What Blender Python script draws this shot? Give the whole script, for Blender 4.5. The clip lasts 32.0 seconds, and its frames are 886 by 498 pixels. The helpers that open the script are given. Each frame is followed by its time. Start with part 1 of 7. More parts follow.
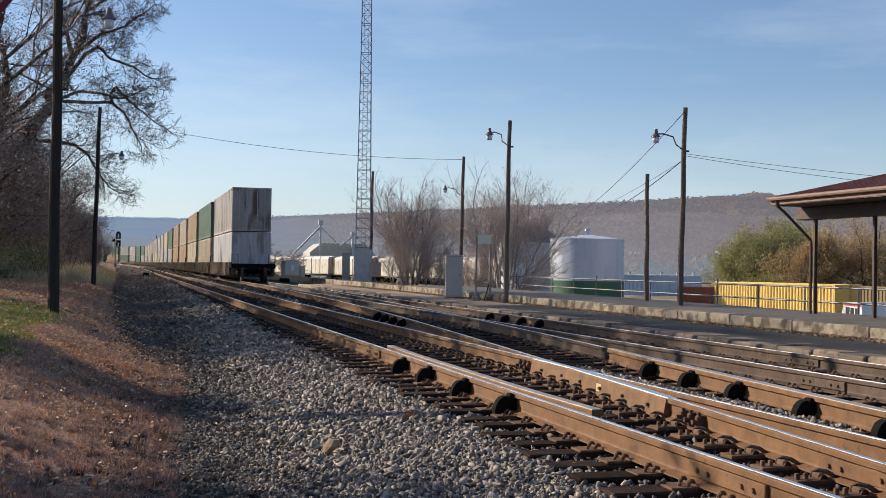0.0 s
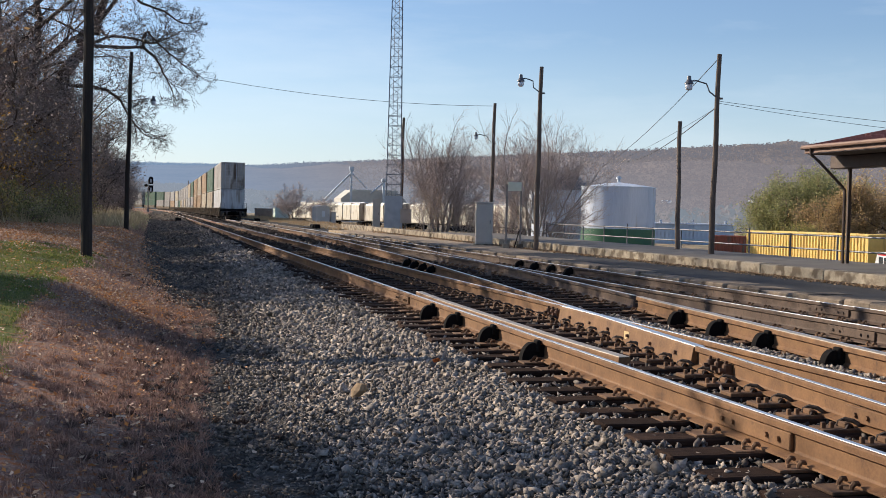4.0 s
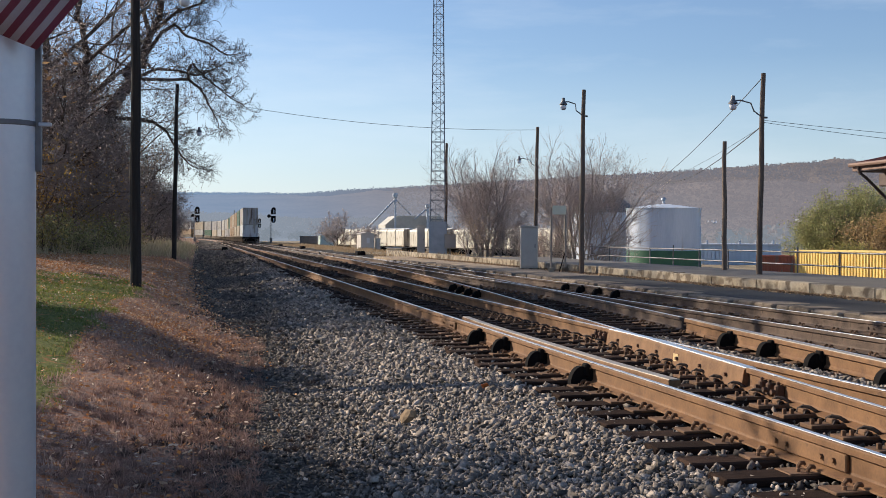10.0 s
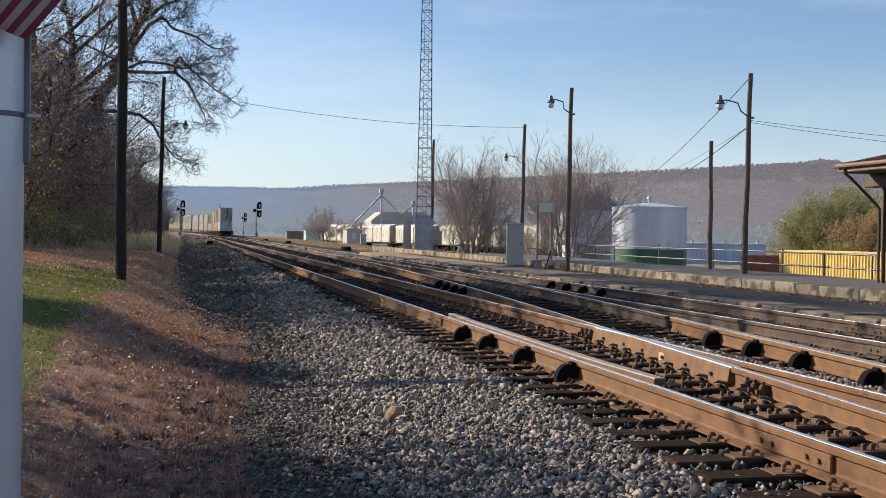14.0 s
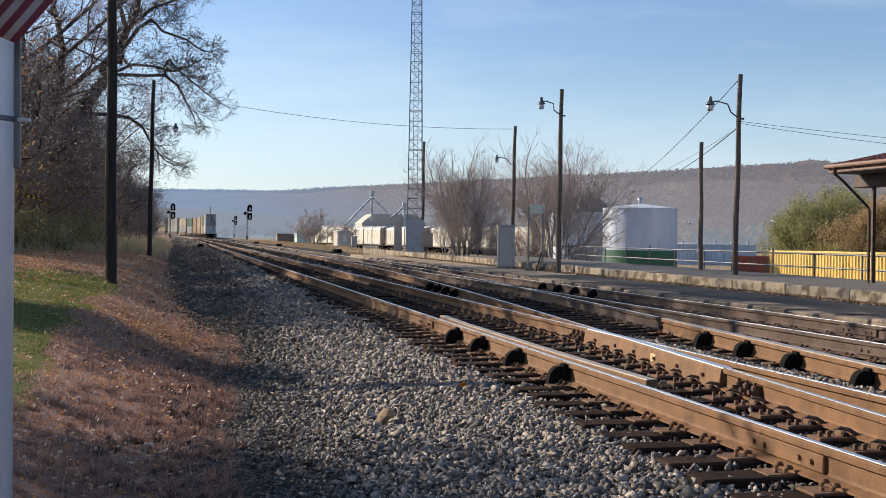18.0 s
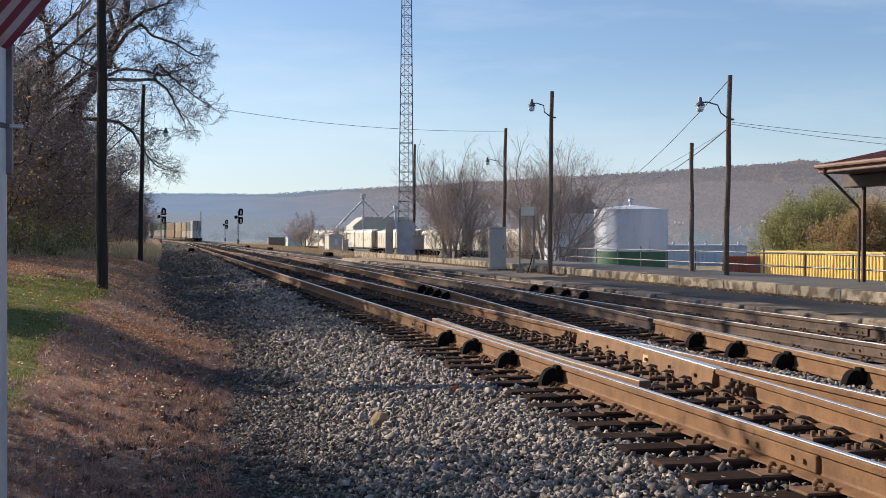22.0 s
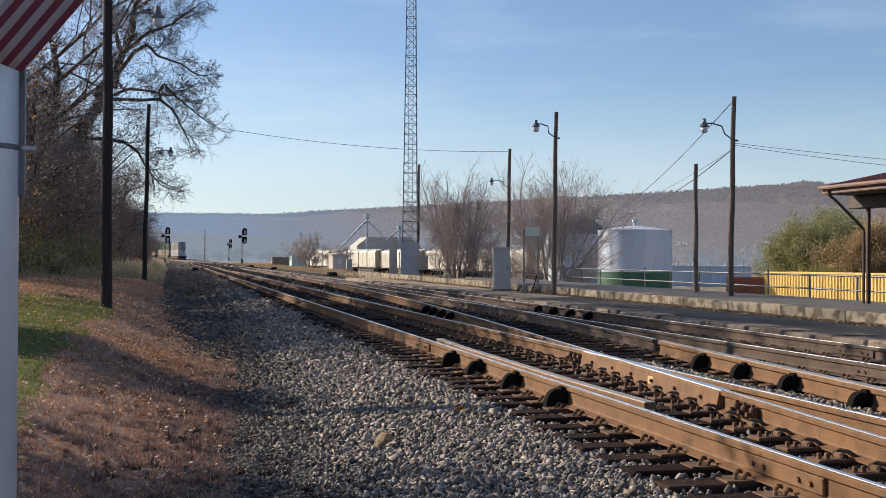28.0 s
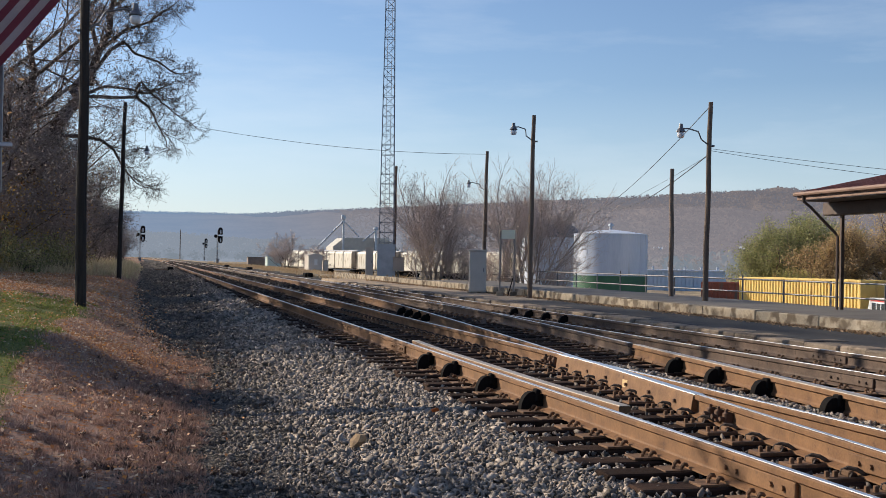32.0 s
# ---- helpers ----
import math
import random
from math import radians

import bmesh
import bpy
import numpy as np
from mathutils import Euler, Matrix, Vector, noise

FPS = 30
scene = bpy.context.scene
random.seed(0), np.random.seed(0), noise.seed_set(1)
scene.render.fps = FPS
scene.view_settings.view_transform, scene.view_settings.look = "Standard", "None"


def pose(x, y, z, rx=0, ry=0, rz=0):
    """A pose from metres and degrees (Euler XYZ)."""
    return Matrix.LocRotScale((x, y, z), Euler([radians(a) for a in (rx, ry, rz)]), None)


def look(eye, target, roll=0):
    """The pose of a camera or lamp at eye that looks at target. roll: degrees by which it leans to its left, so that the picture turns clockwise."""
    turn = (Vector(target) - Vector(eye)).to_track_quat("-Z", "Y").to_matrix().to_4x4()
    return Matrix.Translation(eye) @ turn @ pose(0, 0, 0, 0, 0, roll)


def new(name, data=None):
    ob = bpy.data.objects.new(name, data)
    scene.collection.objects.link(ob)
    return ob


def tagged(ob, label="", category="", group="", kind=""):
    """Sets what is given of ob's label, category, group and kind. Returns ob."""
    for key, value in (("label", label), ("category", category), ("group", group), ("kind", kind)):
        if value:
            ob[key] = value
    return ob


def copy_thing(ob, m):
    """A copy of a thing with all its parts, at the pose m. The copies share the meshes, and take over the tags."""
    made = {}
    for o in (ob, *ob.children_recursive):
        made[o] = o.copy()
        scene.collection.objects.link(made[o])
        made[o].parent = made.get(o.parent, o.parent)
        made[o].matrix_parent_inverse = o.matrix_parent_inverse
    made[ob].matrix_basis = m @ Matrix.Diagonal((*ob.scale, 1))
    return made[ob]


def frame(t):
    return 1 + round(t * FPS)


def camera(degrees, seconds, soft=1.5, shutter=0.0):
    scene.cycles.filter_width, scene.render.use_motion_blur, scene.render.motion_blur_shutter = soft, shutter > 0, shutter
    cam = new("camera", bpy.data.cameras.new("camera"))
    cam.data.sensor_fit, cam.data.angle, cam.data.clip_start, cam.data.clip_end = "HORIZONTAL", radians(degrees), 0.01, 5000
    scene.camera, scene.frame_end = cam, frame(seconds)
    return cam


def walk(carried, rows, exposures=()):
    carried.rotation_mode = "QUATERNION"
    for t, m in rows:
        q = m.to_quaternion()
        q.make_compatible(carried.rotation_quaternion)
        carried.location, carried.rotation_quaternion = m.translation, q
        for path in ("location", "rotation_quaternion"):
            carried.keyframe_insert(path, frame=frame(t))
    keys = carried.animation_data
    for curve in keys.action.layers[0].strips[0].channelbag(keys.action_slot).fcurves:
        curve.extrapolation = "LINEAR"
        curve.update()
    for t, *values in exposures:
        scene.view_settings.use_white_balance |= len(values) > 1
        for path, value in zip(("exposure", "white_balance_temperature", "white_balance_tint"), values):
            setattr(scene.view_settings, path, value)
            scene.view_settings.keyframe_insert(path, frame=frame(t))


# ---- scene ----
cam = camera(41.5, 32.0, 0.45)
PATH = [
    (0, pose(-0.000, 0.024, 1.121, 90.881, -0.848, -15.313)),
    (0.5, pose(-0.010, 0.014, 1.119, 90.447, -1.432, -14.828)),
    (1, pose(0.003, 0.020, 1.121, 89.969, -1.177, -13.613)),
    (1.5, pose(-0.005, 0.005, 1.121, 90.002, -0.970, -13.512)),
    (2, pose(0.001, 0.013, 1.116, 89.737, -0.850, -13.678)),
    (2.5, pose(-0.005, 0.017, 1.116, 89.078, -0.886, -14.254)),
    (3, pose(0.007, 0.022, 1.117, 88.602, -0.702, -14.182)),
    (3.5, pose(0.021, 0.014, 1.117, 88.260, -1.272, -14.003)),
    (5.5, pose(-0.003, 0.008, 1.121, 88.486, -0.379, -12.905)),
    (6, pose(-0.003, 0.002, 1.120, 88.870, -0.272, -12.706)),
    (6.5, pose(-0.004, 0.003, 1.119, 89.058, -0.229, -12.195)),
    (7, pose(-0.004, 0.004, 1.119, 89.007, -0.300, -11.866)),
    (7.5, pose(-0.004, 0.007, 1.120, 89.052, -0.428, -11.703)),
    (8, pose(-0.002, 0.005, 1.121, 89.089, -0.255, -11.544)),
    (8.5, pose(-0.003, 0.010, 1.124, 89.353, -0.227, -11.453)),
    (9, pose(-0.000, -0.000, 1.120, 89.469, -0.250, -11.366)),
    (9.5, pose(-0.001, 0.000, 1.121, 89.447, -0.344, -11.476)),
    (10, pose(-0.002, -0.002, 1.120, 89.452, -0.217, -11.644)),
    (10.5, pose(-0.001, 0.002, 1.121, 89.423, -0.276, -11.697)),
    (11, pose(-0.001, -0.000, 1.122, 89.483, -0.167, -11.686)),
    (11.5, pose(-0.002, 0.009, 1.121, 89.511, -0.245, -11.759)),
    (12, pose(-0.002, 0.003, 1.122, 89.547, -0.298, -11.797)),
    (12.5, pose(0.001, 0.002, 1.121, 89.551, -0.114, -11.827)),
    (13, pose(-0.001, 0.002, 1.120, 89.402, -0.122, -11.929)),
    (13.5, pose(-0.002, 0.004, 1.119, 89.247, -0.303, -11.994)),
    (14, pose(-0.010, 0.018, 1.121, 89.285, -0.827, -12.335)),
    (14.5, pose(-0.013, 0.018, 1.120, 89.204, -1.002, -12.340)),
    (16.5, pose(-0.011, 0.023, 1.122, 89.176, -0.386, -12.441)),
    (17, pose(-0.013, 0.026, 1.122, 89.316, -0.487, -12.651)),
    (17.5, pose(-0.013, 0.021, 1.121, 89.387, -0.401, -12.703)),
    (18, pose(-0.013, 0.028, 1.123, 89.385, -0.590, -12.787)),
    (18.5, pose(-0.014, 0.026, 1.123, 89.539, -0.369, -12.833)),
    (19, pose(-0.014, 0.022, 1.122, 89.651, -0.306, -12.950)),
    (19.5, pose(-0.012, 0.025, 1.121, 89.601, -0.683, -13.109)),
    (20, pose(-0.015, 0.027, 1.122, 89.567, -0.644, -13.553)),
    (20.5, pose(-0.018, 0.029, 1.122, 89.494, -0.455, -13.356)),
    (21, pose(-0.017, 0.025, 1.123, 89.489, -0.174, -13.276)),
    (21.5, pose(-0.014, 0.022, 1.124, 89.494, 0.171, -13.257)),
    (22, pose(-0.018, 0.029, 1.125, 89.510, -0.174, -13.215)),
    (22.5, pose(-0.020, 0.023, 1.124, 89.591, -0.264, -13.139)),
    (23, pose(-0.021, 0.020, 1.125, 89.649, -0.401, -12.955)),
    (23.5, pose(-0.022, 0.020, 1.127, 89.775, -0.174, -12.814)),
    (24, pose(-0.024, 0.021, 1.129, 89.882, -0.144, -12.299)),
    (24.5, pose(-0.019, 0.028, 1.128, 90.181, 0.157, -12.305)),
    (25, pose(-0.018, 0.021, 1.129, 90.252, 0.431, -12.395)),
    (25.5, pose(-0.019, 0.021, 1.128, 90.298, 0.253, -12.536)),
    (27.5, pose(-0.025, 0.026, 1.129, 90.418, -0.431, -13.049)),
    (28, pose(-0.030, 0.029, 1.129, 90.493, -0.324, -13.034)),
    (28.5, pose(-0.029, 0.027, 1.130, 90.495, -0.264, -13.047)),
    (29, pose(-0.030, 0.030, 1.131, 90.523, -0.282, -13.099)),
    (29.5, pose(-0.027, 0.024, 1.131, 90.544, 0.087, -13.099)),
    (30, pose(-0.028, 0.023, 1.130, 90.579, -0.069, -13.146)),
    (30.5, pose(-0.029, 0.030, 1.130, 90.607, -0.399, -13.441)),
    (31, pose(-0.029, 0.023, 1.130, 90.629, -0.469, -13.737)),
    (31.5, pose(-0.032, 0.023, 1.130, 90.592, -0.632, -13.968)),
    (32, pose(-0.034, 0.030, 1.129, 90.598, -0.950, -14.200)),
]
SUN_AZ, SUN_EL = -48.0, 24.0          # degrees: left of the track's direction, above the ground
walk(cam, PATH, exposures=[(0.0, 0.44), (1.0, 0.54), (3.5, 0.56), (6.0, 0.52), (14.5, 0.52), (17.0, 0.58), (22.0, 0.56), (24.0, 0.5), (28.0, 0.47), (32.0, 0.47)])

world = bpy.data.worlds.new("world")
scene.world = world
world.use_nodes = True
wn, wl = world.node_tree.nodes, world.node_tree.links
wn.clear()
sky = wn.new("ShaderNodeTexSky")
sky.sky_type, sky.sun_disc = "NISHITA", False
sky.sun_elevation, sky.sun_rotation = radians(SUN_EL), radians(SUN_AZ)
sky.air_density, sky.dust_density, sky.ozone_density, sky.altitude = 1.0, 0.6, 3.2, 150
wbg, wout = wn.new("ShaderNodeBackground"), wn.new("ShaderNodeOutputWorld")
wbg.inputs[1].default_value = 0.09
# thin high cloud veils, and the cool cast of the clear autumn air
wco, wmap, wno, wrg = wn.new("ShaderNodeTexCoord"), wn.new("ShaderNodeMapping"), wn.new("ShaderNodeTexNoise"), wn.new("ShaderNodeMapRange")
wmap.inputs["Scale"].default_value, wmap.inputs["Rotation"].default_value = (1.6, 2.2, 9.0), (0.25, 0.18, 0.4)
wno.inputs["Scale"].default_value, wno.inputs["Detail"].default_value, wno.inputs["Roughness"].default_value = 1.7, 8, 0.6
wrg.inputs["From Min"].default_value, wrg.inputs["From Max"].default_value, wrg.inputs["To Max"].default_value = 0.5, 0.8, 0.3
wtint, wcloud = wn.new("ShaderNodeMix"), wn.new("ShaderNodeMix")
wtint.data_type = wcloud.data_type = "RGBA"
wtint.blend_type = "MULTIPLY"
wtint.inputs[0].default_value, wtint.inputs[7].default_value = 1.0, (1.0, 1.0, 1.07, 1)
wcloud.inputs[7].default_value = (7.0, 7.6, 8.2, 1)
wl.new(wco.outputs["Generated"], wmap.inputs[0])
wl.new(wmap.outputs[0], wno.inputs["Vector"])
wl.new(wno.outputs[0], wrg.inputs["Value"])
wl.new(sky.outputs[0], wtint.inputs[6])
wl.new(wtint.outputs[2], wcloud.inputs[6])
wl.new(wrg.outputs[0], wcloud.inputs[0])
# pale haze towards the horizon all round
wsep, whz, whaze = wn.new("ShaderNodeSeparateXYZ"), wn.new("ShaderNodeMapRange"), wn.new("ShaderNodeMix")
whaze.data_type = "RGBA"
whaze.inputs[7].default_value = (5.7, 6.9, 8.2, 1)
whz.inputs["From Min"].default_value, whz.inputs["From Max"].default_value = 0.0, 0.15
whz.inputs["To Min"].default_value, whz.inputs["To Max"].default_value = 0.52, 0.0
wl.new(wco.outputs["Generated"], wsep.inputs[0])
wl.new(wsep.outputs[2], whz.inputs["Value"])
wl.new(whz.outputs[0], whaze.inputs[0])
wl.new(wcloud.outputs[2], whaze.inputs[6])
wl.new(whaze.outputs[2], wbg.inputs[0])
wl.new(wbg.outputs[0], wout.inputs[0])

sun = new("sun", bpy.data.lights.new("sun", "SUN"))
sun.data.energy, sun.data.angle, sun.data.color = 4.6, radians(0.5), (1.0, 0.86, 0.68)
sdir = Vector((math.sin(radians(SUN_AZ)) * math.cos(radians(SUN_EL)), math.cos(radians(SUN_AZ)) * math.cos(radians(SUN_EL)), math.sin(radians(SUN_EL))))
sun.matrix_world = look(sdir * 200, (0, 0, 0))


# ---------------------------------------------------------------- materials
def material(name, low, high, rough=0.7, metal=0.0, scale=3.0, fine=40.0, bump=0.2, depth=0.01, spots=None, per_object=0.0, per_island=0.0, stretch=(1, 1, 1), world_space=False, spec=0.4):
    """Two colours mixed by noise at two scales, with fine relief, optional stains and per-piece variation."""
    m = bpy.data.materials.new(name)
    m.use_nodes = True
    n, l = m.node_tree.nodes, m.node_tree.links
    b = n["Principled BSDF"]
    b.inputs["Roughness"].default_value, b.inputs["Metallic"].default_value = rough, metal
    b.inputs["Specular IOR Level"].default_value = spec
    if world_space:
        co = n.new("ShaderNodeNewGeometry").outputs["Position"]
    else:
        co = n.new("ShaderNodeTexCoord").outputs["Object"]
    mp = n.new("ShaderNodeMapping")
    mp.inputs["Scale"].default_value = stretch
    l.new(co, mp.inputs["Vector"])
    n1, n2 = n.new("ShaderNodeTexNoise"), n.new("ShaderNodeTexNoise")
    n1.inputs["Scale"].default_value, n1.inputs["Detail"].default_value = scale, 6
    n2.inputs["Scale"].default_value, n2.inputs["Detail"].default_value = fine, 4
    for q in (n1, n2):
        l.new(mp.outputs[0], q.inputs["Vector"])
    add = n.new("ShaderNodeMath")
    add.operation = "MULTIPLY_ADD"
    l.new(n2.outputs[0], add.inputs[0])
    add.inputs[1].default_value = 0.6
    l.new(n1.outputs[0], add.inputs[2])
    rng = n.new("ShaderNodeMapRange")
    rng.inputs["From Min"].default_value, rng.inputs["From Max"].default_value = 0.5, 1.1
    l.new(add.outputs[0], rng.inputs["Value"])
    mix = n.new("ShaderNodeMix")
    mix.data_type = "RGBA"
    mix.inputs[6].default_value, mix.inputs[7].default_value = (*low, 1), (*high, 1)
    l.new(rng.outputs[0], mix.inputs[0])
    colour = mix.outputs[2]
    if spots:
        n3 = n.new("ShaderNodeTexNoise")
        n3.inputs["Scale"].default_value, n3.inputs["Detail"].default_value = spots[1], 5
        l.new(mp.outputs[0], n3.inputs["Vector"])
        r3 = n.new("ShaderNodeMapRange")
        r3.inputs["From Min"].default_value, r3.inputs["From Max"].default_value = spots[2], spots[2] + 0.12
        l.new(n3.outputs[0], r3.inputs["Value"])
        m3 = n.new("ShaderNodeMix")
        m3.data_type = "RGBA"
        l.new(r3.outputs[0], m3.inputs[0])
        l.new(colour, m3.inputs[6])
        m3.inputs[7].default_value = (*spots[0], 1)
        colour = m3.outputs[2]
    if per_object or per_island:
        hsv = n.new("ShaderNodeHueSaturation")
        src = n.new("ShaderNodeObjectInfo").outputs["Random"] if per_object else n.new("ShaderNodeNewGeometry").outputs["Random Per Island"]
        amount = per_object or per_island
        r4 = n.new("ShaderNodeMapRange")
        r4.inputs["To Min"].default_value, r4.inputs["To Max"].default_value = 1 - amount, 1 + amount
        l.new(src, r4.inputs["Value"])
        l.new(r4.outputs[0], hsv.inputs["Value"])
        l.new(colour, hsv.inputs["Color"])
        colour = hsv.outputs[0]
    l.new(colour, b.inputs["Base Color"])
    if bump:
        bp = n.new("ShaderNodeBump")
        bp.inputs["Strength"].default_value, bp.inputs["Distance"].default_value = bump, depth
        l.new(add.outputs[0], bp.inputs["Height"])
        l.new(bp.outputs[0], b.inputs["Normal"])
    return m


def ramp_material(name, colours, rough=0.9, spec=0.2, translucent=0.0):
    """Small pieces in one mesh: each island takes one of several colours."""
    m = bpy.data.materials.new(name)
    m.use_nodes = True
    n, l = m.node_tree.nodes, m.node_tree.links
    b = n["Principled BSDF"]
    b.inputs["Roughness"].default_value, b.inputs["Specular IOR Level"].default_value = rough, spec
    g = n.new("ShaderNodeNewGeometry")
    r = n.new("ShaderNodeValToRGB")
    while len(r.color_ramp.elements) < len(colours):
        r.color_ramp.elements.new(0.5)
    for i, c in enumerate(colours):
        r.color_ramp.elements[i].position = i / max(1, len(colours) - 1)
        r.color_ramp.elements[i].color = (*c, 1)
    l.new(g.outputs["Random Per Island"], r.inputs[0])
    l.new(r.outputs[0], b.inputs["Base Color"])
    if translucent:
        t = n.new("ShaderNodeBsdfTranslucent")
        l.new(r.outputs[0], t.inputs[0])
        mx = n.new("ShaderNodeMixShader")
        mx.inputs[0].default_value = translucent
        l.new(b.outputs[0], mx.inputs[1])
        l.new(t.outputs[0], mx.inputs[2])
        l.new(mx.outputs[0], n["Material Output"].inputs[0])
    return m


RUST = material("rusty_rail_steel", (0.108, 0.052, 0.023), (0.235, 0.121, 0.052), 0.75, 0.0, 6, 60, 0.25, 0.003, spots=((0.09, 0.045, 0.025), 14, 0.62))
RUST_DARK = material("dark_rusty_steel", (0.07, 0.038, 0.024), (0.16, 0.085, 0.05), 0.8, 0.0, 12, 90, 0.3, 0.003, per_object=0.25)
BRIGHT = material("polished_rail_top", (0.62, 0.62, 0.62), (0.8, 0.8, 0.8), 0.38, 0.9, 2, 50, 0.05, 0.001, stretch=(8, 0.4, 8))
TIE = material("creosoted_tie_wood", (0.014, 0.009, 0.007), (0.06, 0.036, 0.026), 0.95, 0, 4, 30, 0.6, 0.012, stretch=(0.5, 6, 6), per_object=0.4, spec=0.08)
STONE = material("crushed_ballast_stone", (0.09, 0.077, 0.069), (0.42, 0.355, 0.295), 0.9, 0, 9, 60, 0.5, 0.006, per_island=0.6)
STONE_BED = material("oil_dark_bed_stone", (0.025, 0.021, 0.02), (0.11, 0.092, 0.08), 0.95, 0, 9, 60, 0.4, 0.004, per_island=0.6, spec=0.1)
STONE_DUSTY = material("dusty_fine_gravel", (0.055, 0.046, 0.041), (0.23, 0.195, 0.165), 0.95, 0, 9, 60, 0.4, 0.004, per_island=0.6)
# dull oxidised steel that also has shade put into its colour
RUST_DULL_SHADE = material("dull_brown_rail_steel", (0.055, 0.036, 0.027), (0.135, 0.088, 0.063), 0.75, 0.0, 6, 60, 0.25, 0.003, spots=((0.04, 0.025, 0.018), 14, 0.6))
RUST_PLATE = material("dusty_rusted_plate", (0.085, 0.046, 0.026), (0.2, 0.112, 0.06), 0.85, 0.0, 12, 90, 0.3, 0.003, per_object=0.25)
ASPHALT = material("platform_asphalt", (0.03, 0.031, 0.036), (0.1, 0.095, 0.09), 0.92, 0, 0.5, 60, 0.3, 0.005, spots=((0.17, 0.14, 0.11), 0.9, 0.6), stretch=(1.6, 0.5, 1), spec=0.12)
CONCRETE = material("weathered_concrete", (0.2, 0.165, 0.12), (0.43, 0.37, 0.285), 0.9, 0, 2.2, 30, 0.8, 0.025, spots=((0.13, 0.1, 0.07), 3.2, 0.47), per_object=0.12)
PAVING = material("upper_platform_paving", (0.085, 0.078, 0.07), (0.18, 0.162, 0.145), 0.9, 0, 0.8, 40, 0.2, 0.004)
POLE = material("weathered_pole_wood", (0.085, 0.063, 0.05), (0.22, 0.165, 0.13), 0.9, 0, 3, 40, 0.4, 0.008, stretch=(6, 6, 0.4), per_object=0.2)
# near-black wood for the two lamp poles on the left
POLE_DARK = material("creosoted_pole_wood", (0.014, 0.011, 0.01), (0.05, 0.038, 0.03), 0.85, 0, 3, 40, 0.4, 0.008, stretch=(6, 6, 0.4))
GALV = material("galvanised_steel", (0.32, 0.35, 0.4), (0.5, 0.53, 0.58), 0.45, 0.6, 2, 40, 0.05, 0.002)
ALU = material("brushed_flagpole_aluminium", (0.6, 0.65, 0.73), (0.7, 0.75, 0.81), 0.4, 0.3, 3, 80, 0.04, 0.001, spots=((0.2, 0.23, 0.28), 30, 0.74))
BLACK = material("black_iron", (0.007, 0.007, 0.008), (0.016, 0.014, 0.013), 0.85, 0.0, 6, 50, 0.2, 0.003, spec=0.06)
CABINET = material("grey_cabinet_paint", (0.45, 0.405, 0.36), (0.57, 0.52, 0.465), 0.55, 0, 2, 30, 0.08, 0.002, spots=((0.3, 0.25, 0.2), 4, 0.68))
WHITE = material("white_tank_paint", (0.45, 0.51, 0.61), (0.64, 0.68, 0.76), 0.5, 0, 0.7, 12, 0.06, 0.004, spots=((0.4, 0.39, 0.38), 1.5, 0.6), stretch=(1.6, 1.6, 0.16))
TANKGREEN = material("green_tank_paint", (0.03, 0.1, 0.06), (0.055, 0.16, 0.085), 0.55, 0, 1, 20, 0.06, 0.004)
BARK = material("bare_tree_bark", (0.05, 0.039, 0.033), (0.14, 0.107, 0.085), 0.9, 0, 5, 40, 0.5, 0.01)
TWIG = material("fine_twig_bark", (0.17, 0.128, 0.108), (0.33, 0.255, 0.215), 0.9, 0, 5, 40, 0, 0.01)
BARK_PALE = material("grey_brown_bark", (0.2, 0.165, 0.15), (0.44, 0.37, 0.33), 0.9, 0, 5, 40, 0.4, 0.01)
TWIG_DARK = material("dark_woodland_twigs", (0.13, 0.108, 0.104), (0.34, 0.28, 0.255), 0.9, 0, 5, 40, 0, 0.01)
TWIG_PALE = material("pale_grey_brown_twig_bark", (0.34, 0.28, 0.25), (0.6, 0.5, 0.45), 0.9, 0, 5, 40, 0, 0.01)
GLASS_LAMP = material("lamp_glass", (0.6, 0.62, 0.66), (0.75, 0.76, 0.8), 0.15, 0, 5, 20, 0, 0.01)
WIRE = material("black_cable", (0.04, 0.04, 0.045), (0.08, 0.08, 0.085), 0.6, 0, 5, 20, 0, 0.01)


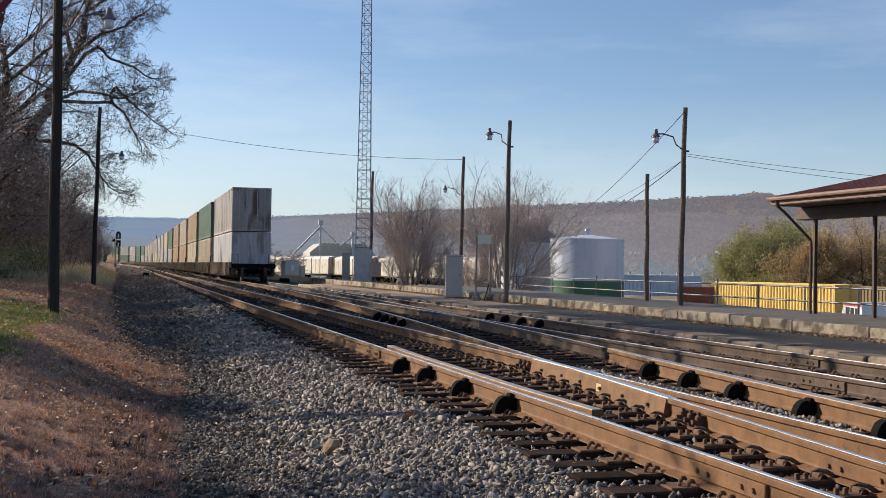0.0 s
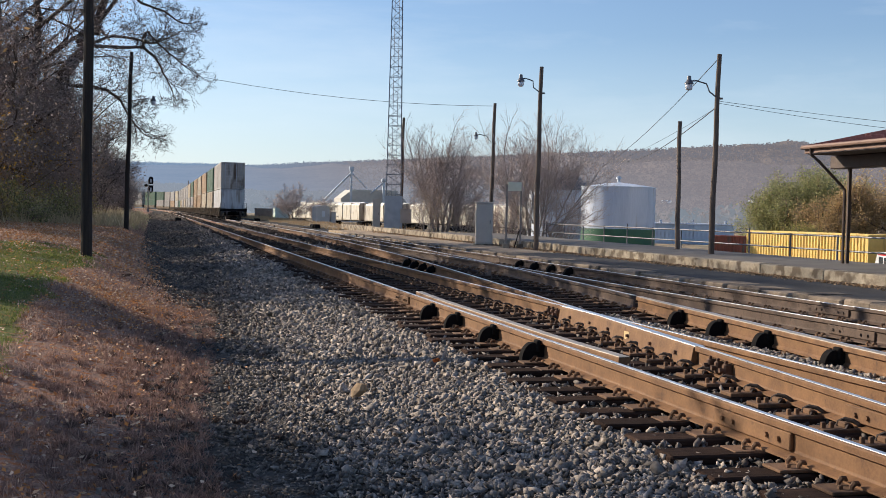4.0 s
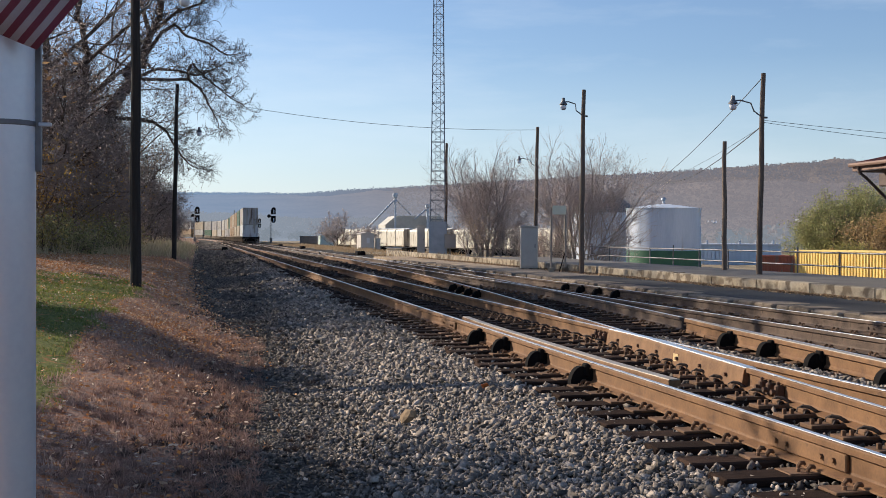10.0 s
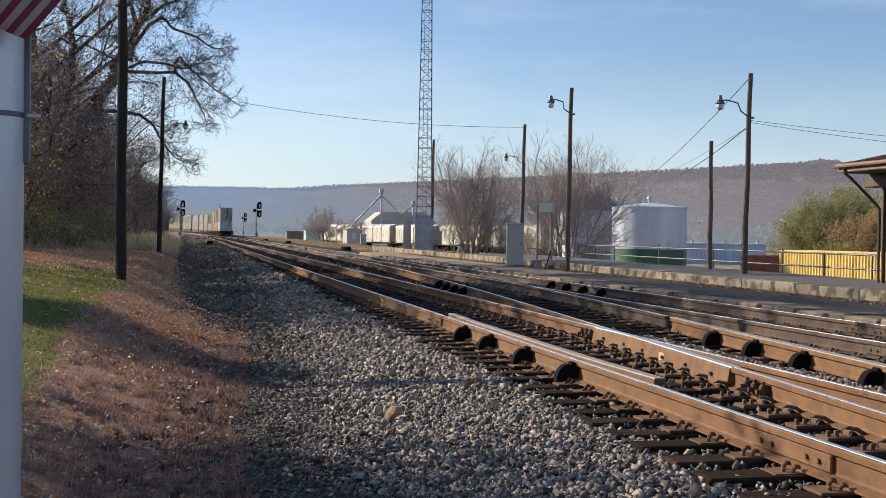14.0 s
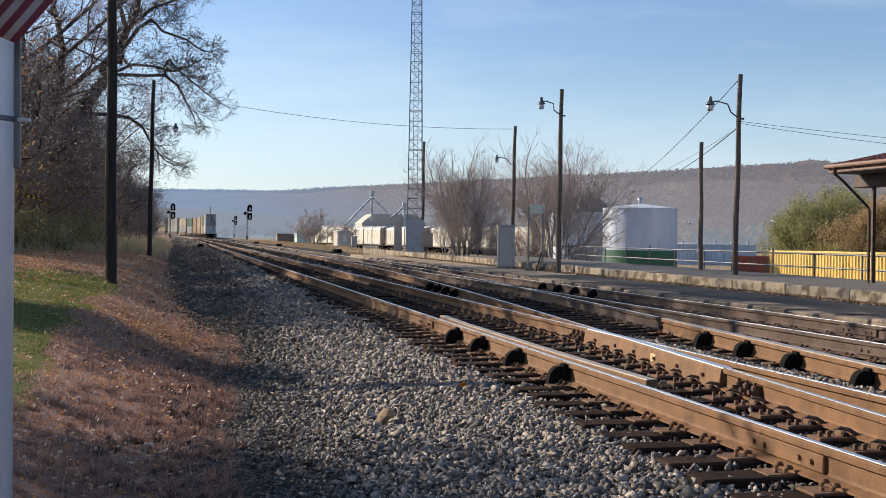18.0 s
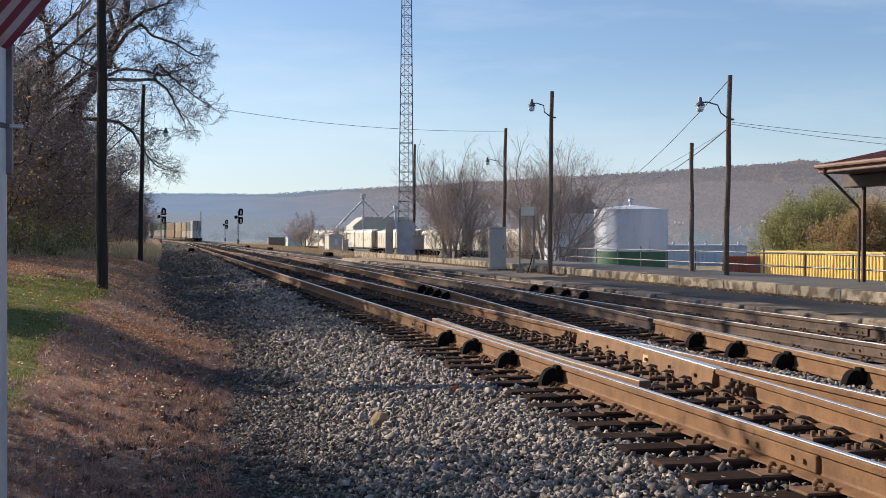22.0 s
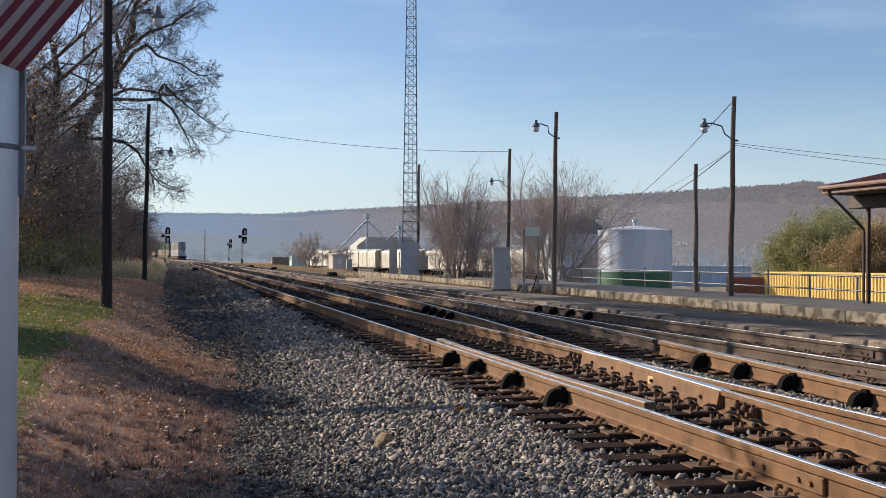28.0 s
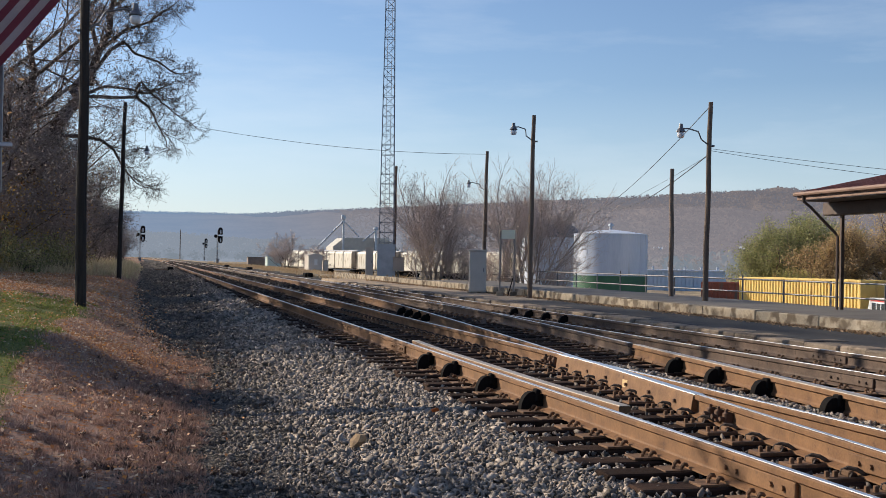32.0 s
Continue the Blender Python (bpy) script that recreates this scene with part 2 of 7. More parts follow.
# ---------------------------------------------------------------- mesh helpers
class Shape:
    """Collects faces of one mesh."""
    def __init__(self):
        self.v, self.f, self.mi, self.cur = [], [], [], 0

    def add(self, verts, faces):
        k = len(self.v)
        self.v.extend(tuple(p) for p in verts)
        for q in faces:
            self.f.append(tuple(k + i for i in q))
            self.mi.append(self.cur)
        return self

    def box(self, x0, x1, y0, y1, z0, z1, c=0.0):
        """A box with edges chamfered by c."""
        if c <= 0:
            p = [(x, y, z) for z in (z0, z1) for y in (y0, y1) for x in (x0, x1)]
            return self.add(p, [(0, 2, 3, 1), (4, 5, 7, 6), (0, 1, 5, 4), (2, 6, 7, 3), (0, 4, 6, 2), (1, 3, 7, 5)])
        ring = [(x0 + c, y0), (x1 - c, y0), (x1, y0 + c), (x1, y1 - c), (x1 - c, y1), (x0 + c, y1), (x0, y1 - c), (x0, y0 + c)]
        mx, my = (x0 + x1) / 2, (y0 + y1) / 2
        inner = [(x + (c if x < mx else -c) * (1 if x in (x0, x1) else 0.3), y + (c if y < my else -c) * (1 if y in (y0, y1) else 0.3)) for x, y in ring]
        p = [(*q, z0) for q in inner] + [(*q, z0 + c) for q in ring] + [(*q, z1 - c) for q in ring] + [(*q, z1) for q in inner]
        f = [tuple(range(7, -1, -1)), tuple(range(24, 32))]
        for a in range(3):
            f += [(a * 8 + i, a * 8 + (i + 1) % 8, a * 8 + 8 + (i + 1) % 8, a * 8 + 8 + i) for i in range(8)]
        return self.add(p, f)

    def tube(self, pts, radii, n=8, caps=True):
        """A tube along points with a radius at each."""
        pts = [Vector(p) for p in pts]
        if not hasattr(radii, "__len__"):
            radii = [radii] * len(pts)
        v, f = [], []
        ref = None
        for i, p in enumerate(pts):
            d = (pts[min(i + 1, len(pts) - 1)] - pts[max(i - 1, 0)]).normalized()
            if ref is None:
                ref = Vector((0, 0, 1)) if abs(d.z) < 0.9 else Vector((1, 0, 0))
            a = d.cross(ref).normalized()
            b = d.cross(a).normalized()
            ref = a.cross(d)
            for k in range(n):
                w = 2 * math.pi * k / n
                v.append(p + (a * math.cos(w) + b * math.sin(w)) * radii[i])
        for i in range(len(pts) - 1):
            f += [(i * n + k, i * n + (k + 1) % n, i * n + n + (k + 1) % n, i * n + n + k) for k in range(n)]
        if caps:
            f += [tuple(range(n - 1, -1, -1)), tuple(range(len(pts) * n - n, len(pts) * n))]
        return self.add(v, f)

    def sweep(self, profile, path, closed=True):
        """profile: (across, up) pairs; path: (x, y, z) with the across axis level."""
        n = len(profile)
        v, f = [], []
        pts = [Vector(p) for p in path]
        for i, p in enumerate(pts):
            d = pts[min(i + 1, len(pts) - 1)] - pts[max(i - 1, 0)]
            d.z = 0
            d.normalize()
            a = Vector((d.y, -d.x, 0))
            v += [p + a * x + Vector((0, 0, z)) for x, z in profile]
        for i in range(len(pts) - 1):
            f += [(i * n + k, i * n + n + k, i * n + n + (k + 1) % n, i * n + (k + 1) % n) for k in range(n if closed else n - 1)]
        if closed:
            f += [tuple(range(n)), tuple(range(len(pts) * n - 1, len(pts) * n - n - 1, -1))]
        return self.add(v, f)

    def lathe(self, rings, n=24, cx=0, cy=0):
        """rings: (radius, z) from below upwards."""
        v, f = [], []
        for r, z in rings:
            v += [(cx + r * math.cos(2 * math.pi * k / n), cy + r * math.sin(2 * math.pi * k / n), z) for k in range(n)]
        for i in range(len(rings) - 1):
            f += [(i * n + k, i * n + (k + 1) % n, i * n + n + (k + 1) % n, i * n + n + k) for k in range(n)]
        f += [tuple(range(n - 1, -1, -1)), tuple(range(len(rings) * n - n, len(rings) * n))]
        return self.add(v, f)

    def mesh(self, name, *mats, smooth=False):
        me = bpy.data.meshes.new(name)
        me.from_pydata([tuple(p) for p in self.v], [], self.f)
        for m in mats:
            me.materials.append(m)
        if len(mats) > 1:
            me.polygons.foreach_set("material_index", self.mi)
        if smooth:
            me.polygons.foreach_set("use_smooth", [True] * len(me.polygons))
        me.update()
        return me


def part(name, shape, mat, parent=None, label="", smooth=False):
    """One mesh object under a thing or a part; shape: a Shape or a ready mesh."""
    if isinstance(shape, Shape):
        shape = shape.mesh(name, *(mat if isinstance(mat, (list, tuple)) else (mat,)), smooth=smooth)
    ob = new(name, shape)
    ob.parent = parent
    if label:
        ob["label"] = label
    return ob


def thing(name, m, label, category, group="", kind=""):
    ob = tagged(new(name), label, category, group, kind)
    ob.empty_display_size = 0.2
    ob.matrix_world = m
    return ob


def solid(name, shape, mat, label, category, group="", kind="", m=None, smooth=False):
    ob = part(name, shape, mat, None, smooth=smooth)
    tagged(ob, label, category, group, kind)
    if m is not None:
        ob.matrix_world = m
    return ob


# ---------------------------------------------------------------- lie of the land
def grade(y):
    return 6e-5 * np.clip(np.asarray(y, float) - 350, 0, 120) ** 2


def bend(y):
    y = np.asarray(y, float)
    return -5.9e-4 * np.clip(y - 340, 0, 260) ** 2 - 1.2e-5 * np.clip(y - 400, 0, 200) ** 3


def smooth01(a, lo, hi):
    q = np.clip((np.asarray(a, float) - lo) / (hi - lo), 0, 1)
    return q * q * (3 - 2 * q)


def ground_z(x, y):
    """Height of the ground; the top of the rails near the camera is 0."""
    x, y = np.asarray(x, float), np.asarray(y, float)
    u = x - bend(np.minimum(y, 600))
    near = np.interp(u, [-400, -40, -8, -3, -1.2, 0.0, 0.9, 2.1, 2.7, 9.7, 10.1, 12.5, 12.9, 16.6, 20, 25, 400],
                     [4, 2.0, 0.35, -0.12, -0.3, -0.42, -0.46, -0.31, -0.245, -0.25, -0.16, -0.14, -0.02, -0.02, -0.8, -2.1, -2.3])
    mid = np.interp(u, [-400, -40, -10, -5, -1.2, -0.3, 0.5, 1.3, 2.3, 2.8, 9.7, 10.1, 12.5, 12.9, 16.6, 20, 25, 400],
                    [6, 3, 1.2, 0.55, 0.18, -0.2, -0.47, -0.42, -0.3, -0.25, -0.25, -0.16, -0.14, -0.02, -0.02, -0.8, -2.1, -2.3])
    far = np.interp(u, [-400, -40, -12, -6, -1.8, -0.4, 0.7, 2.3, 2.7, 9.7, 11, 17, 20, 26, 60, 400],
                    [8, 4, 1.3, 0.8, 0.25, -0.2, -0.42, -0.26, -0.24, -0.24, -0.12, -0.15, -0.8, -1.7, -2.1, -2.3])
    a, b = smooth01(y, 4, 20), smooth01(y, 78, 105)
    z = near * (1 - a) + mid * a
    roll = 0.022 * np.sin(1.9 * x + 0.7 * y) + 0.02 * np.sin(0.8 * x - 2.3 * y + 1) + 0.014 * np.sin(4.3 * x + 3.1 * y)
    z = z + roll * (1 - smooth01(u, 0.8, 2.3)) * (1 - 0.7 * smooth01(y, 14, 34))
    z = z * (1 - b) + far * b
    return z + grade(y)


RAIL_A, RAIL_B, RAIL_D, RAIL_E = 3.45, 4.955, 7.49, 8.995


def rail_c(y):
    """The right rail of the crossover."""
    return np.interp(y, [1.0, 6.5, 9, 12.5, 15.6, 18.5, 23.3, 26.5, 29.8, 36.8, 44.2, 60, 75], [5.4, 5.9, 6.13, 6.44, 6.7, 6.95, 7.33, 7.56, 7.78, 8.12, 8.4, 8.82, 8.99])


def rail_f(y):
    return rail_c(y) - 1.505


def rail_path(fn, ys):
    return [(float(fn(y)) + float(bend(y)), float(y), float(grade(y))) for y in ys]


# ---------------------------------------------------------------- ground
def ground_material():
    m = bpy.data.materials.new("ground_soil_gravel_grass")
    m.use_nodes = True
    n, l = m.node_tree.nodes, m.node_tree.links
    b = n["Principled BSDF"]
    b.inputs["Roughness"].default_value, b.inputs["Specular IOR Level"].default_value = 0.95, 0.15
    pos = n.new("ShaderNodeNewGeometry").outputs["Position"]

    def noise_tex(s, d=5):
        q = n.new("ShaderNodeTexNoise")
        q.inputs["Scale"].default_value, q.inputs["Detail"].default_value = s, d
        l.new(pos, q.inputs["Vector"])
        return q.outputs[0]

    def two(fac, a, c):
        q = n.new("ShaderNodeMix")
        q.data_type = "RGBA"
        l.new(fac, q.inputs[0])
        for s, w in ((6, a), (7, c)):
            if isinstance(w, tuple):
                q.inputs[s].default_value = (*w, 1)
            else:
                l.new(w, q.inputs[s])
        return q.outputs[2]

    def step(v, lo, hi):
        q = n.new("ShaderNodeMapRange")
        q.inputs["From Min"].default_value, q.inputs["From Max"].default_value = lo, hi
        l.new(v, q.inputs["Value"])
        return q.outputs[0]

    def weight(name, s):
        """A zone's weight, its edge broken up by noise."""
        a = n.new("ShaderNodeAttribute")
        a.attribute_name = name
        q = n.new("ShaderNodeMath")
        q.operation = "ADD"
        l.new(a.outputs["Fac"], q.inputs[0])
        l.new(noise_tex(s), q.inputs[1])
        return step(q.outputs[0], 0.9, 1.12)

    vor = n.new("ShaderNodeTexVoronoi")
    vor.inputs["Scale"].default_value = 22
    l.new(pos, vor.inputs["Vector"])
    bright = n.new("ShaderNodeSeparateColor")
    l.new(vor.outputs["Color"], bright.inputs[0])
    # gravel kept dark: shade of the gaps between stones put into the colour
    gravel = two(bright.outputs[0], (0.035, 0.031, 0.028), (0.13, 0.115, 0.1))
    gravel = two(step(noise_tex(0.7), 0.4, 0.7), gravel, (0.07, 0.062, 0.055))
    gravel = two(step(noise_tex(5, 8), 0.42, 0.6), gravel, (0.03, 0.027, 0.025))
    dry = two(step(noise_tex(45, 8), 0.35, 0.68), (0.13, 0.083, 0.067), (0.52, 0.34, 0.24))
    dry = two(step(noise_tex(1.3), 0.45, 0.65), dry, (0.27, 0.17, 0.13))
    leaf = two(step(noise_tex(14), 0.5, 0.62), dry, (0.34, 0.13, 0.05))
    green = two(step(noise_tex(26), 0.35, 0.7), (0.075, 0.095, 0.026), (0.18, 0.185, 0.055))
    green = two(step(noise_tex(9), 0.58, 0.66), green, (0.3, 0.15, 0.06))
    field = two(step(noise_tex(0.05), 0.35, 0.65), (0.42, 0.33, 0.22), (0.32, 0.26, 0.17))
    field = two(step(noise_tex(0.35, 8), 0.45, 0.62), field, (0.2, 0.16, 0.12))
    col = two(weight("dry", 1.1), gravel, leaf)
    col = two(weight("litter", 1.4), col, two(step(noise_tex(18), 0.35, 0.65), (0.2, 0.085, 0.035), (0.5, 0.22, 0.085)))
    col = two(weight("green", 0.9), col, green)
    col = two(weight("field", 0.3), col, field)
    l.new(col, b.inputs["Base Color"])
    h = n.new("ShaderNodeMath")
    h.operation = "ADD"
    dryw = n.new("ShaderNodeAttribute")
    dryw.attribute_name = "dry"
    flat = n.new("ShaderNodeMath")
    flat.operation = "SUBTRACT"
    flat.use_clamp = True
    l.new(vor.outputs["Distance"], flat.inputs[0])
    l.new(dryw.outputs["Fac"], flat.inputs[1])
    l.new(flat.outputs[0], h.inputs[0])
    l.new(noise_tex(35), h.inputs[1])
    bp = n.new("ShaderNodeBump")
    bp.inputs["Strength"].default_value, bp.inputs["Distance"].default_value = 0.7, 0.04
    l.new(h.outputs[0], bp.inputs["Height"])
    l.new(bp.outputs[0], b.inputs["Normal"])
    return m


def bank_edge(y):
    """Where the ballast ends and the grass of the bank begins."""
    return np.interp(y, [0, 5, 9, 14, 18, 24, 40, 80, 120], [-0.2, 0.0, 0.05, 0.35, 0.55, -0.1, -0.5, -0.6, -0.8])


def green_zone(x, y):
    """Weight of the green turf on the bank."""
    reach = np.interp(y, [8, 10, 12.5, 15, 18, 21, 26], [-1.25, -1.0, -1.15, -1.15, -1.1, -0.8, -1.3])
    return smooth01(reach - x, -0.25, 0.55) * smooth01(y, 8.4, 9.8) * (1 - smooth01(y, 23.5, 28)) * (1 - 0.5 * smooth01(-x, 3.5, 6))


def build_ground():
    xs = np.unique(np.concatenate([np.arange(-14, 30, 0.3), np.arange(-60, 80, 4), np.geomspace(80, 4200, 16), -np.geomspace(60, 4200, 16)]).round(2))
    ys = np.unique(np.concatenate([np.arange(-3, 60, 0.4), np.arange(60, 160, 2), np.arange(160, 640, 8), np.geomspace(640, 4200, 10), -np.geomspace(4, 4200, 14)]).round(2))
    X, Y = np.meshgrid(xs, ys)
    Z = ground_z(X, Y)
    nx, ny = len(xs), len(ys)
    v = np.stack([X, Y, Z], -1).reshape(-1, 3)
    i = np.arange(nx * ny).reshape(ny, nx)
    q = np.stack([i[:-1, :-1], i[:-1, 1:], i[1:, 1:], i[1:, :-1]], -1).reshape(-1, 4)
    me = bpy.data.meshes.new("ground")
    me.from_pydata(v.tolist(), [], q.tolist())
    u = X - bend(np.minimum(Y, 600))
    edge = bank_edge(Y)
    dry = 1 - smooth01(u, edge - 0.25, edge + 0.35)
    g = green_zone(X, Y)
    litter = np.exp(-((u + 3.6) / 2.0) ** 2) * np.exp(-((Y - 33) / 5.5) ** 2) + 0.8 * np.exp(-((u + 0.4) / 1.1) ** 2) * np.exp(-((Y - 17) / 1.5) ** 2)
    field = smooth01(u, 10.5, 14) * smooth01(Y, 60, 90) + smooth01(u, 20, 23) + smooth01(-u, 25, 40)
    for name, w in (("dry", dry), ("green", g), ("litter", litter), ("field", np.clip(field, 0, 1))):
        a = me.attributes.new(name, "FLOAT", "POINT")
        a.data.foreach_set("value", w.reshape(-1).astype(np.float32))
    me.polygons.foreach_set("use_smooth", [True] * len(me.polygons))
    me.materials.append(ground_material())
    return tagged(new("ground", me), "ground of grey ballast, dry grass with fallen leaves and low green turf", "ground", kind="structure")


ground = build_ground()

# ---------------------------------------------------------------- tracks
RAIL_PROFILE = [(-0.075, -0.186), (0.075, -0.186), (0.075, -0.174), (0.014, -0.155), (0.009, -0.14), (0.009, -0.055), (0.036, -0.04), (0.037, -0.008), (0.03, -0.0005), (-0.03, -0.0005), (-0.037, -0.008), (-0.036, -0.04), (-0.009, -0.055), (-0.009, -0.14), (-0.014, -0.155), (-0.075, -0.174)]
TOP_PROFILE = [(-0.012, -0.006), (0.031, -0.006), (0.028, 0.003), (-0.01, 0.003)]
NEAR_YS = list(np.arange(-8, 60, 2.0)) + list(np.arange(60, 170, 6.0)) + list(np.arange(170, 700, 14.0))


def rail(fn, ys, parent, mat=None, top=True):
    path = rail_path(fn, ys)
    ob = part("rail", Shape().sweep(RAIL_PROFILE, path), mat or RUST, parent)
    if top:
        part("running_surface", Shape().sweep(TOP_PROFILE, path), BRIGHT, ob, "polished silvery rail top")
    return ob


track1 = thing("railway_track", pose(0, 0, 0), "railway track with rust-brown rails on dark wooden ties", "railway track", "parallel tracks", "structure")
track2 = thing("railway_track", pose(0, 0, 0), "second railway track beside the asphalt platform, rails in part shade", "railway track", "parallel tracks", "structure")
crossover = thing("railway_crossover", pose(0, 0, 0), "crossover rails linking the two tracks, with guard rails", "railway crossover", "", "structure")
rail(lambda y: RAIL_A, NEAR_YS, track1)
rail(lambda y: RAIL_B, NEAR_YS, track1)
rail(lambda y: RAIL_D, NEAR_YS, track2, RUST_DULL_SHADE)
rail(lambda y: RAIL_E, NEAR_YS, track2, RUST_DULL_SHADE)
CROSS_YS = list(np.arange(1.0, 74, 1.0))
rail(rail_c, list(np.arange(1.0, 15.6, 0.9)), crossover)
# far stretch in the darker steel: its shade is in the colour
rail(rail_c, list(np.arange(15.606, 74, 0.95)), crossover, RUST_DULL_SHADE)
rail(rail_f, CROSS_YS, crossover)


def guard_rail(fn, y0, y1, parent):
    """A dull flat-topped guard rail beside a running rail, its ends flared."""
    n = 14
    ys = np.linspace(y0, y1, n)
    flare = [0.05 * max(0, abs(2 * k / (n - 1) - 1) - 0.6) / 0.4 for k in range(n)]
    path = [(float(fn(y)) + f, float(y), 0.012) for y, f in zip(ys, flare)]
    prof = [(-0.03, -0.19), (0.05, -0.19), (0.05, -0.17), (0.012, -0.15), (0.012, -0.06), (0.06, -0.045), (0.06, -0.006), (0.056, 0.0), (-0.04, 0.0), (-0.042, -0.01), (-0.042, -0.045), (-0.01, -0.06), (-0.01, -0.15), (-0.03, -0.17)]
    ob = part("guard_rail", Shape().sweep(prof, path), RUST, parent, "guard rail with flared ends")
    part("worn_top", Shape().sweep([(-0.04, -0.004), (0.056, -0.004), (0.052, 0.006), (-0.036, 0.006)], path), GUARD, ob, "dull grey worn top")
    return ob


GUARD = material("worn_guard_rail_steel", (0.27, 0.23, 0.19), (0.46, 0.4, 0.33), 0.5, 0.15, 5, 60, 0.2, 0.002)


def clamp_mesh():
    """A black half-round guard rail brace standing against the web, with its lug."""
    s = Shape()
    pts = [(-0.105 + 0.108 * math.cos(radians(a)), -0.185 + 0.155 * math.sin(radians(a))) for a in range(180, 44, -15)] + [(-0.012, -0.06), (-0.012, -0.21), (-0.213, -0.21)]
    n = len(pts)
    s.add([(x, y, z) for y in (-0.045, 0.045) for x, z in pts], [tuple(range(n)), tuple(range(2 * n - 1, n - 1, -1))] + [(i, n + i, n + (i + 1) % n, (i + 1) % n) for i in range(n)])
    s.box(-0.085, -0.04, -0.07, 0.035, -0.12, -0.006, 0.01)
    s.box(-0.05, -0.012, -0.062, -0.046, -0.2, -0.05, 0.004)
    return s.mesh("guard_rail_brace", BLACK)


CLAMP = clamp_mesh()


def brace(parent, x, y):
    ob = part("guard_rail_brace", CLAMP, None, parent, "black half-round iron brace")
    ob.location = (x, y, 0)


# ties: one mesh per length, shared
TIE_CACHE = {}


def tie(parent, x0, x1, y, z, turn=0.0):
    key = round(x1 - x0, 1)
    if key not in TIE_CACHE:
        s = Shape()
        s.box(-key / 2, key / 2, -0.115, 0.115, -0.18, 0, 0.012)
        TIE_CACHE[key] = s.mesh("tie", TIE)
    ob = part("tie", TIE_CACHE[key], None, parent)
    ob.matrix_world = pose((x0 + x1) / 2, y, z, 0, 0, turn)


rnd = random.Random(4)
TIE_TOP = -0.2
y, far1, far2 = 1.2, Shape(), Shape()
while y < 60:
    jit = lambda a: rnd.uniform(-a, a)
    c = float(rail_c(y))
    if y < 18:
        right = round(c + 0.55, 1)
        tie(track1, 2.86 + jit(0.08), right, y + jit(0.02), TIE_TOP + jit(0.008), jit(0.6))
        tie(track2, max(6.94, right + 0.1), 9.58 + jit(0.05), y + jit(0.03), TIE_TOP + jit(0.008), jit(0.6))
    elif y < 46:
        tie(track1, 2.86 + jit(0.08), 5.75, y + jit(0.02), TIE_TOP + jit(0.008), jit(0.6))
        tie(track2, 5.85 if y < 34 else 6.2, 9.58 + jit(0.05), y + jit(0.03), TIE_TOP + jit(0.008), jit(0.6))
    else:
        tie(track1, 2.9 + jit(0.06), 5.5, y + jit(0.02), TIE_TOP + jit(0.008), jit(0.6))
        tie(track2, 6.94 + jit(0.06), 9.54, y + jit(0.02), TIE_TOP + jit(0.008), jit(0.6))
    y += 0.485
while y < 240:
    b, g = float(bend(y)), float(grade(y))
    far1.box(2.9 + b, 5.5 + b, y - 0.11, y + 0.11, -0.36 + g, TIE_TOP + g)
    far2.box(6.94 + b, 9.54 + b, y - 0.11, y + 0.11, -0.36 + g, TIE_TOP + g)
    y += 0.53
for s, tr in ((far1, track1), (far2, track2)):
    tagged(part("distant_ties", s, TIE, tr), kind="stuff")


# tie plates with spikes, and spring clips
def plate_mesh():
    s = Shape()
    s.box(-0.25, 0.22, -0.095, 0.095, -0.004, 0.014, 0.004)
    for sx in (-1, 1):
        for yy in (-0.06, 0.05):
            # spike heads hooked over the rail foot
            x = sx * 0.092
            s.tube([(x + sx * 0.034, yy, 0.01), (x + sx * 0.032, yy, 0.03), (x + sx * 0.018, yy, 0.046), (x, yy, 0.046), (x - sx * 0.012, yy, 0.034)], [0.011, 0.013, 0.015, 0.013, 0.008], 7)
        s.box(sx * 0.17 - 0.011, sx * 0.17 + 0.011, -0.045, -0.023, 0.012, 0.034, 0.004)
    return s.mesh("tie_plate", RUST_PLATE)


def clip_mesh():
    s = Shape()
    s.box(-0.34, 0.24, -0.085, 0.085, -0.004, 0.024, 0.004)
    s.box(-0.165, -0.12, -0.05, 0.05, 0.02, 0.06, 0.008)
    for x in (-0.3, -0.24):
        s.box(x - 0.014, x + 0.014, -0.03, -0.002, 0.02, 0.062, 0.004)
    s.cur = 1
    # a sprung steel loop that rises from the plate and hooks over the rail foot
    s.tube([(-0.16, 0.045, 0.025), (-0.155, 0.04, 0.05), (-0.125, 0.02, 0.07), (-0.09, -0.02, 0.066), (-0.065, -0.05, 0.046), (-0.045, -0.06, 0.032), (-0.015, -0.06, 0.036)], [0.013, 0.014, 0.015, 0.015, 0.014, 0.012, 0.008], 7)
    s.tube([(-0.16, -0.055, 0.02), (-0.145, -0.05, 0.045), (-0.12, -0.045, 0.042), (-0.1, -0.03, 0.025)], 0.011, 6)
    return s.mesh("spring_clip_plate", RUST_PLATE, IRON_DARK)


IRON_DARK = material("dark_spring_steel", (0.02, 0.014, 0.012), (0.055, 0.036, 0.028), 0.7, 0.1, 12, 90, 0.2, 0.002)
PLATE, CLIP = plate_mesh(), clip_mesh()
y = 1.2
while y < 30:
    for fn, tr, me in ((lambda v: RAIL_A, track1, PLATE), (lambda v: min(RAIL_B, float(rail_f(v))), track1, CLIP), (lambda v: RAIL_D, track2, PLATE), (lambda v: RAIL_E, track2, PLATE), (rail_c, crossover, PLATE)):
        if tr is not crossover or y < 22:
            ob = part(me.name, me, None, tr)
            ob.location = (float(fn(y)), y, TIE_TOP)
    y += 0.485

